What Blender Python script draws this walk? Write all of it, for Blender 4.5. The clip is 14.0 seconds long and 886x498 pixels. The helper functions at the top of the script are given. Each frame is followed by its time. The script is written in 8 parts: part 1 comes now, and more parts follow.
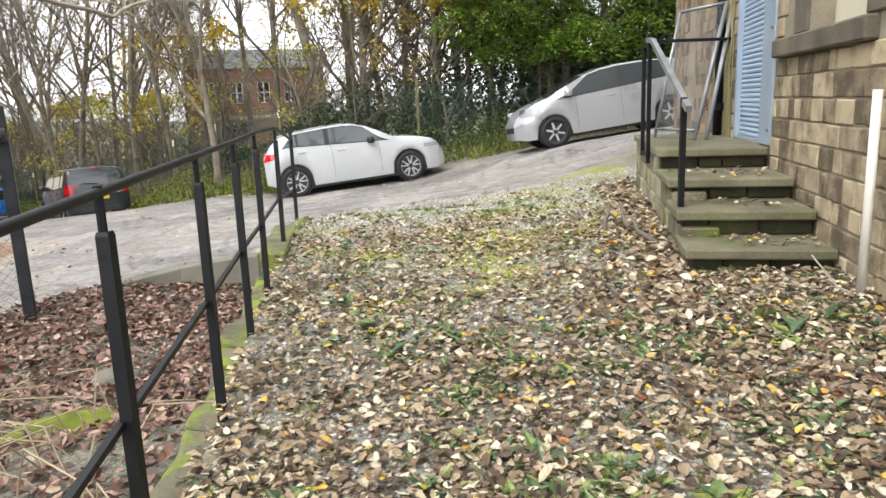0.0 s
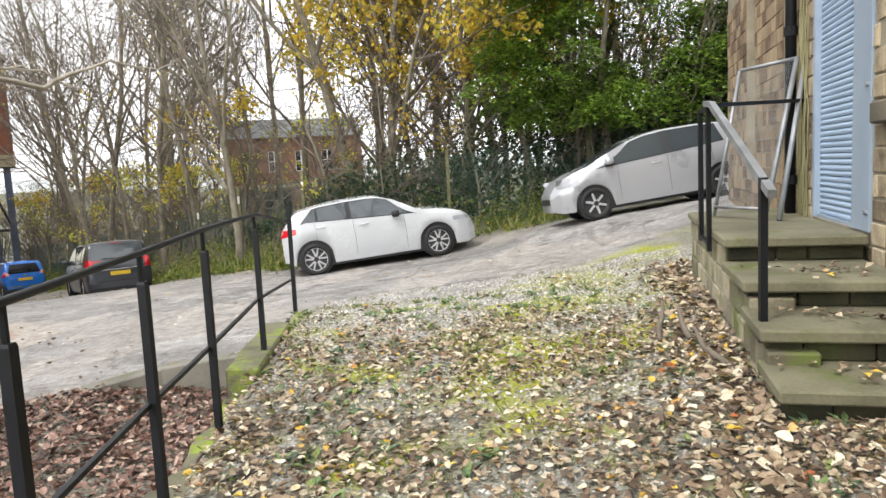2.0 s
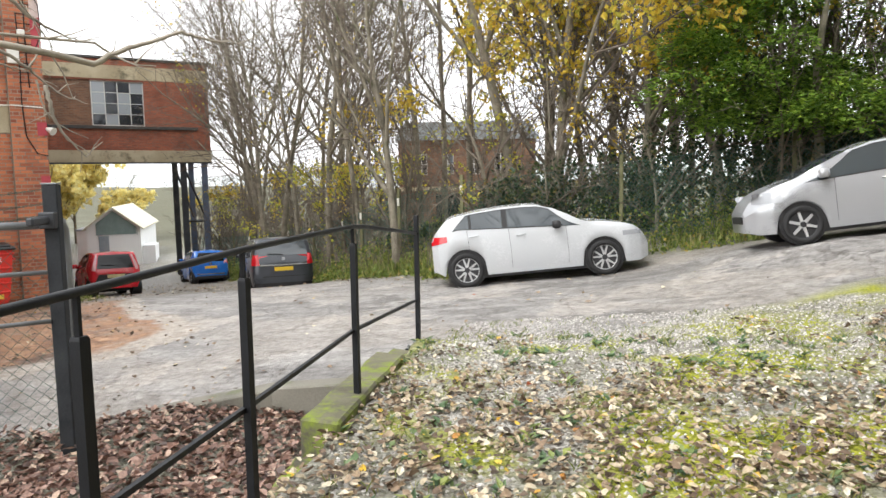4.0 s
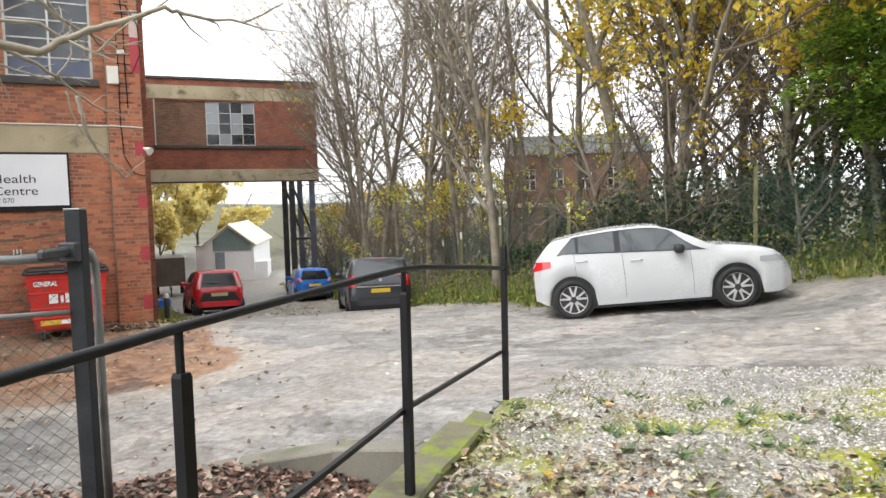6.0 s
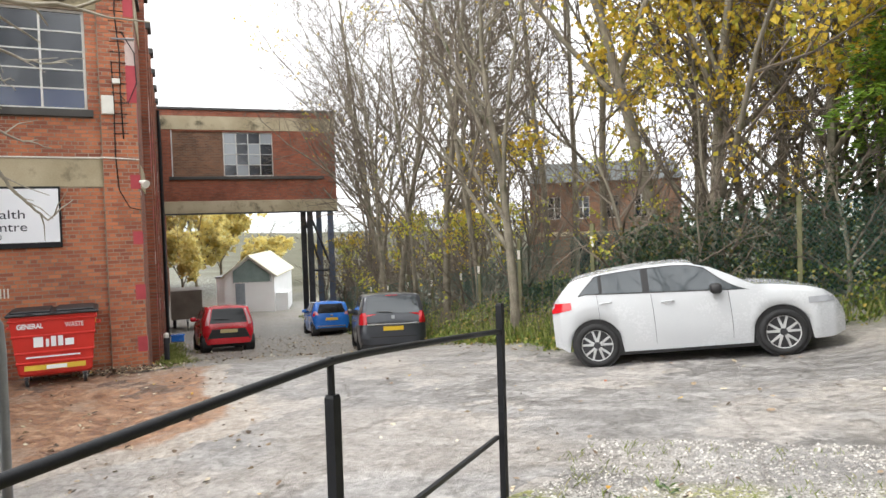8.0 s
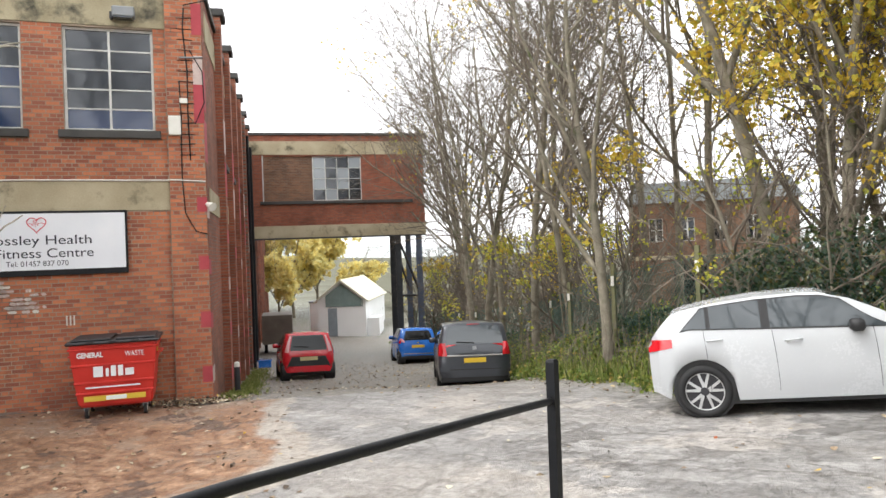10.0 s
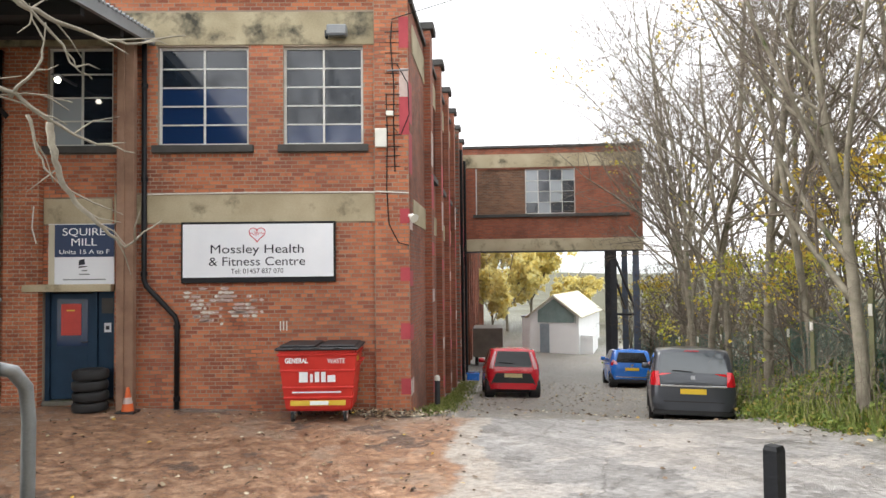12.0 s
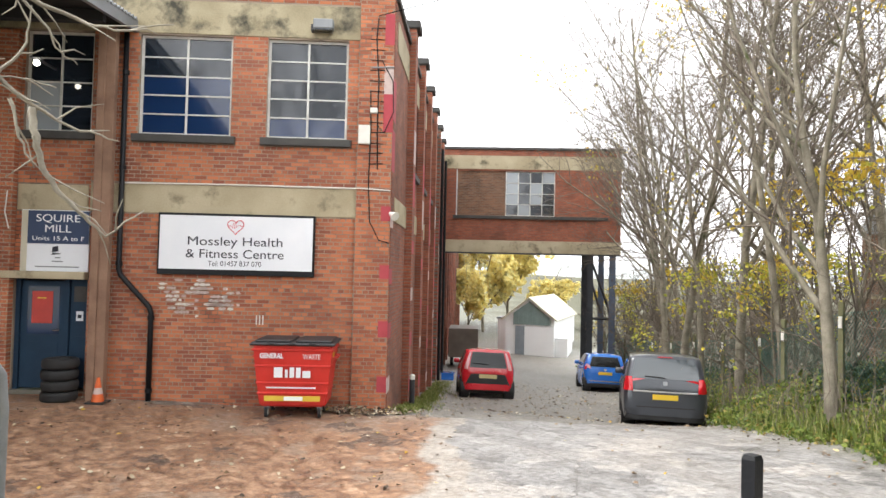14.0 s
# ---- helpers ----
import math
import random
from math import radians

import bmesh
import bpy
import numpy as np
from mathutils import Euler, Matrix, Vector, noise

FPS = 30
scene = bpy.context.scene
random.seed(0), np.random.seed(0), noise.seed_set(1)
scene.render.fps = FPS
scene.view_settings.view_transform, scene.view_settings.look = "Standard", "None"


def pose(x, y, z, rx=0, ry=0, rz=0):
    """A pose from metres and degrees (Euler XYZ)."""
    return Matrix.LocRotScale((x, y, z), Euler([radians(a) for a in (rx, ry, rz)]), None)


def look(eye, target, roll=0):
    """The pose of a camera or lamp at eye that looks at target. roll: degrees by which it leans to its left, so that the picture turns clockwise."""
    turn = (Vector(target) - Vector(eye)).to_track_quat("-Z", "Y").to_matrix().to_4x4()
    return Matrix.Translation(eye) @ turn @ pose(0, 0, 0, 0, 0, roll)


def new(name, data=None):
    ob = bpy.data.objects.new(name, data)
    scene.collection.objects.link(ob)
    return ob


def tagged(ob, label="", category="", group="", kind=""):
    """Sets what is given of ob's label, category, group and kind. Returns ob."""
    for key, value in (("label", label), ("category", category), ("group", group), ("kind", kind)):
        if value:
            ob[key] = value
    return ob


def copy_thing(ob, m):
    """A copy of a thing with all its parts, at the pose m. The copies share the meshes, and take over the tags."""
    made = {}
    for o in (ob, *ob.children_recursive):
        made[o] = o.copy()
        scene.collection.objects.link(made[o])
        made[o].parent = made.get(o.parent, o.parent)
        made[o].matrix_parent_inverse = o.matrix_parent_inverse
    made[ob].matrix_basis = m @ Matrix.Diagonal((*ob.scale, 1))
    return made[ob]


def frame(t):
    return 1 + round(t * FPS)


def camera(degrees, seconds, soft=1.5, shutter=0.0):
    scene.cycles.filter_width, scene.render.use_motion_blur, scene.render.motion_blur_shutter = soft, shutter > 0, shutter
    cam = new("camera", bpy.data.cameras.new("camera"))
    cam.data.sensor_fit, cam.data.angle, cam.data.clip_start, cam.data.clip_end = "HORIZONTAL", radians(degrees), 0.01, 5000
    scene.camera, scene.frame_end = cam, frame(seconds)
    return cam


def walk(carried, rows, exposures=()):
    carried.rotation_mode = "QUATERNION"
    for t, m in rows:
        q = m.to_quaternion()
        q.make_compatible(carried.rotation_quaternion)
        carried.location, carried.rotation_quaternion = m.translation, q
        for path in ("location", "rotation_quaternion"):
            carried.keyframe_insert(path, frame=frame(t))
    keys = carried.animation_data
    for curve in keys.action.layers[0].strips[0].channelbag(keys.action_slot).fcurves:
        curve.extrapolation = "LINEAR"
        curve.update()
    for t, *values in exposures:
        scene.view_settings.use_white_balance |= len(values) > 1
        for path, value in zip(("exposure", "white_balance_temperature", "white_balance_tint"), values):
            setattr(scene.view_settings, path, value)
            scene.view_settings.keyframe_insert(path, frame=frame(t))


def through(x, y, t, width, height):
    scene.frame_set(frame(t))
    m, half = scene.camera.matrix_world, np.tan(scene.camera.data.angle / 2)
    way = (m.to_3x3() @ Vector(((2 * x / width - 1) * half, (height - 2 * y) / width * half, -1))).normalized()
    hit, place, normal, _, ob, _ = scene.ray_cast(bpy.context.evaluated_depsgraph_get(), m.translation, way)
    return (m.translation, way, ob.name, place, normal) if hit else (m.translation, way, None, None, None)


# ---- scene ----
cam = camera(64.3, 14.0)
PATH = [
    (0, (0.254, 0.165, 1.319), (0.181, 2.122, 0.913), -2.2),
    (0.5, (0.292, 0.51, 1.34), (0.22, 2.485, 1.03), -3.8),
    (1, (0.433, 0.871, 1.382), (0.291, 2.847, 1.108), -3.7),
    (1.5, (0.471, 1.192, 1.379), (0.318, 3.171, 1.126), -3.4),
    (2, (0.463, 1.529, 1.437), (0.276, 3.508, 1.211), -2.9),
    (2.5, (0.516, 1.898, 1.434), (0.236, 3.867, 1.229), -2.5),
    (3, (0.536, 2.209, 1.447), (0.157, 4.161, 1.238), -2.0),
    (3.5, (0.505, 2.598, 1.458), (0.004, 4.524, 1.25), -1.5),
    (4, (0.51, 2.966, 1.438), (-0.155, 4.842, 1.242), -1.1),
    (4.2, (0.522, 3.112, 1.459), (-0.189, 4.971, 1.267), -1.2),
    (6.3, (0.114, 4.432, 1.494), (-0.856, 6.176, 1.358), -1.5),
    (6.5, (0.075, 4.538, 1.528), (-0.903, 6.278, 1.404), -1.5),
    (7, (0.044, 4.814, 1.535), (-0.941, 6.552, 1.438), -1.5),
    (7.5, (0.023, 5.145, 1.581), (-0.972, 6.878, 1.504), -1.6),
    (7.7, (-0.009, 5.227, 1.588), (-1.012, 6.956, 1.515), -1.7),
    (9.8, (-0.478, 6.535, 1.579), (-1.691, 8.125, 1.589), -2.2),
    (10, (-0.497, 6.681, 1.556), (-1.743, 8.245, 1.569), -2.1),
    (10.5, (-0.602, 7.024, 1.569), (-1.932, 8.518, 1.585), -1.8),
    (11, (-0.8, 7.274, 1.531), (-2.232, 8.67, 1.554), -1.4),
    (11.5, (-0.865, 7.375, 1.565), (-2.421, 8.63, 1.607), -0.9),
    (12, (-0.908, 7.477, 1.565), (-2.567, 8.591, 1.633), -0.6),
    (12.5, (-0.922, 7.455, 1.562), (-2.658, 8.444, 1.659), -0.3),
    (13, (-0.948, 7.441, 1.572), (-2.699, 8.402, 1.676), 0.1),
    (13.5, (-0.94, 7.44, 1.577), (-2.648, 8.476, 1.666), 0.7),
    (14, (-0.924, 7.446, 1.572), (-2.548, 8.612, 1.638), 1.3),
]
walk(cam, [(t, look(eye, target, roll)) for t, eye, target, roll in PATH], exposures=((0.0, 1.0), (6.0, 1.0), (10.0, 1.06), (12.5, 1.2), (14.0, 1.4)))

# ---- world and light ----
world = bpy.data.worlds.new("overcast")
scene.world = world
world.use_nodes = True
wn, wl = world.node_tree.nodes, world.node_tree.links
sky = wn.new("ShaderNodeTexSky")
sky.sky_type, sky.sun_disc = "NISHITA", False
sky.sun_elevation, sky.sun_rotation, sky.dust_density, sky.air_density = radians(28), radians(200), 6.0, 1.5
grey = wn.new("ShaderNodeHueSaturation")
grey.inputs["Saturation"].default_value = 0.12
cloud = wn.new("ShaderNodeTexNoise")
cloud.inputs["Scale"].default_value, cloud.inputs["Detail"].default_value = 2.2, 6
cramp = wn.new("ShaderNodeValToRGB")
cramp.color_ramp.elements[0].color, cramp.color_ramp.elements[0].position = (7.4, 7.6, 7.9, 1), 0.3
cramp.color_ramp.elements[1].color, cramp.color_ramp.elements[1].position = (9.7, 9.8, 9.9, 1), 0.7
wmix = wn.new("ShaderNodeMix")
wmix.data_type = "RGBA"
wmix.inputs[0].default_value = 0.78
wl.new(sky.outputs[0], grey.inputs["Color"])
wl.new(cloud.outputs["Fac"], cramp.inputs[0])
wl.new(grey.outputs[0], wmix.inputs[6])
wl.new(cramp.outputs[0], wmix.inputs[7])
wl.new(wmix.outputs[2], wn["Background"].inputs["Color"])
wn["Background"].inputs["Strength"].default_value = 0.15
sun_data = bpy.data.lights.new("sun", "SUN")
sun_data.energy, sun_data.angle, sun_data.color = 1.2, radians(25), (1.0, 0.97, 0.92)
sun = new("sun", sun_data)
sun.matrix_world = look((0, 0, 30), (12, 14, 0))


# ---- materials ----
def nodes_of(m):
    m.use_nodes = True
    return m.node_tree.nodes, m.node_tree.links, m.node_tree.nodes["Principled BSDF"]


def ramp_of(n, stops):
    r = n.new("ShaderNodeValToRGB")
    while len(r.color_ramp.elements) < len(stops):
        r.color_ramp.elements.new(0.5)
    for e, (p, c) in zip(r.color_ramp.elements, stops):
        e.position, e.color = p, (*c, 1)
    return r


def surface(name, dark, light, rough=0.8, scale=3.0, fine=60.0, bump=0.15, metal=0.0, stain=None, per_object=0.0, coat=0.0, island=False, spec=0.5):
    """A mottled surface: broad tone changes, fine grain, optional stains and a tone per piece."""
    m = bpy.data.materials.new(name)
    n, l, p = nodes_of(m)
    tc = n.new("ShaderNodeTexCoord")
    a, b = n.new("ShaderNodeTexNoise"), n.new("ShaderNodeTexNoise")
    a.inputs["Scale"].default_value, a.inputs["Detail"].default_value = scale, 6
    b.inputs["Scale"].default_value, b.inputs["Detail"].default_value = fine, 4
    l.new(tc.outputs["Object"], a.inputs["Vector"])
    l.new(tc.outputs["Object"], b.inputs["Vector"])
    mx = n.new("ShaderNodeMath")
    mx.operation = "MULTIPLY_ADD"
    mx.inputs[1].default_value, mx.inputs[2].default_value = 0.35, -0.17
    l.new(b.outputs["Fac"], mx.inputs[0])
    ad = n.new("ShaderNodeMath")
    l.new(a.outputs["Fac"], ad.inputs[0])
    l.new(mx.outputs[0], ad.inputs[1])
    last = ad
    if per_object:
        oi = n.new("ShaderNodeNewGeometry" if island else "ShaderNodeObjectInfo")
        k = n.new("ShaderNodeMath")
        k.operation = "MULTIPLY_ADD"
        k.inputs[1].default_value, k.inputs[2].default_value = per_object, -per_object / 2
        l.new(oi.outputs["Random Per Island" if island else "Random"], k.inputs[0])
        s = n.new("ShaderNodeMath")
        l.new(last.outputs[0], s.inputs[0])
        l.new(k.outputs[0], s.inputs[1])
        last = s
    r = ramp_of(n, [(0.25, dark), (0.75, light)])
    l.new(last.outputs[0], r.inputs[0])
    out = r.outputs[0]
    if stain:
        c = n.new("ShaderNodeTexNoise")
        c.inputs["Scale"].default_value, c.inputs["Detail"].default_value, c.inputs["Roughness"].default_value = stain[1], 8, 0.65
        l.new(tc.outputs["Object"], c.inputs["Vector"])
        cr = ramp_of(n, [(stain[2], (0, 0, 0)), (stain[2] + 0.14, (1, 1, 1))])
        l.new(c.outputs["Fac"], cr.inputs[0])
        mm = n.new("ShaderNodeMix")
        mm.data_type = "RGBA"
        mm.inputs[7].default_value = (*stain[0], 1)
        l.new(cr.outputs[0], mm.inputs[0])
        l.new(out, mm.inputs[6])
        out = mm.outputs[2]
    l.new(out, p.inputs["Base Color"])
    rr = n.new("ShaderNodeMapRange")
    rr.inputs[3].default_value, rr.inputs[4].default_value = max(0.04, rough - 0.12), min(1, rough + 0.12)
    l.new(last.outputs[0], rr.inputs[0])
    l.new(rr.outputs[0], p.inputs["Roughness"])
    p.inputs["Metallic"].default_value = metal
    p.inputs["Coat Weight"].default_value = coat
    p.inputs["Specular IOR Level"].default_value = spec
    if bump:
        bu = n.new("ShaderNodeBump")
        bu.inputs["Strength"].default_value, bu.inputs["Distance"].default_value = bump, 0.02
        l.new(ad.outputs[0], bu.inputs["Height"])
        l.new(bu.outputs[0], p.inputs["Normal"])
    return m


def brickwork(name, tones, mortar, axis="x", length=0.225, height=0.075, soot=0.5, mortar_size=0.008):
    """Brick courses on a wall that runs along its own x (or y), with soot and salt stains."""
    m = bpy.data.materials.new(name)
    n, l, p = nodes_of(m)
    tc, sp, cb = n.new("ShaderNodeTexCoord"), n.new("ShaderNodeSeparateXYZ"), n.new("ShaderNodeCombineXYZ")
    l.new(tc.outputs["Object"], sp.inputs[0])
    l.new(sp.outputs[0 if axis == "x" else 1], cb.inputs[0])
    l.new(sp.outputs[2], cb.inputs[1])
    wob = n.new("ShaderNodeTexNoise")
    wob.inputs["Scale"].default_value = 1.3
    l.new(tc.outputs["Object"], wob.inputs["Vector"])
    wv = n.new("ShaderNodeVectorMath")
    wv.operation = "MULTIPLY_ADD"
    wv.inputs[1].default_value, wv.inputs[2].default_value = (0.02, 0.02, 0), (0, 0, 0)
    l.new(wob.outputs["Color"], wv.inputs[0])
    va = n.new("ShaderNodeVectorMath")
    l.new(cb.outputs[0], va.inputs[0])
    l.new(wv.outputs[0], va.inputs[1])
    br = n.new("ShaderNodeTexBrick")
    br.inputs["Scale"].default_value = 1.0
    br.inputs["Brick Width"].default_value, br.inputs["Row Height"].default_value = length, height
    br.inputs["Mortar Size"].default_value, br.inputs["Mortar Smooth"].default_value, br.inputs["Bias"].default_value = mortar_size, 0.2, 0.0
    br.inputs["Color1"].default_value, br.inputs["Color2"].default_value, br.inputs["Mortar"].default_value = (*tones[0], 1), (*tones[1], 1), (*mortar, 1)
    l.new(va.outputs[0], br.inputs["Vector"])
    big, fine = n.new("ShaderNodeTexNoise"), n.new("ShaderNodeTexNoise")
    big.inputs["Scale"].default_value, big.inputs["Detail"].default_value, big.inputs["Roughness"].default_value = 0.55, 8, 0.62
    fine.inputs["Scale"].default_value, fine.inputs["Detail"].default_value = 35, 5
    l.new(tc.outputs["Object"], big.inputs["Vector"])
    l.new(tc.outputs["Object"], fine.inputs["Vector"])
    r1 = ramp_of(n, [(0.32, (soot, soot * 0.97, soot * 0.95)), (0.52, (1, 1, 1)), (0.75, (1.18, 1.12, 1.05))])
    r2 = ramp_of(n, [(0.3, (0.72, 0.72, 0.72)), (0.7, (1.2, 1.2, 1.2))])
    l.new(big.outputs["Fac"], r1.inputs[0])
    l.new(fine.outputs["Fac"], r2.inputs[0])
    m1, m2 = n.new("ShaderNodeMix"), n.new("ShaderNodeMix")
    for k in (m1, m2):
        k.data_type, k.blend_type = "RGBA", "MULTIPLY"
        k.inputs[0].default_value = 1.0
    l.new(br.outputs["Color"], m1.inputs[6])
    l.new(r1.outputs[0], m1.inputs[7])
    l.new(m1.outputs[2], m2.inputs[6])
    l.new(r2.outputs[0], m2.inputs[7])
    l.new(m2.outputs[2], p.inputs["Base Color"])
    p.inputs["Roughness"].default_value = 0.88
    bu, ad = n.new("ShaderNodeBump"), n.new("ShaderNodeMath")
    ad.operation = "MULTIPLY_ADD"
    ad.inputs[1].default_value = -1.0
    l.new(br.outputs["Fac"], ad.inputs[0])
    l.new(fine.outputs["Fac"], ad.inputs[2])
    bu.inputs["Strength"].default_value, bu.inputs["Distance"].default_value = 0.6, 0.012
    l.new(ad.outputs[0], bu.inputs["Height"])
    l.new(bu.outputs[0], p.inputs["Normal"])
    return m


def plain(name, color, rough=0.5, metal=0.0, coat=0.0, emit=0.0):
    m = bpy.data.materials.new(name)
    n, l, p = nodes_of(m)
    p.inputs["Base Color"].default_value, p.inputs["Roughness"].default_value = (*color, 1), rough
    p.inputs["Metallic"].default_value, p.inputs["Coat Weight"].default_value = metal, coat
    if emit:
        p.inputs["Emission Color"].default_value, p.inputs["Emission Strength"].default_value = (*color, 1), emit
    return m


def glass_dark(name, color, rough=0.04):
    m = plain(name, color, rough)
    m.node_tree.nodes["Principled BSDF"].inputs["Specular IOR Level"].default_value = 1.0
    return m


BRICK = brickwork("mill_brick", ((0.52, 0.175, 0.082), (0.33, 0.098, 0.052)), (0.40, 0.29, 0.21), mortar_size=0.011)
BRICK_BED = surface("sooty_brick_mortar", (0.15, 0.115, 0.09), (0.42, 0.33, 0.25), 0.95, 0.7, 50, 0.3, stain=((0.06, 0.045, 0.036), 0.8, 0.56))
BRICK_ONE = surface("red_mill_brick", (0.25, 0.075, 0.042), (0.52, 0.185, 0.088), 0.88, 1.0, 40, 0.3, per_object=0.55)
BRICK_MANY = surface("red_mill_brick_run", (0.23, 0.07, 0.04), (0.53, 0.185, 0.088), 0.88, 0.9, 40, 0.3, stain=((0.13, 0.055, 0.038), 0.7, 0.57), per_object=0.50, island=True)
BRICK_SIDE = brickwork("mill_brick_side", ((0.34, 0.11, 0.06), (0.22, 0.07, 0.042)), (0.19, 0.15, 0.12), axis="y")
BRICK_BROWN = brickwork("infill_brick", ((0.25, 0.12, 0.065), (0.15, 0.075, 0.045)), (0.22, 0.18, 0.14))
BRICK_RED = brickwork("bridge_brick", ((0.38, 0.115, 0.06), (0.27, 0.08, 0.045)), (0.19, 0.13, 0.10))
CONCRETE = surface("weathered_concrete", (0.30, 0.245, 0.15), (0.50, 0.43, 0.30), 0.9, 0.9, 40, 0.2, stain=((0.10, 0.088, 0.055), 1.3, 0.56))
CONCRETE_SOOT = surface("sooty_concrete", (0.22, 0.18, 0.105), (0.46, 0.40, 0.27), 0.9, 1.1, 40, 0.25, stain=((0.05, 0.047, 0.034), 1.15, 0.50))
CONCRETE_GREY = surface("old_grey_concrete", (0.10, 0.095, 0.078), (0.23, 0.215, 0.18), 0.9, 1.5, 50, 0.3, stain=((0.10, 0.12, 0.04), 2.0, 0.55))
SLATE = surface("dark_stone_coping", (0.035, 0.034, 0.032), (0.08, 0.075, 0.07), 0.8, 3, 50, 0.25)
RED_PAINT = surface("faded_red_paint", (0.33, 0.035, 0.05), (0.46, 0.07, 0.085), 0.75, 4, 60, 0.1, stain=((0.30, 0.12, 0.08), 5, 0.62))
PINK_PAINT = surface("faded_white_paint", (0.42, 0.30, 0.27), (0.62, 0.52, 0.48), 0.8, 4, 60, 0.1, stain=((0.30, 0.10, 0.07), 5, 0.55))
BLACK_IRON = surface("black_painted_iron", (0.003, 0.0035, 0.005), (0.008, 0.009, 0.012), 0.5, 6, 120, 0.12, stain=((0.03, 0.02, 0.014), 9, 0.70), spec=0.3)
GREY_STEEL = surface("galvanised_steel", (0.20, 0.21, 0.22), (0.34, 0.35, 0.36), 0.5, 5, 90, 0.06, metal=0.55)
BLUE_STEEL = surface("blue_painted_steel", (0.07, 0.095, 0.15), (0.12, 0.15, 0.22), 0.6, 4, 60, 0.1, stain=((0.06, 0.045, 0.04), 3, 0.6))
DARK_STEEL = surface("dark_steel", (0.02, 0.022, 0.026), (0.045, 0.048, 0.055), 0.6, 4, 60, 0.1)
WINDOW_WHITE = surface("peeling_white_window_paint", (0.46, 0.45, 0.42), (0.66, 0.65, 0.62), 0.7, 6, 70, 0.1)
PANE = glass_dark("dirty_dark_glass", (0.012, 0.018, 0.028), 0.06)
PANE_BLUE = glass_dark("glass_over_blue_lining", (0.010, 0.028, 0.085), 0.07)
PANE_PALE = glass_dark("pale_boarded_glass", (0.30, 0.33, 0.35), 0.15)
CREAM = surface("cream_blind", (0.50, 0.46, 0.35), (0.60, 0.56, 0.44), 0.8, 2, 60, 0.05)
SIGN_WHITE = surface("white_sign_board", (0.72, 0.74, 0.78), (0.80, 0.81, 0.84), 0.45, 1.5, 40, 0.02)
SIGN_NAVY = surface("navy_sign_board", (0.012, 0.03, 0.085), (0.018, 0.042, 0.11), 0.5, 2, 40, 0.02)
INK = plain("dark_lettering", (0.015, 0.017, 0.03), 0.6)
INK_WHITE = plain("white_lettering", (0.78, 0.80, 0.82), 0.6)
INK_RED = plain("red_sign_line", (0.62, 0.06, 0.09), 0.6)
DOOR_BLUE = surface("dark_blue_door_paint", (0.010, 0.028, 0.055), (0.018, 0.044, 0.08), 0.65, 3, 60, 0.05, spec=0.25)
POSTER_RED = surface("red_notice", (0.40, 0.03, 0.02), (0.52, 0.045, 0.03), 0.5, 4, 40, 0.03)
WOOD_POST = surface("weathered_timber", (0.18, 0.10, 0.065), (0.34, 0.21, 0.145), 0.85, 2.5, 70, 0.3)
ROOF_GREY = surface("grey_corrugated_sheet", (0.16, 0.17, 0.18), (0.27, 0.28, 0.29), 0.7, 2, 50, 0.1)
# Near-black stands for shade, under the canopy and inside the rooms.
SHADE_BLACK = surface("shade_black_surface", (0.010, 0.010, 0.012), (0.022, 0.021, 0.022), 0.9, 2, 30, 0.1)
BIN_RED = surface("scuffed_red_bin_steel", (0.50, 0.022, 0.016), (0.66, 0.04, 0.028), 0.45, 3, 60, 0.06, stain=((0.42, 0.09, 0.07), 7, 0.66))
BIN_LID = surface("black_plastic_lid", (0.012, 0.012, 0.014), (0.03, 0.03, 0.034), 0.55, 5, 80, 0.1)
YELLOW = surface("yellow_label", (0.62, 0.40, 0.03), (0.72, 0.50, 0.06), 0.5, 4, 40, 0.02)
RUBBER = surface("black_rubber", (0.008, 0.008, 0.009), (0.022, 0.022, 0.023), 0.75, 6, 90, 0.15)
ORANGE = surface("orange_cone_plastic", (0.62, 0.10, 0.02), (0.75, 0.16, 0.04), 0.6, 5, 60, 0.05)
SHUTTER = surface("pale_blue_shutter_steel", (0.33, 0.43, 0.58), (0.42, 0.53, 0.68), 0.45, 3, 70, 0.04, metal=0.15)
SHUTTER_FRAME = surface("grey_blue_shutter_rail", (0.25, 0.31, 0.39), (0.33, 0.40, 0.48), 0.5, 3, 60, 0.05, metal=0.15)
STONE = surface("gritstone_block", (0.10, 0.075, 0.046), (0.44, 0.36, 0.24), 0.92, 5.0, 55, 0.8, stain=((0.07, 0.056, 0.038), 3.2, 0.60), per_object=0.5)
STONE_FAR = surface("gritstone_block_far", (0.10, 0.062, 0.036), (0.32, 0.24, 0.15), 0.92, 2.2, 45, 0.5, stain=((0.085, 0.07, 0.05), 1.6, 0.58), per_object=0.55, island=True)
STONE_DARK = surface("soot_dark_stone", (0.06, 0.05, 0.038), (0.18, 0.15, 0.11), 0.92, 2.5, 45, 0.4)
MORTAR = surface("lime_mortar", (0.16, 0.14, 0.10), (0.34, 0.30, 0.23), 0.95, 3, 60, 0.3)
STEP_SIDE = surface("mossy_rubble_stone", (0.10, 0.088, 0.055), (0.36, 0.32, 0.23), 0.92, 3.0, 45, 0.6, stain=((0.10, 0.125, 0.025), 2.6, 0.50), per_object=0.5)
STEP_STONE = surface("mossy_stone_tread", (0.08, 0.075, 0.042), (0.20, 0.185, 0.12), 0.9, 2.2, 40, 0.35, stain=((0.085, 0.105, 0.02), 1.8, 0.56), per_object=0.2)
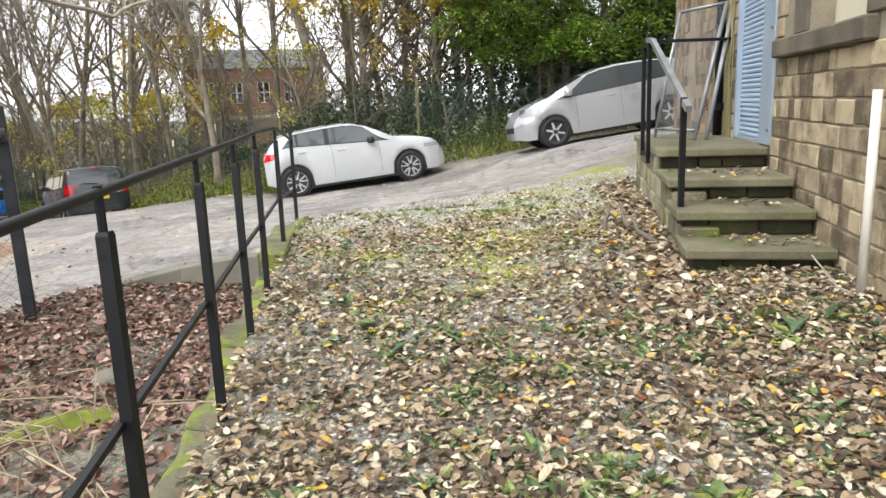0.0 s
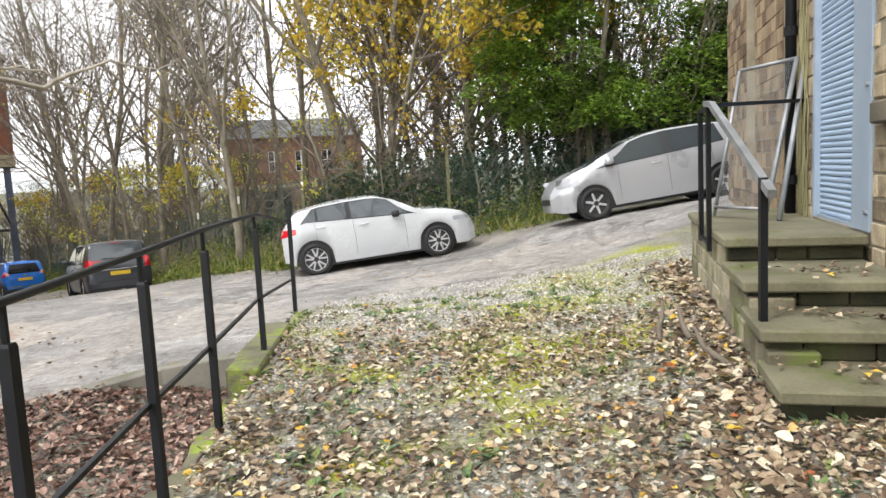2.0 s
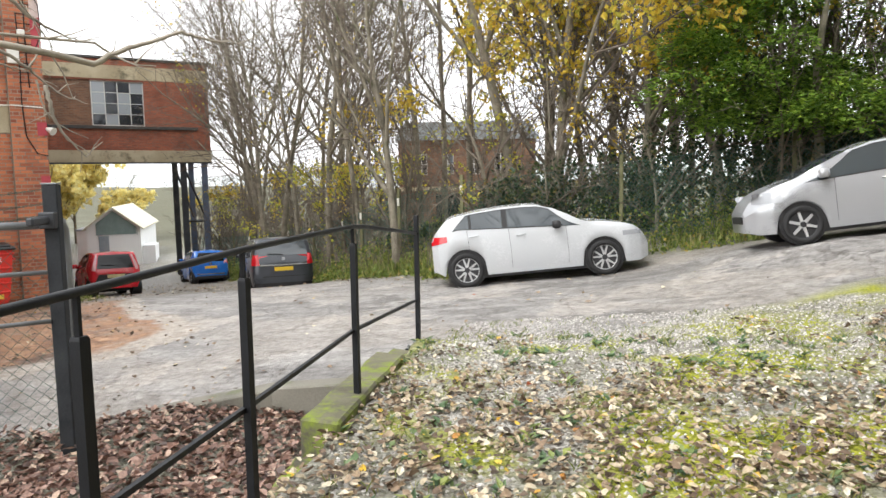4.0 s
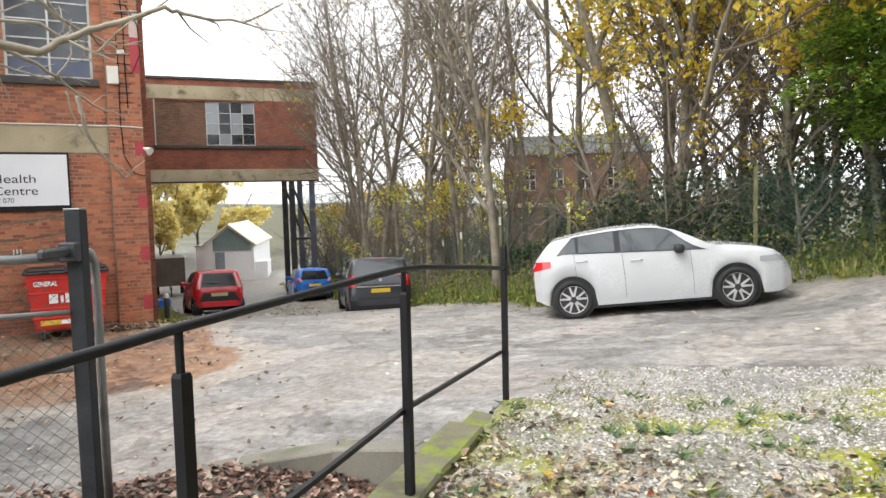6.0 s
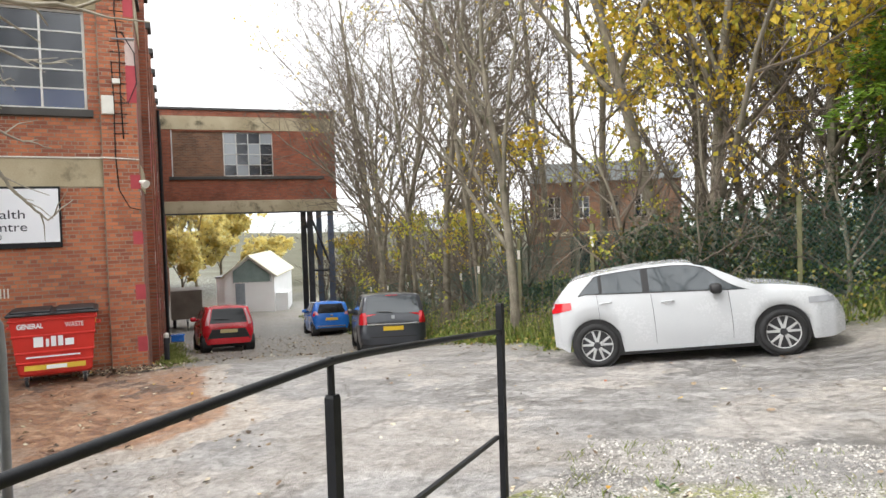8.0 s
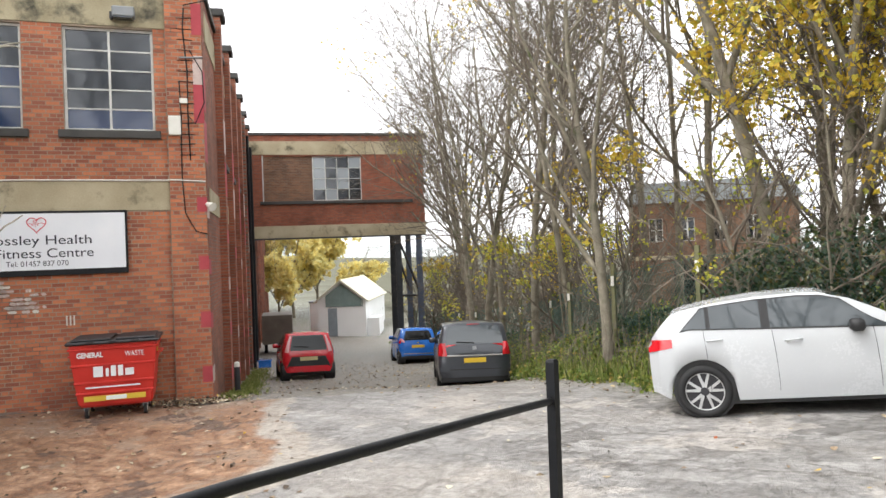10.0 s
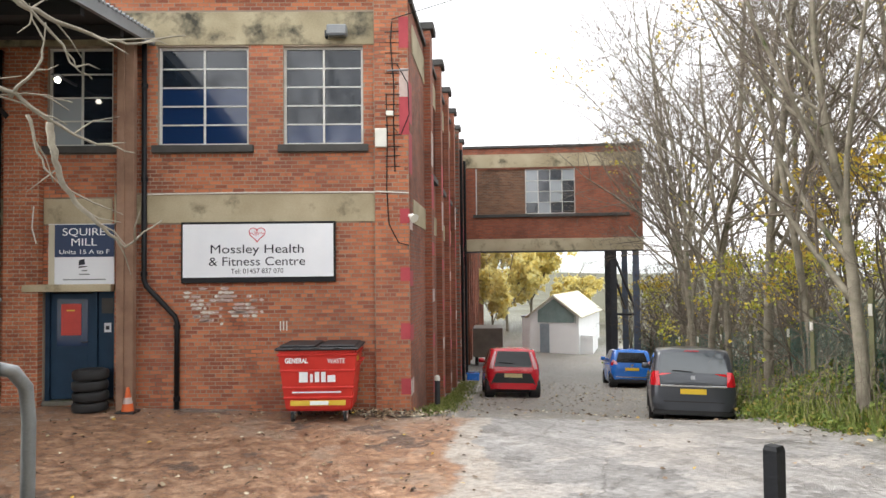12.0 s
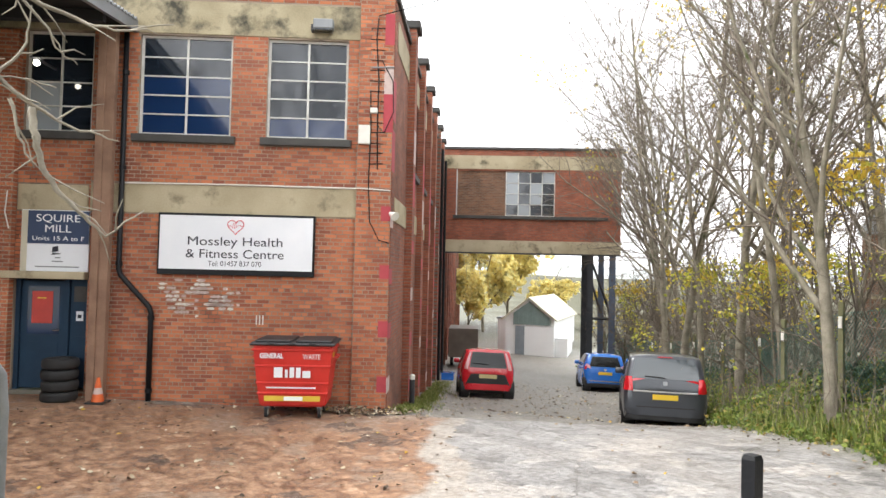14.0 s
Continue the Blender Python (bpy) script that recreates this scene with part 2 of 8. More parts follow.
# Base colour lowered for the shade on the risers; the moss stain is real.
STEP_RISER = surface("shade_dark_mossy_riser", (0.012, 0.012, 0.005), (0.045, 0.042, 0.018), 0.92, 3, 40, 0.45, stain=((0.05, 0.065, 0.012), 2, 0.55), per_object=0.3)
COPING_MOSS = surface("mossy_coping_stone", (0.06, 0.055, 0.036), (0.16, 0.15, 0.10), 0.92, 3, 45, 0.4, stain=((0.17, 0.22, 0.02), 4.5, 0.47), per_object=0.3)
POLE_WHITE = surface("white_plastic_pipe", (0.62, 0.60, 0.54), (0.74, 0.72, 0.66), 0.5, 4, 50, 0.03)
CAR_WHITE = surface("white_car_paint", (0.47, 0.485, 0.505), (0.51, 0.525, 0.54), 0.25, 1, 40, 0.0, coat=0.6)
CAR_SILVER = surface("silver_car_paint", (0.37, 0.38, 0.40), (0.43, 0.44, 0.46), 0.3, 1, 200, 0.0, metal=0.35, coat=0.6)
CAR_RED = surface("red_car_paint", (0.50, 0.008, 0.018), (0.60, 0.014, 0.028), 0.25, 1, 40, 0.0, coat=0.6)
CAR_BLUE = surface("blue_car_paint", (0.012, 0.12, 0.50), (0.02, 0.17, 0.60), 0.25, 1, 40, 0.0, coat=0.6)
CAR_GREY = surface("dark_grey_car_paint", (0.035, 0.040, 0.050), (0.055, 0.06, 0.072), 0.3, 1, 200, 0.0, metal=0.3, coat=0.6)
CAR_GLASS = glass_dark("tinted_car_glass", (0.045, 0.055, 0.062), 0.03)
CAR_GLASS.node_tree.nodes["Principled BSDF"].inputs["Specular IOR Level"].default_value = 1.0
CAR_GLASS_DARK = glass_dark("dark_rear_glass", (0.008, 0.009, 0.010), 0.05)
CAR_GLASS_DARK.node_tree.nodes["Principled BSDF"].inputs["Specular IOR Level"].default_value = 0.4
CAR_TRIM = surface("black_car_plastic", (0.010, 0.010, 0.011), (0.02, 0.02, 0.022), 0.55, 6, 90, 0.03)
LAMP_RED = plain("red_tail_lamp", (0.55, 0.012, 0.02), 0.15, coat=0.5)
LAMP_CLEAR = plain("clear_head_lamp", (0.30, 0.31, 0.33), 0.1, coat=0.6)
LAMP_PINK = plain("pale_lamp_lens", (0.62, 0.30, 0.32), 0.2, coat=0.5)
PLATE_PALE = plain("faded_number_plate", (0.52, 0.44, 0.22), 0.4)
PLATE_YELLOW = plain("yellow_number_plate", (0.66, 0.44, 0.03), 0.4)
ALLOY = surface("machined_alloy", (0.42, 0.425, 0.43), (0.54, 0.545, 0.55), 0.32, 5, 80, 0.02, metal=0.25)
ALLOY_DARK = surface("dark_alloy", (0.03, 0.03, 0.033), (0.05, 0.05, 0.055), 0.45, 5, 80, 0.02, metal=0.5)
CHROME = plain("chrome_trim", (0.6, 0.61, 0.62), 0.15, metal=1.0)
WHITE_RENDER = surface("white_painted_render", (0.78, 0.79, 0.79), (0.86, 0.87, 0.87), 0.85, 0.6, 20, 0.1)
GREEN_SHEET = surface("grey_green_cladding", (0.15, 0.21, 0.20), (0.23, 0.30, 0.29), 0.7, 2, 30, 0.05)


# ---- mesh building ----
def box(bm, x0, x1, y0, y1, z0, z1, bevel=0.0):
    vs = [bm.verts.new((x, y, z)) for z in (z0, z1) for y in (y0, y1) for x in (x0, x1)]
    fs = [bm.faces.new([vs[i] for i in q]) for q in ((0, 2, 3, 1), (4, 5, 7, 6), (0, 1, 5, 4), (2, 6, 7, 3), (0, 4, 6, 2), (1, 3, 7, 5))]
    if bevel:
        es = list({e for f in fs for e in f.edges})
        bmesh.ops.bevel(bm, geom=es, offset=bevel, segments=1, affect="EDGES")
    return vs


def tube(bm, pts, radii, sides=8, caps=True, square=False):
    """A tube through pts; radii one for all or one per point."""
    pts = [Vector(p) for p in pts]
    if not isinstance(radii, (list, tuple)):
        radii = [radii] * len(pts)
    rings, side = [], None
    for i, p in enumerate(pts):
        d = (pts[min(i + 1, len(pts) - 1)] - pts[max(i - 1, 0)])
        d = d.normalized() if d.length > 1e-9 else Vector((0, 0, 1))
        if side is None:
            side = d.cross(Vector((0, 0, 1)) if abs(d.z) < 0.9 else Vector((1, 0, 0)))
        side = (side - d * side.dot(d)).normalized()
        up = d.cross(side)
        off = math.pi / sides if square else 0
        rings.append([bm.verts.new(p + radii[i] * (math.cos(2 * math.pi * k / sides + off) * side + math.sin(2 * math.pi * k / sides + off) * up)) for k in range(sides)])
    for a, b in zip(rings, rings[1:]):
        for k in range(sides):
            bm.faces.new((a[k], a[(k + 1) % sides], b[(k + 1) % sides], b[k]))
    if caps and sides > 2:
        bm.faces.new(list(reversed(rings[0])))
        bm.faces.new(rings[-1])


def prism(bm, outline, y0, y1):
    """Extrudes an outline of (x, z) from y0 to y1."""
    a = [bm.verts.new((x, y0, z)) for x, z in outline]
    b = [bm.verts.new((x, y1, z)) for x, z in outline]
    k = len(a)
    for i in range(k):
        bm.faces.new((a[i], a[(i + 1) % k], b[(i + 1) % k], b[i]))
    bm.faces.new(list(reversed(a)))
    bm.faces.new(b)


def mesh_of(name, bm, material, smooth=False):
    bmesh.ops.recalc_face_normals(bm, faces=bm.faces)
    me = bpy.data.meshes.new(name)
    bm.to_mesh(me)
    bm.free()
    me.materials.append(material)
    if smooth:
        for p in me.polygons:
            p.use_smooth = True
    return me


def part(name, bm, material, parent=None, label="", smooth=False, m=None):
    ob = new(name, mesh_of(name, bm, material, smooth))
    if parent is not None:
        ob.parent = parent
    if m is not None:
        ob.matrix_basis = m
    if label:
        tagged(ob, label)
    return ob


def boxpart(name, dims, material, parent, label="", bevel=0.0, m=None):
    bm = bmesh.new()
    box(bm, *dims, bevel)
    return part(name, bm, material, parent, label, m=m)


def empty(name, m, label, category, group="", kind=""):
    ob = new(name)
    ob.matrix_basis = m
    return tagged(ob, label, category, group, kind)


def lettering(text, size, x, z, material, parent, y=-0.006, align="CENTER", width=None, bold=0.0):
    cu = bpy.data.curves.new("lettering", "FONT")
    cu.body, cu.size, cu.align_x, cu.extrude, cu.offset = text, size, align, 0.002, bold
    tmp = bpy.data.objects.new("tmp", cu)
    scene.collection.objects.link(tmp)
    bpy.context.view_layer.update()
    me = bpy.data.meshes.new_from_object(tmp.evaluated_get(bpy.context.evaluated_depsgraph_get()))
    bpy.data.objects.remove(tmp)
    me.materials.clear()
    me.materials.append(material)
    if width:
        xs = [v.co.x for v in me.vertices]
        k = width / (max(xs) - min(xs))
        for v in me.vertices:
            v.co.x *= k
    ob = new("lettering", me)
    ob.parent = parent
    ob.matrix_basis = pose(x, y, z, 90, 0, 0)
    return ob


def smooth01(a, b, x):
    t = min(1.0, max(0.0, (x - a) / (b - a)))
    return t * t * (3 - 2 * t)


# ---- ground ----
CORNER = Vector((-12.483, 14.475, 0))
FRONT = pose(CORNER.x, CORNER.y, 0, 0, 0, 57.0)
ALLEY = pose(CORNER.x, CORNER.y, 0, 0, 0, 51.6)
ALLEY_INV = ALLEY.inverted()


def rail_x(y):
    return -1.37 - 0.17 * (y - 5.6)


def yard_z(x, y):
    u, s, _ = ALLEY_INV @ Vector((x, y, 0))
    z = -1.08 - 0.03 * max(-8, min(u, 0))
    if s < 0:
        t = min(-s, 16)
        u = max(-1, min(u, 16))
        u = u if u < 10 else 10 + 0.3 * (u - 10)
        z += 0.022 * t + 0.012 * t * (u - 1.5 * smooth01(3, 7, u)) + 0.1 * smooth01(8.6, 9.6, u) * smooth01(8, 10, t)
        z -= 0.15 * math.exp(-((x + 0.7) ** 2 + (y - 16.3) ** 2) / 6.0)
    else:
        z += -2.25 * math.tanh(0.125 * s / 2.25) - (0.10 + 0.012 * min(s, 22)) * smooth01(0, 3, s) * (0.5 + 0.12 * max(0, min(u, 8)))
    z -= 0.2 * math.exp(-((x + 10.3) ** 2 + (y - 20.2) ** 2) / 8.0)
    return z


def bank_edge(s):
    """How far from the mill side the wood's bank begins, along the alley and up the road."""
    return 6.5 + 0.8 * smooth01(0.8, 3.0, s) + 0.1 * max(0, min(-s, 4.6)) + 1.5 * max(0, min(-s - 4.6, 2.4)) + 0.6 * max(0, -s - 7.0)


def road_far_edge(x, y):
    """Distance beyond the far edge of the road and alley (positive in the wood)."""
    u, s, _ = ALLEY_INV @ Vector((x, y, 0))
    return u - bank_edge(s)


def pit_amount(x, y):
    left = smooth01(-0.02, -0.16, x - rail_x(y))
    kerb = (x + 4.31) * -0.67 + (y - 8.65) * 0.74 + 0.10
    kerb2 = y - 9.12
    return left * smooth01(0.06, -0.04, max(kerb, kerb2))


def ground_z(x, y):
    z = yard_z(x, y)
    w = road_far_edge(x, y)
    if w > 0:
        z += 0.55 * smooth01(0, 2.6, w) - 4.5 * smooth01(6, 40, w)
        z += 0.12 * noise.noise(Vector((x * 0.6, y * 0.6, 3))) * smooth01(0, 1.5, w)
    pz = -0.03 + 0.045 * max(-2, min(x, 2.5)) + 0.022 * (max(-3, min(y, 7)) - 6)
    k = smooth01(10.8, 8.8, y + 0.1 * x) * smooth01(-0.25, 0.0, x - rail_x(y))
    z = z * (1 - k) + pz * k
    q = pit_amount(x, y)
    if q > 0:
        pz = -0.98 + 0.48 * smooth01(4.6, 3.6, y - 0.25 * (x + 2.5)) + 0.14 * noise.noise(Vector((x * 0.9, y * 0.9, 0)))
        pz += 0.22 * smooth01(1.1, 0.2, abs((x + 4.31) * -0.67 + (y - 8.65) * 0.74)) * smooth01(-2.9, -4.2, x)
        z = z * (1 - q) + pz * q
    near = max(abs(x + 3), abs(y - 10))
    z += 0.012 * noise.noise(Vector((x * 2.1, y * 2.1, 7))) + 0.03 * noise.noise(Vector((x * 0.4, y * 0.4, 9))) * (1 - k)
    d = math.hypot(x, y)
    if d > 90:
        z += smooth01(140, 420, d) * (9 + 5 * noise.noise(Vector((x * 0.006, y * 0.006, 1)))) - 3 * smooth01(60, 140, d)
    return z


def ground_material():
    m = bpy.data.materials.new("ground")
    n, l, p = nodes_of(m)
    tc = n.new("ShaderNodeTexCoord")

    def noise_node(scale, detail=6, rough=0.6):
        k = n.new("ShaderNodeTexNoise")
        k.inputs["Scale"].default_value, k.inputs["Detail"].default_value, k.inputs["Roughness"].default_value = scale, detail, rough
        l.new(tc.outputs["Object"], k.inputs["Vector"])
        return k

    def mix(fac, a, b):
        k = n.new("ShaderNodeMix")
        k.data_type = "RGBA"
        l.new(fac, k.inputs[0])
        for s, v in ((6, a), (7, b)):
            if isinstance(v, tuple):
                k.inputs[s].default_value = (*v, 1)
            else:
                l.new(v, k.inputs[s])
        return k.outputs[2]

    def attr(name):
        k = n.new("ShaderNodeAttribute")
        k.attribute_name = name
        return k.outputs["Fac"]

    big, mid, fine = noise_node(0.35, 8), noise_node(2.4, 8), noise_node(38, 6)
    grit = n.new("ShaderNodeTexVoronoi")
    grit.inputs["Scale"].default_value = 55
    l.new(tc.outputs["Object"], grit.inputs["Vector"])
    def times(a, b):
        k = n.new("ShaderNodeMix")
        k.data_type, k.blend_type = "RGBA", "MULTIPLY"
        k.inputs[0].default_value = 1
        l.new(a, k.inputs[6])
        l.new(b, k.inputs[7])
        return k.outputs[2]

    def tone(node, stops):
        k = ramp_of(n, stops)
        l.new(node.outputs[0], k.inputs[0])
        return k.outputs[0]

    mp = n.new("ShaderNodeMapping")
    mp.inputs["Rotation"].default_value, mp.inputs["Scale"].default_value = (0, 0, radians(-17)), (0.35, 1.6, 1)
    l.new(tc.outputs["Object"], mp.inputs["Vector"])
    streak = n.new("ShaderNodeTexNoise")
    streak.inputs["Scale"].default_value, streak.inputs["Detail"].default_value, streak.inputs["Roughness"].default_value = 1.3, 14, 0.74
    l.new(mp.outputs[0], streak.inputs["Vector"])
    grain, patch_a, patch_b, rubble = noise_node(11, 12, 0.78), noise_node(0.55, 14, 0.68), noise_node(0.8, 14, 0.72), noise_node(4.5, 12, 0.75)
    crack = n.new("ShaderNodeTexVoronoi")
    crack.feature = "DISTANCE_TO_EDGE"
    crack.inputs["Scale"].default_value = 0.42
    cw = n.new("ShaderNodeMix")
    cw.data_type = "RGBA"
    cw.inputs[0].default_value = 0.28
    l.new(tc.outputs["Object"], cw.inputs[6])
    warp = noise_node(1.6, 8, 0.65)
    l.new(warp.outputs["Color"], cw.inputs[7])
    l.new(cw.outputs[2], crack.inputs["Vector"])
    base = tone(streak, [(0.34, (0.175, 0.166, 0.160)), (0.47, (0.255, 0.244, 0.236)), (0.57, (0.315, 0.303, 0.293)), (0.68, (0.40, 0.385, 0.37))])
    base = mix(tone(patch_a, [(0.545, (0, 0, 0)), (0.56, (1, 1, 1))]), base, (0.37, 0.345, 0.322))
    base = mix(tone(patch_b, [(0.56, (0, 0, 0)), (0.575, (1, 1, 1))]), base, (0.19, 0.18, 0.172))
    gloss_patch = patch_b
    rough_tone = tone(grain, [(0.30, (0.45, 0.45, 0.45)), (0.5, (1.0, 1.0, 1.0)), (0.70, (1.45, 1.45, 1.45))])
    rubble_tone = tone(rubble, [(0.36, (0.62, 0.60, 0.58)), (0.52, (1.05, 1.05, 1.05)), (0.66, (1.2, 1.2, 1.2))])
    col_tar = times(times(times(base, tone(crack, [(0.0, (0.62, 0.60, 0.58)), (0.006, (1, 1, 1))])), rough_tone), rubble_tone)
    mud_base = tone(rubble, [(0.36, (0.12, 0.058, 0.032)), (0.46, (0.24, 0.125, 0.07)), (0.54, (0.35, 0.20, 0.118)), (0.64, (0.48, 0.315, 0.21))])
    mud_base = mix(tone(patch_a, [(0.55, (0, 0, 0)), (0.57, (1, 1, 1))]), mud_base, (0.31, 0.205, 0.14))
    mud_base = mix(tone(patch_b, [(0.57, (0, 0, 0)), (0.59, (1, 1, 1))]), mud_base, (0.13, 0.082, 0.058))
    col_mud = times(mud_base, rough_tone)
    pale = ramp_of(n, [(0.3, (0.30, 0.255, 0.215)), (0.7, (0.46, 0.42, 0.375))])
    l.new(mid.outputs["Fac"], pale.inputs[0])
    gravel = ramp_of(n, [(0.0, (0.08, 0.075, 0.064)), (0.4, (0.29, 0.275, 0.25)), (0.9, (0.58, 0.56, 0.52))])
    l.new(grit.outputs["Color"], gravel.inputs[0])
    moss = ramp_of(n, [(0.3, (0.12, 0.14, 0.014)), (0.7, (0.46, 0.47, 0.035))])
    l.new(fine.outputs["Fac"], moss.inputs[0])
    litter = ramp_of(n, [(0.25, (0.028, 0.030, 0.016)), (0.5, (0.105, 0.108, 0.06)), (0.75, (0.28, 0.265, 0.18))])
    l.new(fine.outputs["Fac"], litter.inputs[0])
    col = col_tar
    col = mix(attr("pale"), col, times(pale.outputs[0], rough_tone))
    def edge_of(name, lo, hi, amount):
        k, t = n.new("ShaderNodeMath"), n.new("ShaderNodeMath")
        k.operation, t.operation = "MULTIPLY_ADD", "ADD"
        k.inputs[1].default_value, k.inputs[2].default_value = amount, -amount / 2
        l.new(patch_a.outputs["Fac"], k.inputs[0])
        l.new(k.outputs[0], t.inputs[0])
        l.new(attr(name), t.inputs[1])
        return tone(t, [(lo, (0, 0, 0)), (hi, (1, 1, 1))])

    col = mix(edge_of("mud", 0.26, 0.29, 0.9), col, times(pale.outputs[0], rough_tone))
    col = mix(edge_of("mud", 0.50, 0.60, 0.9), col, col_mud)
    rut = tone(rubble, [(0.36, (0.05, 0.043, 0.036)), (0.47, (0.15, 0.132, 0.112)), (0.56, (0.26, 0.235, 0.20)), (0.66, (0.42, 0.39, 0.345))])
    col = mix(edge_of("rutted", 0.47, 0.52, 0.7), col, times(rut, rough_tone))
    col = mix(attr("gravel"), col, gravel.outputs[0])
    col = mix(attr("moss"), col, moss.outputs[0])
    half = n.new("ShaderNodeMix")
    half.data_type = "RGBA"
    half.inputs[0].default_value = 0.4
    l.new(litter.outputs[0], half.inputs[6])
    l.new(gravel.outputs[0], half.inputs[7])
    col = mix(attr("litter"), col, half.outputs[2])
    far = mix(big.outputs["Fac"], (0.06, 0.065, 0.04), (0.11, 0.10, 0.06))
    col = mix(attr("far"), col, far)
    l.new(col, p.inputs["Base Color"])
    rg = n.new("ShaderNodeMapRange")
    rg.inputs[1].default_value, rg.inputs[2].default_value, rg.inputs[3].default_value, rg.inputs[4].default_value = 0.40, 0.58, 0.30, 0.90
    l.new(rubble.outputs["Fac"], rg.inputs[0])
    rm = n.new("ShaderNodeMath")
    rm.operation = "MAXIMUM"
    l.new(rg.outputs[0], rm.inputs[0])
    l.new(attr("rough"), rm.inputs[1])
    l.new(rm.outputs[0], p.inputs["Roughness"])
    bu, ad = n.new("ShaderNodeBump"), n.new("ShaderNodeMath")
    l.new(fine.outputs["Fac"], ad.inputs[0])
    l.new(rubble.outputs["Fac"], ad.inputs[1])
    bu.inputs["Strength"].default_value, bu.inputs["Distance"].default_value = 0.8, 0.035
    l.new(ad.outputs[0], bu.inputs["Height"])
    l.new(bu.outputs[0], p.inputs["Normal"])
    return m


def grid_lines(lo, hi, fine_lo, fine_hi, step):
    out, v, s = [], fine_lo, step
    while v <= fine_hi:
        out.append(v)
        v += step
    while v < hi:
        out.append(v)
        s *= 1.14
        v += s
    out.append(hi)
    v, s, low = fine_lo, step, []
    while True:
        s *= 1.14
        v -= s
        if v <= lo:
            break
        low.append(v)
    return [lo] + low[::-1] + out


def fbm(x, y, k, seed):
    return 0.6 * noise.noise(Vector((x * k, y * k, seed))) + 0.4 * noise.noise(Vector((x * k * 2.7, y * k * 2.7, seed + 5)))


def ground_masks(x, y):
    """gravel, moss, litter, mud, pale, far, rough, rutted"""
    u, s, _ = ALLEY_INV @ Vector((x, y, 0))
    w = road_far_edge(x, y)
    q = pit_amount(x, y)
    wob = 0.5 * fbm(x, y, 0.8, 2)
    path = smooth01(-0.2, 0.1, x - rail_x(y)) * smooth01(0.35, -0.35, y - (10.3 + 0.62 * (x + 0.6) if x > -0.6 else 10.3 + 0.45 * (x + 0.6)) + wob)
    wood = smooth01(-0.3, 0.5, w + wob)
    litter = max(q, 0.9 * wood, path * smooth01(-0.15, 0.35, fbm(x, y, 1.1, 4) + 0.45 * smooth01(7.5, 3.0, y) + 0.7 * smooth01(1.2, 1.9, x - 0.12 * y)))
    band = smooth01(1.1, 0.3, abs(x - 0.75 - 0.12 * (y - 6)))
    moss = path * smooth01(-0.08, 0.22, fbm(x, y, 1.3, 8) + 0.42 * band * smooth01(3.5, 6, y) - 0.02)
    mud = smooth01(2.3, 0.2, u + 0.5 * wob) * smooth01(-8.5, -4.5, s) * smooth01(4, -1, s) * (0.92 + 0.2 * fbm(x, y, 0.7, 3)) * (1 - q)
    pale = smooth01(0.0, 0.3, fbm(x * 0.5 + y * 0.5, y, 0.42, 12) + 0.10) * smooth01(2, -3, s) * 0.35
    far = smooth01(35, 60, math.hypot(x + 5, y - 15))
    rutted = smooth01(-1.1, 0.1, s + 0.9 * wob) * (1 - wood) * (1 - q)
    return (max(path, 0.35 * smooth01(-2.5, 0.5, s) * (0.5 + fbm(x, y, 0.5, 22))), moss * (1 - 0.25 * litter), min(1, litter), mud * (1 - path), pale, far, max(path, wood, q, 0.25), rutted)


def build_ground():
    xs = grid_lines(-600, 600, -6.0, 4.2, 0.13)
    ys = grid_lines(-400, 800, -0.5, 13.0, 0.13)
    nx = len(xs)
    verts = [(x, y, ground_z(x, y)) for y in ys for x in xs]
    faces = [(j * nx + i, j * nx + i + 1, (j + 1) * nx + i + 1, (j + 1) * nx + i) for j in range(len(ys) - 1) for i in range(nx - 1)]
    me = bpy.data.meshes.new("ground")
    me.from_pydata(verts, [], faces)
    masks = [ground_masks(x, y) for x, y, _ in verts]
    for i, name in enumerate(("gravel", "moss", "litter", "mud", "pale", "far", "rough", "rutted")):
        me.attributes.new(name, "FLOAT", "POINT").data.foreach_set("value", [k[i] for k in masks])
    for p in me.polygons:
        p.use_smooth = True
    me.materials.append(ground_material())
    tagged(new("ground", me), "sloping yard of cracked patched tarmac, mossy gravel path and leaf litter", "ground", kind="structure")


build_ground()


def standing(x, y, yaw=0.0, dz=0.0):
    return pose(x, y, ground_z(x, y) + dz, 0, 0, yaw)


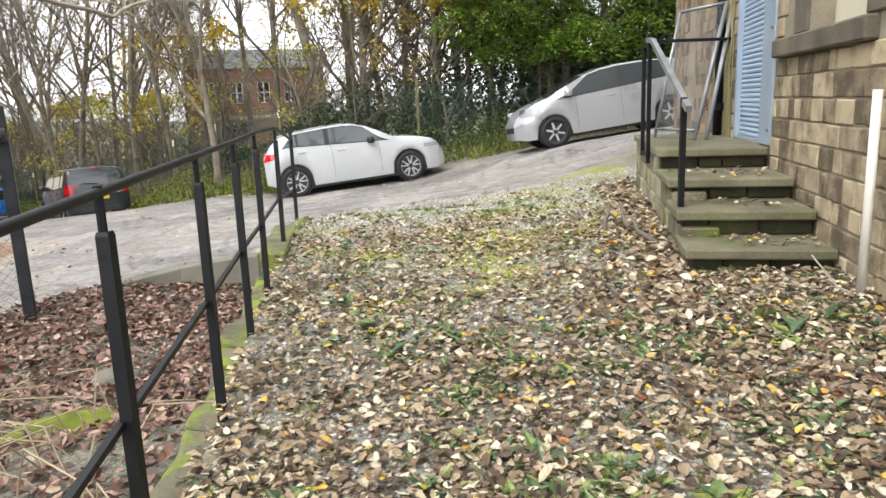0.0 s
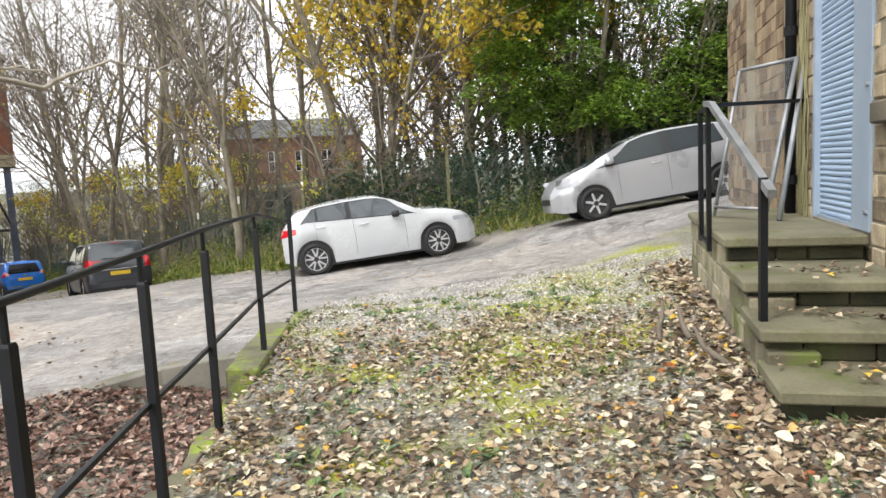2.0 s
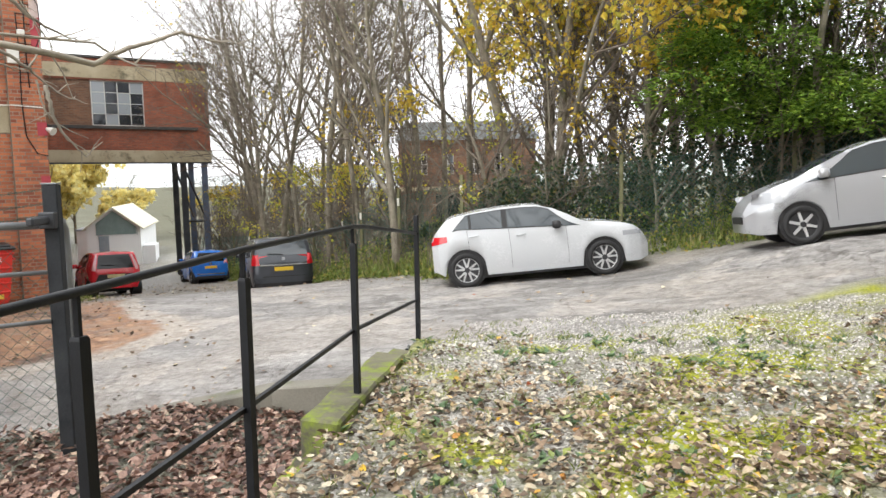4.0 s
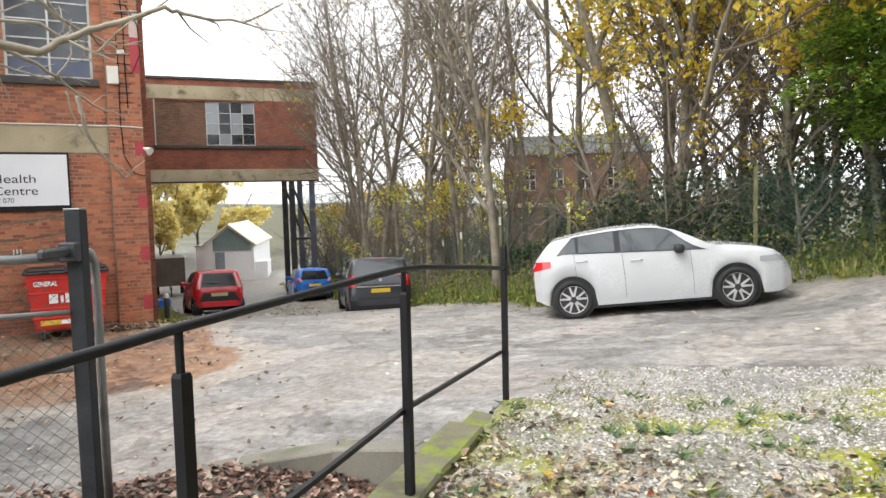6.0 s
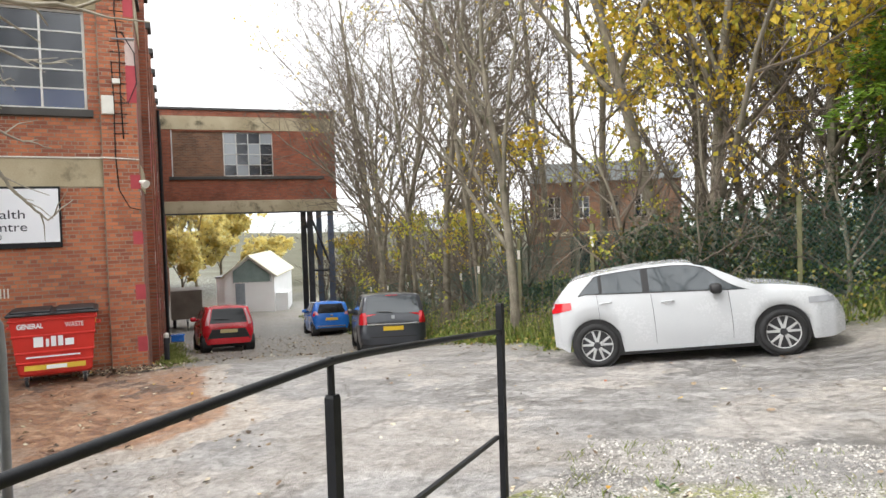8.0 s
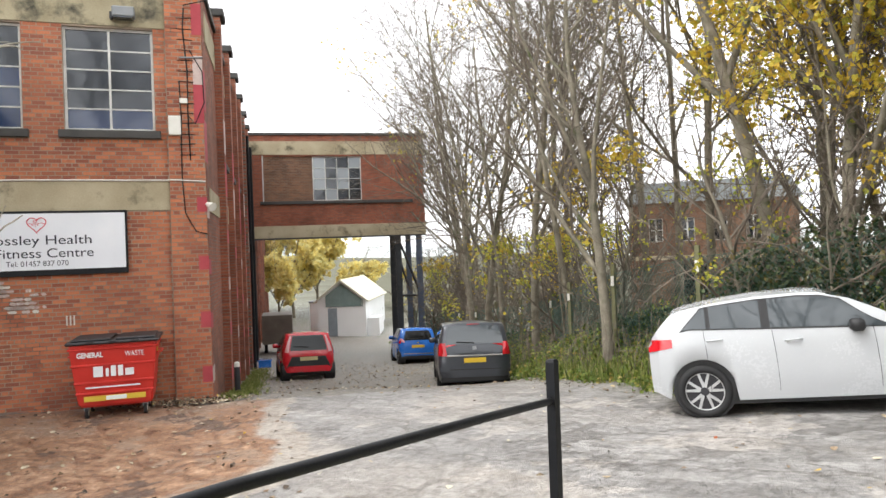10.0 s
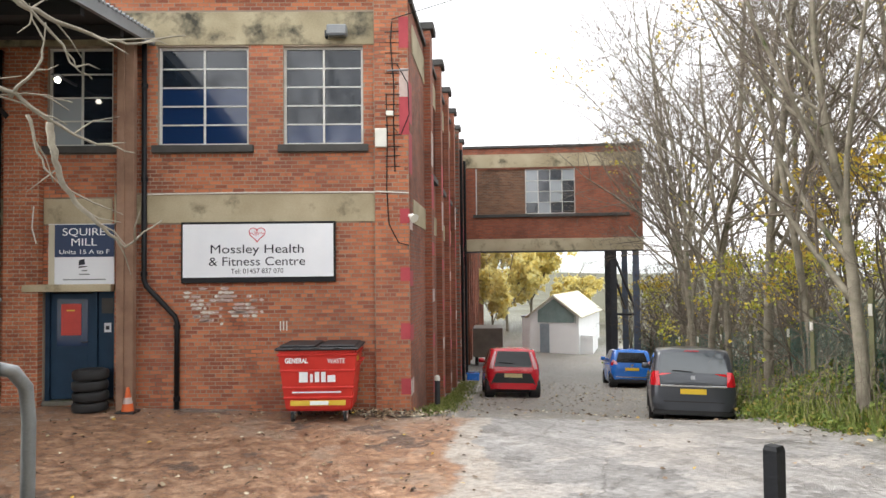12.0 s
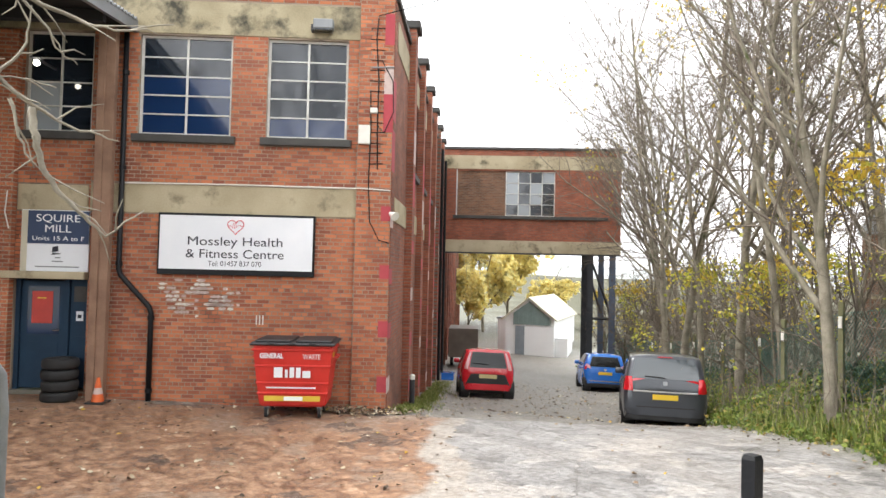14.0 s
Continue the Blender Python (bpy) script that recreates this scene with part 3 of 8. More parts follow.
# ---- the mill ----
def wall_with_openings(bm, x0, x1, z0, z1, openings, y0=0.0, y1=0.35):
    """A wall along x with rectangular openings (ox0, ox1, oz0, oz1) through it."""
    xs = sorted({x0, x1, *(v for o in openings for v in o[:2])})
    zs = sorted({z0, z1, *(v for o in openings for v in o[2:])})
    solid = {(i, k): not any(o[0] <= xs[i] and xs[i + 1] <= o[1] and o[2] <= zs[k] and zs[k + 1] <= o[3] for o in openings) for i in range(len(xs) - 1) for k in range(len(zs) - 1)}
    made = {}

    def vert(i, k, y):
        if (i, k, y) not in made:
            made[i, k, y] = bm.verts.new((xs[i], y, zs[k]))
        return made[i, k, y]

    for (i, k), full in solid.items():
        if not full:
            continue
        for y in (y0, y1):
            bm.faces.new((vert(i, k, y), vert(i + 1, k, y), vert(i + 1, k + 1, y), vert(i, k + 1, y)))
        for di, dk, e in ((-1, 0, ((i, k), (i, k + 1))), (1, 0, ((i + 1, k), (i + 1, k + 1))), (0, -1, ((i, k), (i + 1, k))), (0, 1, ((i, k + 1), (i + 1, k + 1)))):
            if not solid.get((i + di, k + dk), False):
                bm.faces.new((vert(*e[0], y0), vert(*e[1], y0), vert(*e[1], y1), vert(*e[0], y1)))


def steel_window(parent, x0, x1, z0, z1, cols, rows, panes, y=0.10, bar=0.022, name="window"):
    """A metal-framed window: frame, glazing bars and a pane in each light. panes(col, row) gives the glass."""
    win = tagged(new(name), "steel-framed factory window with peeling white bars")
    win.parent = parent
    bm = bmesh.new()
    f = 0.045
    for d in ((x0, x1, z0, z0 + f), (x0, x1, z1 - f, z1), (x0, x0 + f, z0 + f, z1 - f), (x1 - f, x1, z0 + f, z1 - f)):
        box(bm, d[0], d[1], y - 0.03, y + 0.03, d[2], d[3])
    part("frame", bm, WINDOW_WHITE, win)
    cx = [x0 + f + (x1 - x0 - 2 * f) * i / cols for i in range(cols + 1)]
    cz = [z0 + f + (z1 - z0 - 2 * f) * i / rows for i in range(rows + 1)]
    for i in range(1, cols):
        boxpart("glazing_bar", (cx[i] - bar * 0.9, cx[i] + bar * 0.9, y - 0.022, y + 0.02, cz[0], cz[-1]), WINDOW_WHITE, win)
    for j in range(1, rows):
        boxpart("glazing_bar", (cx[0], cx[-1], y - 0.018, y + 0.018, cz[j] - bar * 0.6, cz[j] + bar * 0.6), WINDOW_WHITE, win)
    for i in range(cols):
        for j in range(rows):
            tilt = random.uniform(-0.004, 0.004)
            bm = bmesh.new()
            vs = [bm.verts.new((x, yy, z)) for x, yy, z in ((cx[i], y + tilt, cz[j]), (cx[i + 1], y - tilt, cz[j]), (cx[i + 1], y + 0.002, cz[j + 1]), (cx[i], y + 0.002 + tilt, cz[j + 1]))]
            bm.faces.new(vs)
            part("pane", bm, panes(i, j), win)
    return win


mill = empty("mill_building", FRONT, "two-storey red brick mill with concrete bands and steel windows", "building")
W1, W2 = (-4.80, -3.07, 4.06, 5.97), (-2.40, -0.87, 4.06, 5.97)
W3 = (-6.90, -5.66, 4.06, 5.97)
W4 = (-10.4, -7.95, 4.06, 5.97)
DOOR = (-6.95, -5.62, -0.80, 1.28)
SHOPW = (-11.0, -8.02, 0.05, 2.56)
bm = bmesh.new()
wall_with_openings(bm, -13.0, -6.97, -1.6, 7.05, [W4, SHOPW])
part("wall", bm, BRICK, mill)
bm = bmesh.new()
wall_with_openings(bm, -6.97, -0.65, -1.6, 7.05, [W1, W2, W3, DOOR])
part("wall", bm, BRICK_BED, mill)
bm = bmesh.new()
box(bm, -0.65, 0.0, -0.10, 0.45, -1.6, 7.05)
part("pier", bm, BRICK_BED, mill)
bm = bmesh.new()
box(bm, -7.63, -6.97, -0.16, 0.0, -1.6, 5.9)
part("pier", bm, BRICK, mill)
for x0, x1, z0, z1 in ((-13.0, -0.652, 6.0, 6.64), (-5.62, -0.652, 2.57, 3.11), (-6.95, -5.66, 2.57, 3.05), (-13.0, -7.66, 2.57, 3.05)):
    boxpart("concrete_band", (x0, x1, -0.022, 0.02, z0, z1), CONCRETE_SOOT if z0 > 5 else CONCRETE, mill, bevel=0.006)
for w in (W1, W2, W3, W4):
    boxpart("sill", (w[0] - 0.10, w[1] + 0.10, -0.09, 0.12, 3.91, 4.058), SLATE, mill, bevel=0.012)
boxpart("coping", (-13.0, 0.10, -0.22, 0.45, 7.05, 7.20), SLATE, mill, bevel=0.02)
boxpart("roof", (-12.9, -0.4, 0.30, 24.0, 6.90, 7.04), ROOF_GREY, mill)
# Near-black sheets stand for the unlit rooms behind the windows.
boxpart("room_shade_wall", (-13.0, -0.7, 1.6, 1.7, -1.2, 6.9), SHADE_BLACK, mill)
boxpart("room_shade_floor", (-13.0, -0.7, 0.36, 1.6, 3.2, 3.3), SHADE_BLACK, mill)


steel_window(mill, *W1, 2, 5, lambda i, j: PANE_BLUE if j < 3 else PANE)
steel_window(mill, *W2, 2, 5, lambda i, j: PANE_BLUE if j == 0 else PANE)
steel_window(mill, *W3, 2, 4, lambda i, j: PANE_PALE if (i, j) in ((0, 0), (0, 1)) else PANE)
steel_window(mill, *W4, 3, 4, lambda i, j: PANE)
for z0, z1, mt in ((-0.72, -0.42, RED_PAINT), (0.32, 0.62, RED_PAINT), (1.42, 1.68, RED_PAINT), (2.52, 2.80, RED_PAINT), (4.22, 4.95, RED_PAINT), (4.95, 5.5, PINK_PAINT), (5.9, 6.5, RED_PAINT)):
    boxpart("paint_patch", (-0.17, 0.010, -0.111, -0.05, z0, z1), mt, mill)
# side wall along the alley
side = empty("mill_side_wall", ALLEY, "long brick mill side with stepped piers and red painted patches", "building")
bm = bmesh.new()
box(bm, -0.45, 0.0, 0.2, 62.0, -5.0, 6.9)
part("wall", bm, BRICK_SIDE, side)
boxpart("coping", (-0.5, 0.06, 0.3, 62.0, 6.9, 7.02), SLATE, side)
for i in range(20):
    y = 0.0 + 2.9 * i
    x1 = 0.0 if i == 0 else 0.16
    if i:
        bm = bmesh.new()
        box(bm, -0.05, x1, y, y + 0.55, -5.0, 7.28)
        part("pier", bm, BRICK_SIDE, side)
        boxpart("pier_cap", (-0.2, x1 + 0.09, y - 0.07, y + 0.62, 7.28, 7.46), SLATE, side, bevel=0.02)
    base = yard_z(*(ALLEY @ Vector((0, y, 0))).xy)
    for k, z in enumerate((0.3, 1.35, 2.4, 3.5, 4.6, 5.6)):
        if i < 8:
            boxpart("paint_patch", (x1 - 0.03, x1 + 0.004, y + 0.03, y + 0.52, base + z, base + z + (0.3 if k < 4 else 0.8)), RED_PAINT if (k + i) % 3 else PINK_PAINT, side)
    if 0 < i < 15:
        bm = bmesh.new()
        box(bm, 0.0, 0.03, y + 0.9, y + 2.6, 4.06, 5.97)
        part("window_panel", bm, PANE, side)
        boxpart("sill", (0.0, 0.10, y + 0.8, y + 2.7, 3.92, 4.058), SLATE, side)
boxpart("concrete_band", (0.0, 0.02, 0.6, 62.0, 2.57, 3.05), CONCRETE, side)
boxpart("concrete_band", (0.0, 0.02, 0.6, 62.0, 6.0, 6.6), CONCRETE, side)

# ---- the covered bridge ----
bridge = empty("covered_bridge", ALLEY @ pose(0, 19.17, 0), "brick covered bridge on steel legs across the alley", "building")
bm = bmesh.new()
wall_with_openings(bm, 0.02, 8.25, 3.10, 7.30, [(0.71, 2.96, 4.24, 6.32), (2.96, 5.24, 4.24, 6.32)], 0.0, 0.3)
part("wall", bm, BRICK_RED, bridge)
boxpart("infill_panel", (0.71, 2.95, 0.06, 0.25, 4.24, 6.32), BRICK_BROWN, bridge)
bm = bmesh.new()
box(bm, 7.95, 8.25, 0.3, 3.4, 3.10, 7.30)
box(bm, 0.02, 8.25, 3.4, 3.7, 3.10, 7.30)
part("back_wall", bm, BRICK_RED, bridge)
boxpart("edge_beam", (0.02, 8.27, -0.03, 0.35, 2.54, 3.10), CONCRETE, bridge, bevel=0.01)
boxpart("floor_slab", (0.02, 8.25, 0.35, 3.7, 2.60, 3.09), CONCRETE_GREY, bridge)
boxpart("edge_angle", (0.02, 8.29, -0.05, 0.1, 2.47, 2.538), DARK_STEEL, bridge)
boxpart("concrete_band", (0.02, 8.27, -0.025, 0.02, 6.40, 7.02), CONCRETE, bridge)
boxpart("sill", (0.55, 7.66, -0.10, 0.05, 4.09, 4.238), SLATE, bridge, bevel=0.01)
boxpart("coping", (0.02, 8.33, -0.08, 3.78, 7.30, 7.42), SLATE, bridge, bevel=0.015)
boxpart("panel_edge", (0.68, 0.73, -0.02, 0.06, 4.24, 6.36), WINDOW_WHITE, bridge)
steel_window(bridge, 2.96, 5.24, 4.24, 6.32, 4, 4, lambda i, j: PANE_PALE if (i, j) in ((0, 3), (3, 3), (0, 1), (0, 2), (2, 1), (1, 0), (2, 2)) else PANE, y=0.1)
for x, y, mt in ((6.95, 0.35, DARK_STEEL), (7.95, 0.25, BLUE_STEEL), (7.1, 3.1, DARK_STEEL), (7.95, 3.2, BLUE_STEEL)):
    bm = bmesh.new()
    for d in ((-0.13, 0.13, -0.10, -0.08), (-0.13, 0.13, 0.08, 0.10), (-0.012, 0.012, -0.08, 0.08)):
        box(bm, x + d[0], x + d[1], y + d[2], y + d[3], -4.2, 2.6)
    part("leg", bm, mt, bridge)
for a, b in (((6.95, 0.35, 2.4), (7.95, 0.35, -0.3)), ((6.95, 0.35, -0.4), (7.95, 0.35, -0.4)), ((7.1, 3.1, 2.4), (7.95, 3.1, -0.3))):
    bm = bmesh.new()
    tube(bm, (a, b), 0.06, 4)
    part("brace", bm, DARK_STEEL, bridge)

# ---- the stone building ----
STONE_M = pose(3.16, 7.0, 0, 0, 0, 81.15)  # x runs along the wall away from the start, y into the building is negative
stone_house = empty("stone_building", STONE_M, "old gritstone mill building with dark window surrounds", "building")
OPEN_S = [(0.03, 1.66, 0.80, 3.6), (-2.10, -0.92, 1.76, 3.6), (2.35, 2.95, 0.9, 3.9), (4.65, 5.35, 1.2, 3.9)]
bm = bmesh.new()
wall_with_openings(bm, -7.0, 7.12, -0.6, 6.5, OPEN_S, -0.45, 0.003)
part("wall", bm, MORTAR, stone_house)
boxpart("gable_wall", (6.7, 7.12, -9.0, -0.45, -0.6, 6.5), STONE_FAR, stone_house)
boxpart("back_wall", (-7.0, 6.7, -9.0, -8.6, -0.6, 6.5), STONE_FAR, stone_house)
boxpart("roof", (-7.2, 7.3, -9.1, 0.2, 6.5, 6.7), SLATE, stone_house)
boxpart("window_board", (-2.10, -0.92, -0.22, -0.18, 1.76, 3.6), CREAM, stone_house, "cream window board")
boxpart("window_board", (2.35, 2.95, -0.30, -0.26, 0.9, 3.9), CREAM, stone_house, "pale boarded opening")
boxpart("window_board", (4.65, 5.35, -0.24, -0.20, 1.2, 3.9), CREAM, stone_house, "cream window board")
boxpart("sill", (-2.30, -0.14, -0.10, 0.09, 1.60, 1.757), STONE_DARK, stone_house, "soot-dark stone sill", bevel=0.015)
for x, w in ((-0.92, 0.36), (-2.42, 0.30)):
    for i, z in enumerate((1.76, 2.10, 2.45, 2.8, 3.15)):
        ww = w + (0.16 if i % 2 else 0)
        x0 = x if x > -2 else x + 0.30 - ww
        boxpart("jamb_stone", (x0 + 0.002, x0 + ww, -0.2, 0.028, z + 0.006, z + 0.335), STONE_DARK, stone_house, bevel=0.012)
STONES = []
rng = random.Random(4)
z, row = -0.35, 0
while z < 3.7:
    h = rng.choice((0.165, 0.175, 0.18, 0.19))
    x = -3.4 - rng.uniform(0, 0.3)
    while x < 7.1:
        w = rng.uniform(0.14, 0.36)
        x1 = min(x + w, 7.12)
        hit = any(o[0] - 0.04 < x1 and x < o[1] + 0.04 and o[2] < z + h and z < o[3] for o in OPEN_S)
        jam = (-2.6 < x1 and x < -0.35 and z + h > 1.60 and z < 3.6)
        if not hit and not jam and x1 - x > 0.06:
            STONES.append((x, x1, z, z + h))
        elif hit:
            for o in OPEN_S:
                if o[2] < z + h and z < o[3]:
                    if x < o[0] - 0.10 < x1 and not jam:
                        STONES.append((x, o[0] - 0.01, z, z + h))
                    if x < o[1] + 0.10 < x1 and not jam and o[1] > 0:
                        STONES.append((o[1] + 0.01, x1, z, z + h))
        x = x1
    z += h
    row += 1

# ---- the steps beside the shutter ----
steps = empty("stone_steps", STONE_M, "mossy worn stone steps up to the shuttered door", "steps")
SW = 1.01
TREADS = [(-2.02, 0.22), (-1.52, 0.42), (-0.92, 0.60), (-0.02, 0.79)]
for i, (q, zt) in enumerate(TREADS):
    end = TREADS[i + 1][0] + 0.12 if i < 3 else 2.9
    bm = bmesh.new()
    box(bm, q, end, 0.035, SW + 0.04, zt - 0.075, zt, 0.012)
    for v in bm.verts:
        v.co.z += 0.008 * noise.noise(v.co * 3.0)
        v.co.x += 0.012 * noise.noise(v.co * 2.1 + Vector((5, 0, 0)))
    part("tread", bm, STEP_STONE, steps)
    cuts = [0.035, 0.035 + rng.uniform(0.3, 0.42), 0.035 + rng.uniform(0.6, 0.78), SW]
    for a, b in zip(cuts, cuts[1:]):
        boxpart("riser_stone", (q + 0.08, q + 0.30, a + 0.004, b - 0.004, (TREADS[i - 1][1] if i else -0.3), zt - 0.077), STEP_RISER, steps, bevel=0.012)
for i in range(12):
    for j in range(6):
        x0 = -1.96 + i * 0.42 + (0.2 if j % 2 else 0)
        zt = max((t[1] for t in TREADS if t[0] + 0.05 < x0 + 0.1), default=0.22) - 0.08
        z0 = -0.3 + j * 0.2
        if z0 + 0.06 < zt and x0 < 2.8:
            boxpart("side_stone", (max(x0, -1.96), min(x0 + 0.405, 2.9), SW - 0.28, SW - 0.002 + rng.uniform(0, 0.012), z0 + 0.006, min(z0 + 0.190, zt)), STEP_SIDE, steps, bevel=0.012)
bm = bmesh.new()
box(bm, 0.56, 2.88, SW - 0.27, SW - 0.022, -0.3, 0.70)
part("side_wall", bm, MORTAR, steps)
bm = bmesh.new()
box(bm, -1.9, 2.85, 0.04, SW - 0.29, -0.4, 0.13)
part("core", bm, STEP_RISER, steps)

# ---- roller shutter ----
shutter = empty("roller_shutter", STONE_M, "closed pale blue steel roller shutter in a grey-blue frame", "shutter")
n_slats = 52
for i in range(n_slats):
    z0 = 0.83 + i * 0.052
    bm = bmesh.new()
    prism(bm, [(0.0, z0 + 0.001), (0.015, z0 + 0.008), (0.021, z0 + 0.025), (0.015, z0 + 0.042), (0.0, z0 + 0.050), (-0.012, z0 + 0.050), (-0.012, z0 + 0.001)], 0.0, 1.0)
    me = mesh_of("slat", bm, SHUTTER)
    for v in me.vertices:
        v.co = (0.45 + 1.0 * v.co.y * 1.16, v.co.x - 0.05, v.co.z)
    ob = new("slat", me)
    ob.parent = shutter
boxpart("side_rail", (0.03, 0.46, -0.12, 0.025, 0.80, 3.6), SHUTTER_FRAME, shutter, bevel=0.006)
boxpart("side_rail", (1.60, 1.67, -0.12, 0.02, 0.80, 3.6), SHUTTER_FRAME, shutter, bevel=0.006)
boxpart("bottom_bar", (0.46, 1.60, -0.10, -0.01, 0.795, 0.83), SHUTTER_FRAME, shutter)
for z in (0.95, 1.9, 2.8):
    bm = bmesh.new()
    tube(bm, ((0.10, 0.02, z), (0.10, 0.045, z)), 0.02, 10)
    part("bolt", bm, GREY_STEEL, shutter)

# ---- step handrail ----
hand = empty("step_handrail", pose(0, 0, 0), "black iron handrail with square posts beside the steps", "handrail")
for name, pts, r in (("post", ((2.21, 7.86, 0.60), (2.21, 7.86, 1.86)), 0.027), ("post", ((2.235, 8.20, 0.66), (2.235, 8.20, 1.83)), 0.027), ("post", ((1.985, 5.90, -0.2), (1.985, 5.90, 1.29)), 0.031),
                     ("top_rail", ((2.20, 7.9, 1.88), (2.20, 7.72, 1.86), (1.97, 5.72, 1.20)), 0.034), ("cross_bar", ((2.22, 7.86, 1.86), (3.44, 8.9, 1.93)), 0.024),
                     ("cross_bar", ((2.21, 7.86, 1.84), (2.235, 8.20, 1.83)), 0.022), ("cross_bar", ((2.21, 7.86, 0.66), (2.235, 8.20, 0.70)), 0.022)):
    bm = bmesh.new()
    tube(bm, pts, r, 4, square=True)
    part(name, bm, GREY_STEEL if name == "top_rail" else BLACK_IRON, hand, "worn grey top rail" if name == "top_rail" else "")

# ---- path railing ----
railing = empty("path_railing", pose(0, 0, 0), "black iron railing along the path edge, pipe rail on stub posts", "railing")
POSTS = [(9.25, -0.20, 1.10), (7.23, 0.0, 1.02), (5.60, -0.05, 1.02), (4.53, -0.08, 1.00), (3.40, -0.10, 1.0), (2.09, -0.12, 1.0), (0.7, -0.15, 1.0), (-0.8, -0.2, 1.0)]
for i, (y, zb, zt) in enumerate(POSTS):
    x = rail_x(y)
    bm = bmesh.new()
    tube(bm, ((x, y, zb - 0.12), (x + 0.004, y, zt - 0.012), (x + 0.004, y, zt)), [0.028, 0.028, 0.023], 4, square=True)
    p = part("post", bm, BLACK_IRON, railing)
    if i:
        bm = bmesh.new()
        tube(bm, ((x, y, zt - 0.02), (x, y, zt + 0.13)), 0.013, 6)
        part("stub", bm, BLACK_IRON, p)
    else:
        boxpart("base_plate", (x - 0.10, x + 0.10, y - 0.10, y + 0.10, zb - 0.01, zb + 0.012), BLACK_IRON, p)
        for dx in (-0.075, 0.075):
            for dy in (-0.075, 0.075):
                bm = bmesh.new()
                tube(bm, ((x + dx, y + dy, zb + 0.01), (x + dx, y + dy, zb + 0.05)), 0.011, 6)
                part("bolt", bm, GREY_STEEL, p)
bm = bmesh.new()
tube(bm, [(rail_x(y), y, z) for y, z in ((9.22, 0.93), (8.6, 1.0), (7.5, 1.115), (7.23, 1.135), (6.8, 1.14), (5.6, 1.145), (4.58, 1.13), (3.4, 1.12), (2.09, 1.11), (0.7, 1.1), (-0.8, 1.1))], 0.0155, 12)
part("top_rail", bm, BLACK_IRON, railing, smooth=True)
bm = bmesh.new()
tube(bm, [(rail_x(y) - 0.02, y, z) for y, z in ((9.2, 0.28), (7.23, 0.42), (5.6, 0.42), (4.5, 0.43), (3.4, 0.42), (2.0, 0.42), (-0.8, 0.42))], 0.016, 4, square=True)
part("lower_rail", bm, BLACK_IRON, railing)

# ---- retaining wall and kerb ----
edge_wall = empty("path_edge_wall", pose(0, 0, 0), "low mossy stone edging along the path", "wall", kind="structure")
y = -1.2
while y < 6.6:
    ln = rng.uniform(0.22, 0.5)
    bm = bmesh.new()
    box(bm, -0.22, 0.03, y + 0.01, min(y + ln, 6.6) - 0.01, -1.3, -0.20 + rng.uniform(-0.07, 0.02), 0.025)
    bmesh.ops.subdivide_edges(bm, edges=[e for e in bm.edges if e.calc_length() > 0.15], cuts=1, use_grid_fill=True)
    for v in bm.verts:
        v.co.x += rail_x(v.co.y) + 0.06 * noise.noise(v.co * 2.5)
        v.co.z += 0.07 * noise.noise(v.co * 3.5 + Vector((0, 0, 4)))
    part("edge_stone", bm, COPING_MOSS, edge_wall)
    y += ln
for ya, yb in ((6.64, 7.55), (7.56, 8.42)):
    bm = bmesh.new()
    box(bm, -0.21, 0.07, ya, yb, -1.3, 0.0, 0.018)
    bmesh.ops.subdivide_edges(bm, edges=[e for e in bm.edges if e.calc_length() > 0.25], cuts=2, use_grid_fill=True)
    for v in bm.verts:
        v.co.x += rail_x(v.co.y) + 0.02 * noise.noise(v.co * 4)
        v.co.z += 0.025 * noise.noise(v.co * 5 + Vector((0, 0, 4))) - 0.02 * (v.co.y - 6.6)
    part("edge_block", bm, COPING_MOSS, edge_wall, "mossy squared stone block")
for ya, yb in ((8.45, 8.8), (8.82, 9.1)):
    bm = bmesh.new()
    box(bm, -0.24, 0.0, ya, yb, -1.3, -0.17, 0.02)
    for v in bm.verts:
        v.co.x += rail_x(v.co.y)
        v.co.z += 0.03 * noise.noise(v.co * 4)
    part("edge_stone", bm, COPING_MOSS, edge_wall)
yard_kerb = empty("yard_kerb", pose(0, 0, 0), "worn concrete kerb between yard and leafy pit", "kerb", kind="structure")
KERB = [(-9.5, 3.95), (-7.2, 6.03), (-5.04, 7.98), (-4.31, 8.68), (-3.55, 9.14), (-2.75, 9.20), (-2.2, 9.12)]
for (xa, ya), (xb, yb) in zip(KERB, KERB[1:]):
    k = max(1, round(math.hypot(xb - xa, yb - ya) / 0.9))
    for j in range(k):
        p, q = Vector((xa + (xb - xa) * j / k, ya + (yb - ya) * j / k, 0)), Vector((xa + (xb - xa) * (j + 1) / k, ya + (yb - ya) * (j + 1) / k, 0))
        d = (q - p)
        t = d.normalized()
        nrm = Vector((-t.y, t.x, 0))
        bm = bmesh.new()
        box(bm, 0.004, d.length - 0.004, -0.17, 0.10, -0.75, 0.0, 0.015)
        za, zb = yard_z(p.x, p.y) + 0.035, yard_z(q.x, q.y) + 0.035
        for v in bm.verts:
            f = v.co.x / d.length
            v.co = p + t * v.co.x + nrm * v.co.y + Vector((0, 0, v.co.z + za + (zb - za) * f))
        part("kerb_stone", bm, CONCRETE_GREY, yard_kerb)


# ---- cars ----
def lerp_table(tab, x):
    for (xa, va), (xb, vb) in zip(tab, tab[1:]):
        if x <= xb:
            f = (x - xa) / (xb - xa) if xb > xa else 0
            return va + (vb - va) * max(0, min(1, f))
    return tab[-1][1]


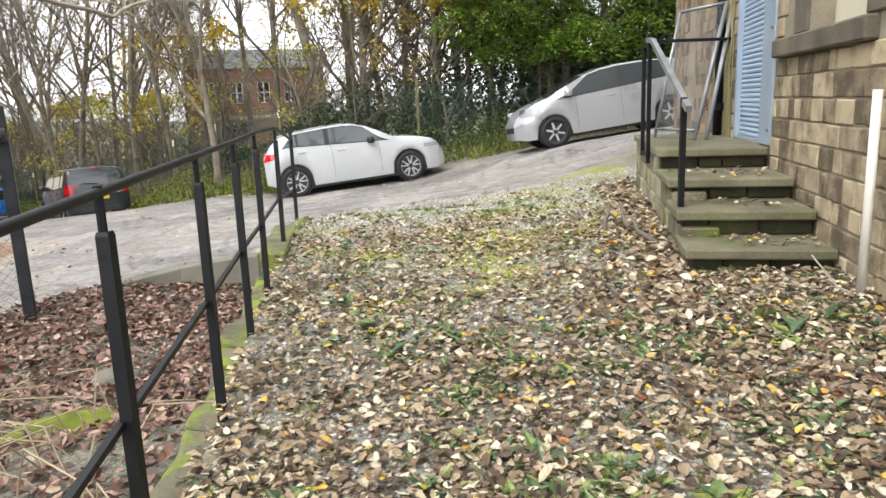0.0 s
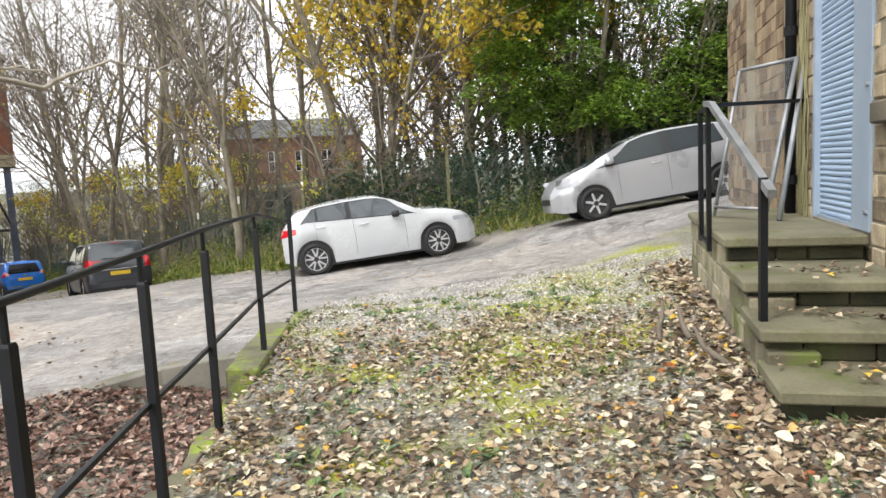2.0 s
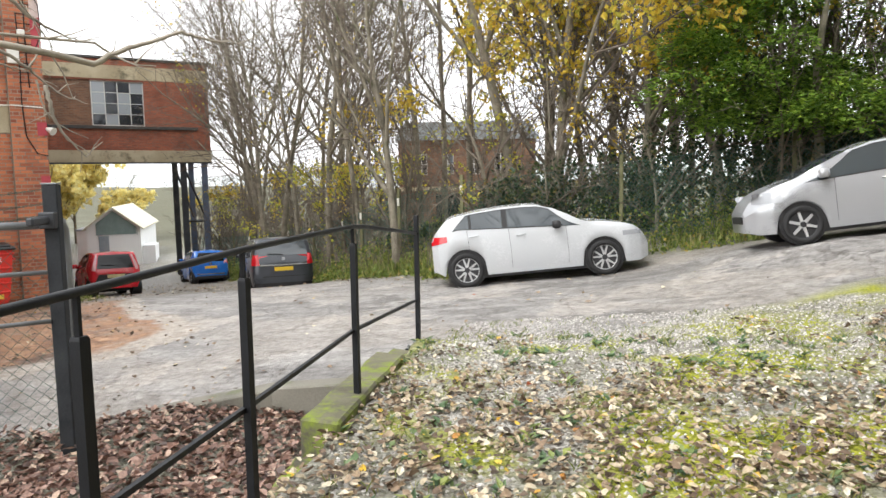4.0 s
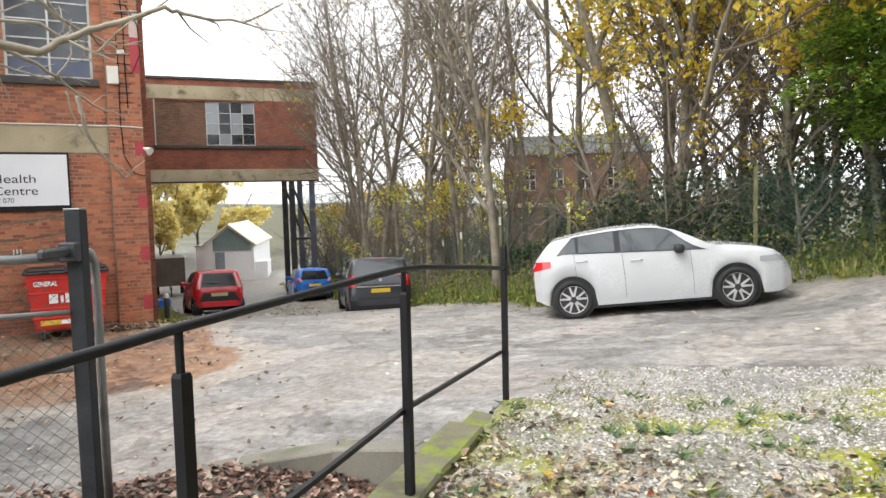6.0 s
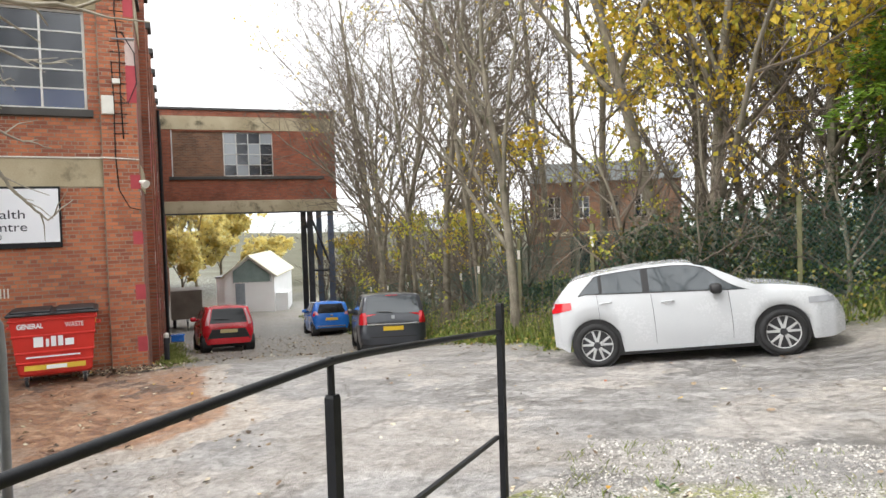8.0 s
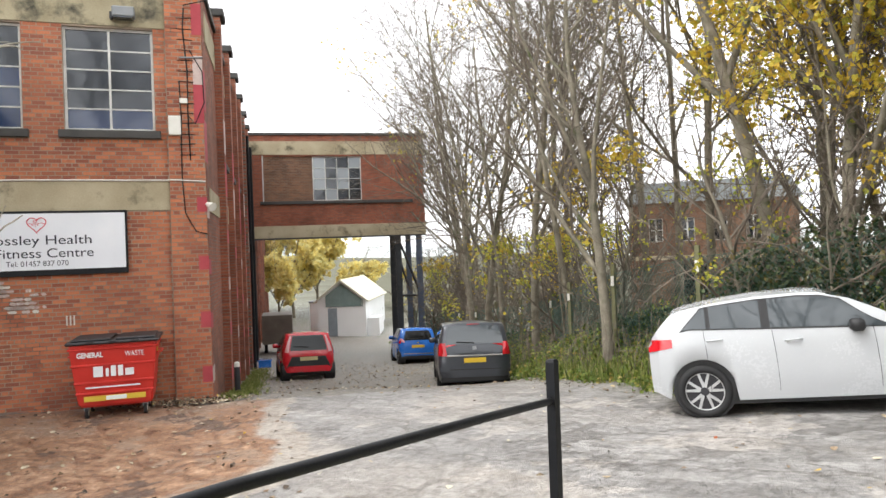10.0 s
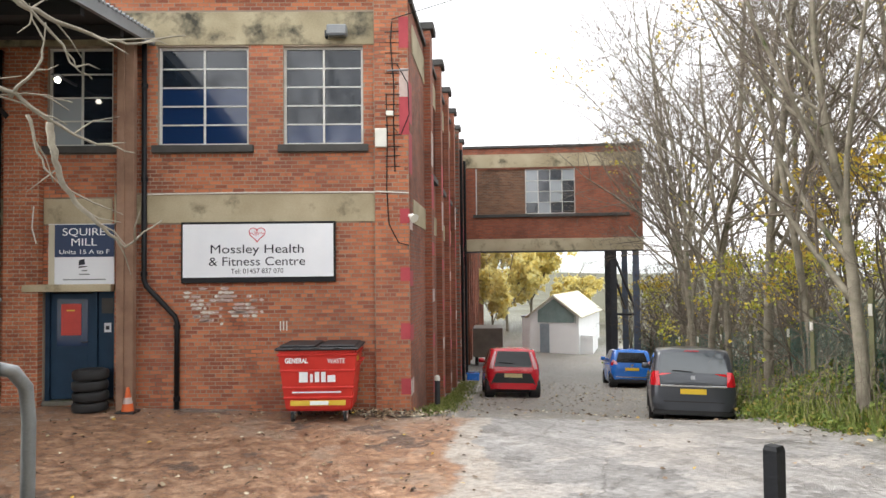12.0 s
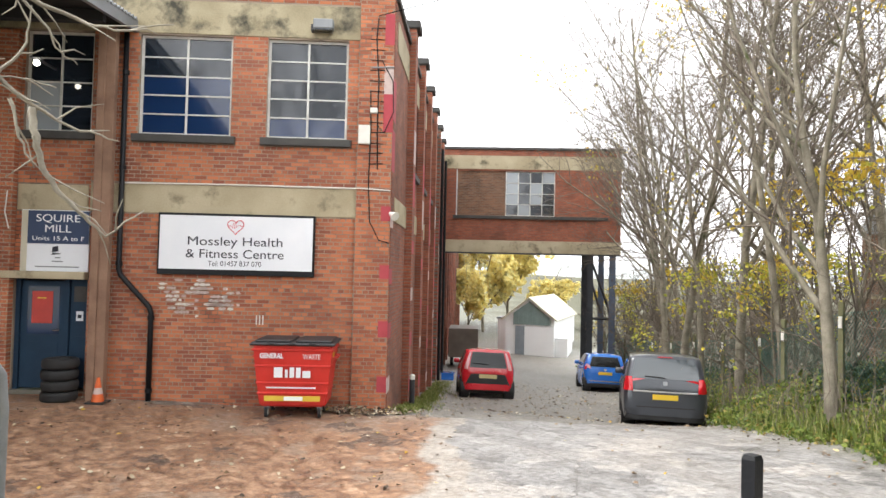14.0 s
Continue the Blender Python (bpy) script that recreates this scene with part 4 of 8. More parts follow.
def build_wheel(parent, x, y, r, width, spokes, style):
    sgn = 1 if y > 0 else -1
    wheel = new("wheel")
    wheel.parent = parent
    wheel.matrix_basis = pose(x, y, r)
    bm = bmesh.new()
    prof = [(0.71 * r, 0.45 * width), (0.90 * r, 0.5 * width), (0.985 * r, 0.36 * width), (r, 0.0), (0.985 * r, -0.36 * width), (0.90 * r, -0.5 * width), (0.71 * r, -0.45 * width)]
    k = 32
    rings = [[bm.verts.new((a * math.cos(2 * math.pi * i / k), w, a * math.sin(2 * math.pi * i / k))) for a, w in prof] for i in range(k)]
    for i in range(k):
        a, b = rings[i], rings[(i + 1) % k]
        for j in range(len(prof)):
            jj = (j + 1) % len(prof)
            bm.faces.new((a[j], b[j], b[jj], a[jj]))
    part("tyre", bm, RUBBER, wheel, smooth=True)
    bm = bmesh.new()
    yo = sgn * 0.40 * width
    tube(bm, ((0, -0.3 * width, 0), (0, sgn * 0.15 * width, 0)), 0.71 * r, 28)
    tube(bm, ((0, sgn * 0.10 * width, 0), (0, yo, 0)), [0.10 * r, 0.16 * r], 12)
    part("hub", bm, ALLOY_DARK, wheel)
    bm = bmesh.new()
    for i in range(28):
        a0, a1 = 2 * math.pi * i / 28, 2 * math.pi * (i + 1) / 28
        q = []
        for a in (a0, a1):
            for rr, yy in ((0.72 * r, yo), (0.675 * r, yo - sgn * 0.015), (0.72 * r, -yo)):
                q.append(bm.verts.new((rr * math.cos(a), yy, rr * math.sin(a))))
        bm.faces.new((q[0], q[3], q[4], q[1]))
        bm.faces.new((q[0], q[3], q[5], q[2]))
    part("rim", bm, ALLOY if style != "dark" else ALLOY_DARK, wheel, smooth=True)
    for i in range(spokes):
        for off in ((-0.27, 0.27) if style == "double" else (0.0,)):
            a, b = 2 * math.pi * i / spokes + 0.3, 2 * math.pi * i / spokes + 0.3 + off
            bm = bmesh.new()
            w = 0.045 * r / 0.3 * (0.36 if style == "double" else 0.48)
            p0, p1 = Vector((math.cos(a) * 0.10 * r, yo, math.sin(a) * 0.10 * r)), Vector((math.cos(b) * 0.70 * r, yo - sgn * 0.012, math.sin(b) * 0.70 * r))
            t = (p1 - p0).normalized()
            s = t.cross(Vector((0, 1, 0))) * w
            d = Vector((0, -sgn * 0.03, 0))
            vs = [bm.verts.new(v) for v in (p0 - s, p0 + s, p1 + s * 0.8, p1 - s * 0.8, p0 - s * 1.2 + d, p0 + s * 1.2 + d, p1 + s + d, p1 - s + d)]
            for f in ((0, 1, 2, 3), (0, 4, 5, 1), (1, 5, 6, 2), (2, 6, 7, 3), (3, 7, 4, 0)):
                bm.faces.new([vs[j] for j in f])
            part("spoke", bm, ALLOY if style != "dark" else ALLOY, wheel)
    return wheel


def build_car(name, m, spec, label):
    """A car with x forward and the origin under its middle. spec: L, W, wheelbase, front overhang, wheel radius and height tables over t = 0 (tail) to 1 (nose)."""
    L, W, wb, foh, r = spec["L"], spec["W"], spec["wb"], spec["foh"], spec["r"]
    car = empty(name, m, label, "car", "parked cars")
    xf = L / 2 - foh
    xr = xf - wb
    stations = sorted(set([round(-L / 2 + L * i / 112, 4) for i in range(113)] + [round(-L / 2 + L * k, 4) for k in (0.002, 0.004, 0.007, 0.012, 0.015, 0.02, 0.024, 0.03, 0.98, 0.985, 0.988, 0.993, 0.996)]))
    top, belt, halfw, glass = spec["top"], spec["belt"], spec["half"], spec["glass"]

    def section(x):
        t = (x + L / 2) / L
        zt, zb = lerp_table(top, t), lerp_table(belt, t)
        hw = W / 2 * lerp_table(halfw, t)
        bot = 0.20 + 0.05 * smooth01(0.94, 1.0, t) + 0.12 * smooth01(0.08, 0.0, t)
        for xc in (xf, xr):
            d = abs(x - xc)
            ra = r + 0.055
            if d < ra:
                bot = max(bot, r + math.sqrt(ra * ra - d * d))
        zb = min(zb, zt - 0.015)
        zs = min(zb - 0.02, max(bot + 0.02, 0.56))
        tum = lerp_table(spec["tumble"], t)
        rw = hw - tum * max(0.0, zt - zb)
        lo = max(bot, 0.20)
        mid1 = lo + (zs - lo) * 0.5
        pts = [(hw * 0.94, lo), (hw * 0.985, mid1), (hw, zs), (hw * 0.995, zs + (zb - zs) * 0.55), (hw * 0.965, zb), ]
        for f in (0.12, 0.24, 0.36, 0.48, 0.60, 0.72, 0.84, 0.95):
            pts.append((hw * 0.965 + (rw - hw * 0.965) * f, zb + (zt - zb) * f * (1.0 if f < 0.9 else 1.0)))
        pts.append((rw * 0.86, zt - 0.012))
        pts.append((rw * 0.5, zt + 0.012))
        pts.append((0.0, zt + 0.022))
        return pts

    secs = [section(x) for x in stations]
    body, screen, rear_glass, trim = bmesh.new(), bmesh.new(), bmesh.new(), bmesh.new()
    n = len(secs[0])

    def quad(bmx, i, j, sgn, push=0.0):
        vs = []
        for a, b in ((i, j), (i + 1, j), (i + 1, j + 1), (i, j + 1)):
            w, z = secs[a][b]
            vs.append(bmx.verts.new((stations[a], sgn * w, z)))
        try:
            bmx.faces.new(vs)
        except ValueError:
            pass

    for i in range(len(stations) - 1):
        t = (stations[i] + stations[i + 1]) / 2 / L + 0.5
        for j in range(n - 1):
            for sgn in (1, -1):
                roof_glass = j >= 12 and (glass["front"][0] < t < glass["front"][1] or glass["rear"][0] < t < glass["rear"][1])
                if roof_glass:
                    quad(screen if t > 0.4 else rear_glass, i, j, sgn)
                elif j == 0 and spec.get("skirt"):
                    quad(trim, i, j, sgn)
                else:
                    quad(body, i, j, sgn)
    for i, sg in ((0, -1), (len(stations) - 1, 1)):
        ring = [(w, z) for w, z in secs[i]] + [(-w, z) for w, z in reversed(secs[i][:-1])]
        body.faces.new([body.verts.new((stations[i], w, z)) for w, z in ring])
    for b in (body, screen, rear_glass, trim):
        bmesh.ops.remove_doubles(b, verts=b.verts, dist=0.002)
    part("body", body, spec["paint"], car, smooth=True)
    part("windscreen", screen, CAR_GLASS, car, "tinted glass", smooth=True)
    part("rear_screen", rear_glass, CAR_GLASS, car, "tinted glass", smooth=True)
    if len(trim.verts):
        part("skirt", trim, CAR_TRIM, car)
    else:
        trim.free()
    bm = bmesh.new()
    box(bm, -L / 2 + 0.32, L / 2 - 0.62, -W / 2 + 0.09, W / 2 - 0.09, 0.15, 0.38)
    box(bm, L / 2 - 0.62, L / 2 - 0.25, -W / 2 + 0.35, W / 2 - 0.35, 0.18, 0.38)
    for xc in (xf, xr):
        for sgn in (1, -1):
            tube(bm, ((xc, sgn * (W / 2 - 0.30), r + 0.02), (xc, sgn * (W / 2 - 0.05), r + 0.02)), r + 0.045, 20)
    part("underbody", bm, CAR_TRIM, car)
    for xc in (xf, xr):
        for sgn in (1, -1):
            build_wheel(car, xc, sgn * (W / 2 - 0.10), r, 0.20, spec["spokes"], spec["style"])

    def at(t, z):
        """Half width of the skin at station t and height z."""
        s = section(-L / 2 + L * t)
        for (wa, za), (wb_, zb_) in zip(s, s[1:]):
            if za <= z <= zb_ and zb_ > za:
                return wa + (wb_ - wa) * (z - za) / (zb_ - za)
        return s[2][0]

    def side_patch(t_of, t_lo, t_hi, f0, f1, lift, sgn, nx):
        """A smooth patch of the car's flank between belt (f=0) and roof (f=1)."""
        g = bmesh.new()
        grid = []
        for i in range(nx + 1):
            row = []
            for j in range(9):
                f = f0 + (f1 - f0) * j / 8
                lo, hi = t_of(f)
                t = max(lo, t_lo) + (min(hi, t_hi) - max(lo, t_lo)) * i / nx
                zt, zb = lerp_table(top, t), lerp_table(belt, t)
                zb = min(zb, zt - 0.015)
                hw = W / 2 * lerp_table(halfw, t)
                rw = hw - lerp_table(spec["tumble"], t) * max(0.0, zt - zb)
                row.append(g.verts.new((-L / 2 + L * t, sgn * (hw * 0.965 + (rw - hw * 0.965) * f + lift), zb + (zt - zb) * f)))
            grid.append(row)
        for i in range(nx):
            for j in range(8):
                g.faces.new((grid[i][j], grid[i + 1][j], grid[i + 1][j + 1], grid[i][j + 1]))
        return g

    ga, gb, gf, gr, pillars = glass["side"]
    edges = [-1.0] + [v for p, w in sorted(pillars) for v in (p - w, p + w)] + [2.0]
    for sgn in (1, -1):
        part("window_surround", side_patch(lambda f: (ga - 0.006 + gr * f, gb + 0.008 - gf * f), -1, 2, 0.0, 0.90, 0.004, sgn, 40), CAR_TRIM, car, smooth=True)
        for k in range(0, len(edges), 2):
            part("side_window", side_patch(lambda f: (ga + gr * f, gb - gf * f), edges[k], edges[k + 1], 0.05, 0.86, 0.008, sgn, 16), CAR_GLASS, car, "tinted glass", smooth=True)
    for sgn in (1, -1):
        tm = spec["mirror"]
        w = at(tm, spec["mirror_z"])
        bm = bmesh.new()
        xm = -L / 2 + L * tm
        box(bm, xm - 0.06, xm + 0.09, sgn * (w + 0.09) - 0.09, sgn * (w + 0.09) + 0.09, spec["mirror_z"] - 0.02, spec["mirror_z"] + 0.12, 0.03)
        part("mirror", bm, spec.get("mirror_paint", spec["paint"]), car, smooth=True)
        for td in spec["handles"]:
            xh = -L / 2 + L * td
            zh = lerp_table(belt, td) - 0.13
            w = at(td, zh)
            bm = bmesh.new()
            tube(bm, ((xh - 0.09, sgn * (w + 0.004), zh), (xh - 0.05, sgn * (w + 0.03), zh + 0.005), (xh + 0.05, sgn * (w + 0.03), zh + 0.01), (xh + 0.09, sgn * (w + 0.004), zh + 0.01)), 0.014, 6)
            part("door_handle", bm, spec["paint"], car)
        for ts in spec["seams"]:
            bm = bmesh.new()
            xs = -L / 2 + L * ts
            pts = [Vector((xs + 0.02 * math.sin(z * 3), sgn * (at(ts, z) + 0.001), z)) for z in np.linspace(0.30, lerp_table(belt, ts), 8)]
            tube(bm, pts, 0.0028, 4)
            part("door_seam", bm, CAR_TRIM, car)
        # lamps wrap round the corners
        for key, mt, sx in (("head", LAMP_CLEAR, 1), ("tail", LAMP_RED, -1)):
            t0, t1, z0, z1, drop = spec[key]
            bm = bmesh.new()
            k = 6
            g = []
            for i in range(k + 1):
                t = t0 + (t1 - t0) * i / k
                x = -L / 2 + L * t
                f = i / k
                za, zb_ = z0 + drop * f, z1
                row = []
                for z in np.linspace(za, zb_, 4):
                    row.append(bm.verts.new((x + sx * 0.012 * (f if key == "head" else 1 - f), sgn * (at(t, float(z)) + 0.008), float(z))))
                g.append(row)
            for i in range(k):
                for j in range(3):
                    bm.faces.new((g[i][j], g[i + 1][j], g[i + 1][j + 1], g[i][j + 1]))
            part(key + "_lamp", bm, mt, car, smooth=True)
            edge = L / 2 * sx
            if spec.get(key + "_end"):
                w0, w1, ze0, ze1 = spec[key + "_end"]
                boxpart(key + "_lamp", (min(edge, edge - sx * 0.04) - 0.012, max(edge, edge - sx * 0.04) + 0.012, min(sgn * w0, sgn * w1), max(sgn * w0, sgn * w1), ze0, ze1), mt, car, bevel=0.01)
    def reach(t, z):
        """Half width at station t and height z, nothing above the roof."""
        sec = section(-L / 2 + L * t)
        if z > sec[-1][1]:
            return -1.0
        return sec[0][0] if z < sec[0][1] else max([wa + (wb_ - wa) * (z - za) / (zb_ - za) for (wa, za), (wb_, zb_) in zip(sec, sec[1:]) if za <= z <= zb_ and zb_ > za] or [sec[2][0]])

    def rear_patch(nm, corners, mt, lift, label=""):
        """A panel that follows the tail: corners are (y, z) low-low, low-high, up-high, up-low."""
        g, k, grid = bmesh.new(), 10, []
        for i in range(k + 1):
            row = []
            for j in range(k + 1):
                f, h = i / k, j / k
                lo_y, hi_y = corners[0][0] + (corners[1][0] - corners[0][0]) * f, corners[3][0] + (corners[2][0] - corners[3][0]) * f
                lo_z, hi_z = corners[0][1] + (corners[1][1] - corners[0][1]) * f, corners[3][1] + (corners[2][1] - corners[3][1]) * f
                y_, z_ = lo_y + (hi_y - lo_y) * h, lo_z + (hi_z - lo_z) * h
                t = 0.0
                while t < 0.25 and reach(t, z_) < abs(y_):
                    t += 0.001
                row.append(g.verts.new((-L / 2 + L * t - lift, y_, z_)))
            grid.append(row)
        for i in range(k):
            for j in range(k):
                g.faces.new((grid[i][j], grid[i + 1][j], grid[i + 1][j + 1], grid[i][j + 1]))
        return part(nm, g, mt, car, label, smooth=True)

    for nm, corners, mt, lift, both in spec.get("rear_panels", ()):
        rear_patch(nm, corners, mt, lift)
        if both:
            rear_patch(nm, [(-a, b) for a, b in corners], mt, lift)
    if spec.get("rear_panels"):
        bm = bmesh.new()
        tube(bm, ((-L / 2 + 0.03, 0.0, spec["wiper"]), (-L / 2 + 0.015, 0.16, spec["wiper"] + 0.02), (-L / 2 + 0.04, 0.42, spec["wiper"] + 0.03)), 0.011, 5)
        part("wiper", bm, CAR_TRIM, car)
    for e in spec.get("front_extra", ()):
        nm, d, mt = e
        boxpart(nm, (L / 2 - 0.06, L / 2 + d[4], d[0], d[1], d[2], d[3]), mt, car, bevel=0.012)
    return car


def side_lights(a, b, rake_f, rake_r, pillars):
    """Side glass from t=a to b at the belt, raked towards the roof, with (place, half width) pillars between."""
    return a, b, rake_f, rake_r, pillars


HATCH = dict(L=4.06, W=1.78, wb=2.564, foh=0.87, r=0.325, paint=CAR_WHITE, spokes=5, style="double", mirror=0.575, mirror_z=0.97, mirror_paint=CAR_TRIM,
             top=[(0, 0.90), (0.015, 1.02), (0.045, 1.17), (0.075, 1.29), (0.10, 1.33), (0.20, 1.395), (0.32, 1.435), (0.44, 1.445), (0.50, 1.425), (0.57, 1.34), (0.63, 1.21), (0.69, 1.065), (0.71, 1.03), (0.78, 1.005), (0.87, 0.945), (0.93, 0.87), (0.965, 0.775), (0.985, 0.68), (1, 0.55)],
             belt=[(0, 0.84), (0.06, 1.03), (0.13, 1.085), (0.34, 1.035), (0.68, 0.965), (0.78, 0.92), (0.93, 0.82), (1, 0.50)],
             half=[(0, 0.80), (0.03, 0.92), (0.10, 0.985), (0.25, 1), (0.80, 1), (0.90, 0.965), (0.96, 0.86), (1, 0.66)], tumble=[(0, 0.35), (0.1, 0.40), (0.7, 0.42), (0.76, 0.9), (1, 0.9)],
             glass=dict(side=side_lights(0.105, 0.685, 0.16, 0.075, ((0.345, 0.012), (0.185, 0.006))), front=(0.52, 0.70), rear=(0.015, 0.075)),
             handles=(0.20, 0.415), seams=(0.36, 0.62, 0.17), head=(0.875, 0.96, 0.70, 0.785, 0.0), tail=(0.003, 0.075, 0.83, 0.985, 0.05),
             front_extra=(("grille", (-0.45, 0.45, 0.40, 0.52, 0.012), CAR_TRIM),))
# white hatch: nose uphill to the right


def car_pose(x, y, yaw, sink=0.0):
    """A pose on the slope: pitch and roll from the ground under the wheels."""
    c, s = math.cos(radians(yaw)), math.sin(radians(yaw))
    f, b = ground_z(x + 1.25 * c, y + 1.25 * s), ground_z(x - 1.25 * c, y - 1.25 * s)
    lft, rgt = ground_z(x - 0.7 * s, y + 0.7 * c), ground_z(x + 0.7 * s, y - 0.7 * c)
    fwd = Vector((2.5 * c, 2.5 * s, f - b)).normalized()
    left = Vector((-1.4 * s, 1.4 * c, lft - rgt))
    left = (left - fwd * left.dot(fwd)).normalized()
    up = fwd.cross(left)
    m = Matrix((fwd, left, up)).transposed().to_4x4()
    m.translation = (x, y, (f + b + lft + rgt) / 4 - sink)
    return m


build_car("hatchback_car", car_pose(-2.33, 16.70, 17.0), HATCH, "white five-door hatchback with two-tone alloy wheels, parked on the slope")
SUPERMINI = dict(HATCH, L=3.89, W=1.70, wb=2.51, foh=0.80, r=0.30, paint=CAR_SILVER, spokes=6, style="dark", mirror=0.70, mirror_z=1.0, mirror_paint=CAR_SILVER,
                 top=[(0, 1.0), (0.012, 1.12), (0.04, 1.30), (0.08, 1.41), (0.14, 1.45), (0.26, 1.48), (0.40, 1.49), (0.50, 1.46), (0.60, 1.37), (0.70, 1.21), (0.79, 1.05), (0.81, 1.02), (0.88, 0.95), (0.94, 0.86), (0.975, 0.74), (1, 0.58)],
                 belt=[(0, 0.95), (0.10, 1.06), (0.40, 1.0), (0.76, 0.94), (0.84, 0.88), (1, 0.52)],
                 glass=dict(side=side_lights(0.13, 0.77, 0.22, 0.03, ((0.40, 0.014), (0.20, 0.012))), front=(0.60, 0.80), rear=(0.02, 0.10)),
                 handles=(0.25, 0.47), seams=(0.41, 0.66, 0.19), head=(0.86, 0.965, 0.68, 0.86, 0.02), tail=(0.005, 0.07, 0.88, 1.1, 0.02))
build_car("hatchback_car", car_pose(3.22, 16.1, 187.0), SUPERMINI, "silver five-door hatchback parked nose downhill on the slope")
CITY_REAR = dict(L=3.43, W=1.62, wb=2.34, foh=0.70, r=0.28, spokes=5, style="dark", mirror=0.69, mirror_z=0.98, wiper=1.0,
                 top=[(0, 0.74), (0.006, 0.88), (0.015, 0.98), (0.03, 1.12), (0.055, 1.30), (0.08, 1.41), (0.13, 1.445), (0.3, 1.46), (0.48, 1.445), (0.58, 1.37), (0.70, 1.15), (0.78, 1.0), (0.86, 0.93), (0.94, 0.85), (0.98, 0.7), (1, 0.55)],
                 belt=[(0, 0.70), (0.03, 0.90), (0.12, 1.02), (0.40, 0.97), (0.74, 0.92), (0.82, 0.86), (1, 0.5)],
                 half=[(0, 0.70), (0.004, 0.78), (0.012, 0.86), (0.03, 0.93), (0.07, 0.975), (0.15, 1), (0.80, 1), (0.90, 0.95), (0.96, 0.86), (1, 0.7)], tumble=[(0, 0.30), (0.1, 0.40), (0.7, 0.42), (0.78, 0.9), (1, 0.9)],
                 glass=dict(side=side_lights(0.16, 0.74, 0.18, 0.02, ((0.40, 0.016), (0.22, 0.02))), front=(0.58, 0.77), rear=(2, 3)),
                 handles=(0.25, 0.48), seams=(0.41, 0.67), head=(0.88, 0.96, 0.66, 0.8, 0.0), tail=(0.02, 0.06, 0.84, 0.96, 0.0))
CITY_RED = dict(CITY_REAR, paint=CAR_RED, rear_panels=(
    ("rear_screen", [(-0.56, 0.90), (0.56, 0.90), (0.46, 1.35), (-0.46, 1.35)], CAR_GLASS_DARK, 0.008, False),
    ("tail_lamp", [(0.60, 0.84), (0.72, 0.86), (0.55, 1.34), (0.50, 1.34)], LAMP_PINK, 0.012, True),
    ("diffuser", [(-0.66, 0.40), (0.66, 0.40), (0.50, 0.72), (-0.50, 0.72)], CAR_TRIM, 0.010, False),
    ("bumper", [(-0.72, 0.26), (0.72, 0.26), (0.70, 0.44), (-0.70, 0.44)], CAR_RED, 0.022, False),
    ("number_plate", [(-0.26, 0.60), (0.26, 0.60), (0.26, 0.71), (-0.26, 0.71)], PLATE_PALE, 0.024, False),
    ("brake_lamp", [(-0.12, 1.395), (0.12, 1.395), (0.12, 1.42), (-0.12, 1.42)], LAMP_RED, 0.010, False)))
CITY_BLUE = dict(CITY_REAR, paint=CAR_BLUE, rear_panels=(
    ("rear_screen", [(-0.60, 0.96), (0.60, 0.96), (0.48, 1.34), (-0.48, 1.34)], CAR_GLASS_DARK, 0.008, False),
    ("tail_lamp", [(0.54, 0.88), (0.77, 0.92), (0.70, 1.06), (0.57, 0.98)], LAMP_PINK, 0.012, True),
    ("plate_recess", [(-0.34, 0.62), (0.34, 0.62), (0.32, 0.80), (-0.32, 0.80)], CAR_BLUE, 0.006, False),
    ("number_plate", [(-0.26, 0.66), (0.26, 0.66), (0.26, 0.77), (-0.26, 0.77)], PLATE_YELLOW, 0.016, False),
    ("badge", [(-0.05, 0.83), (0.05, 0.83), (0.05, 0.90), (-0.05, 0.90)], CHROME, 0.012, False),
    ("bumper_strip", [(-0.60, 0.40), (0.60, 0.40), (0.58, 0.44), (-0.58, 0.44)], CHROME, 0.014, False),
    ("bumper", [(-0.70, 0.24), (0.70, 0.24), (0.68, 0.34), (-0.68, 0.34)], CAR_TRIM, 0.012, False)))
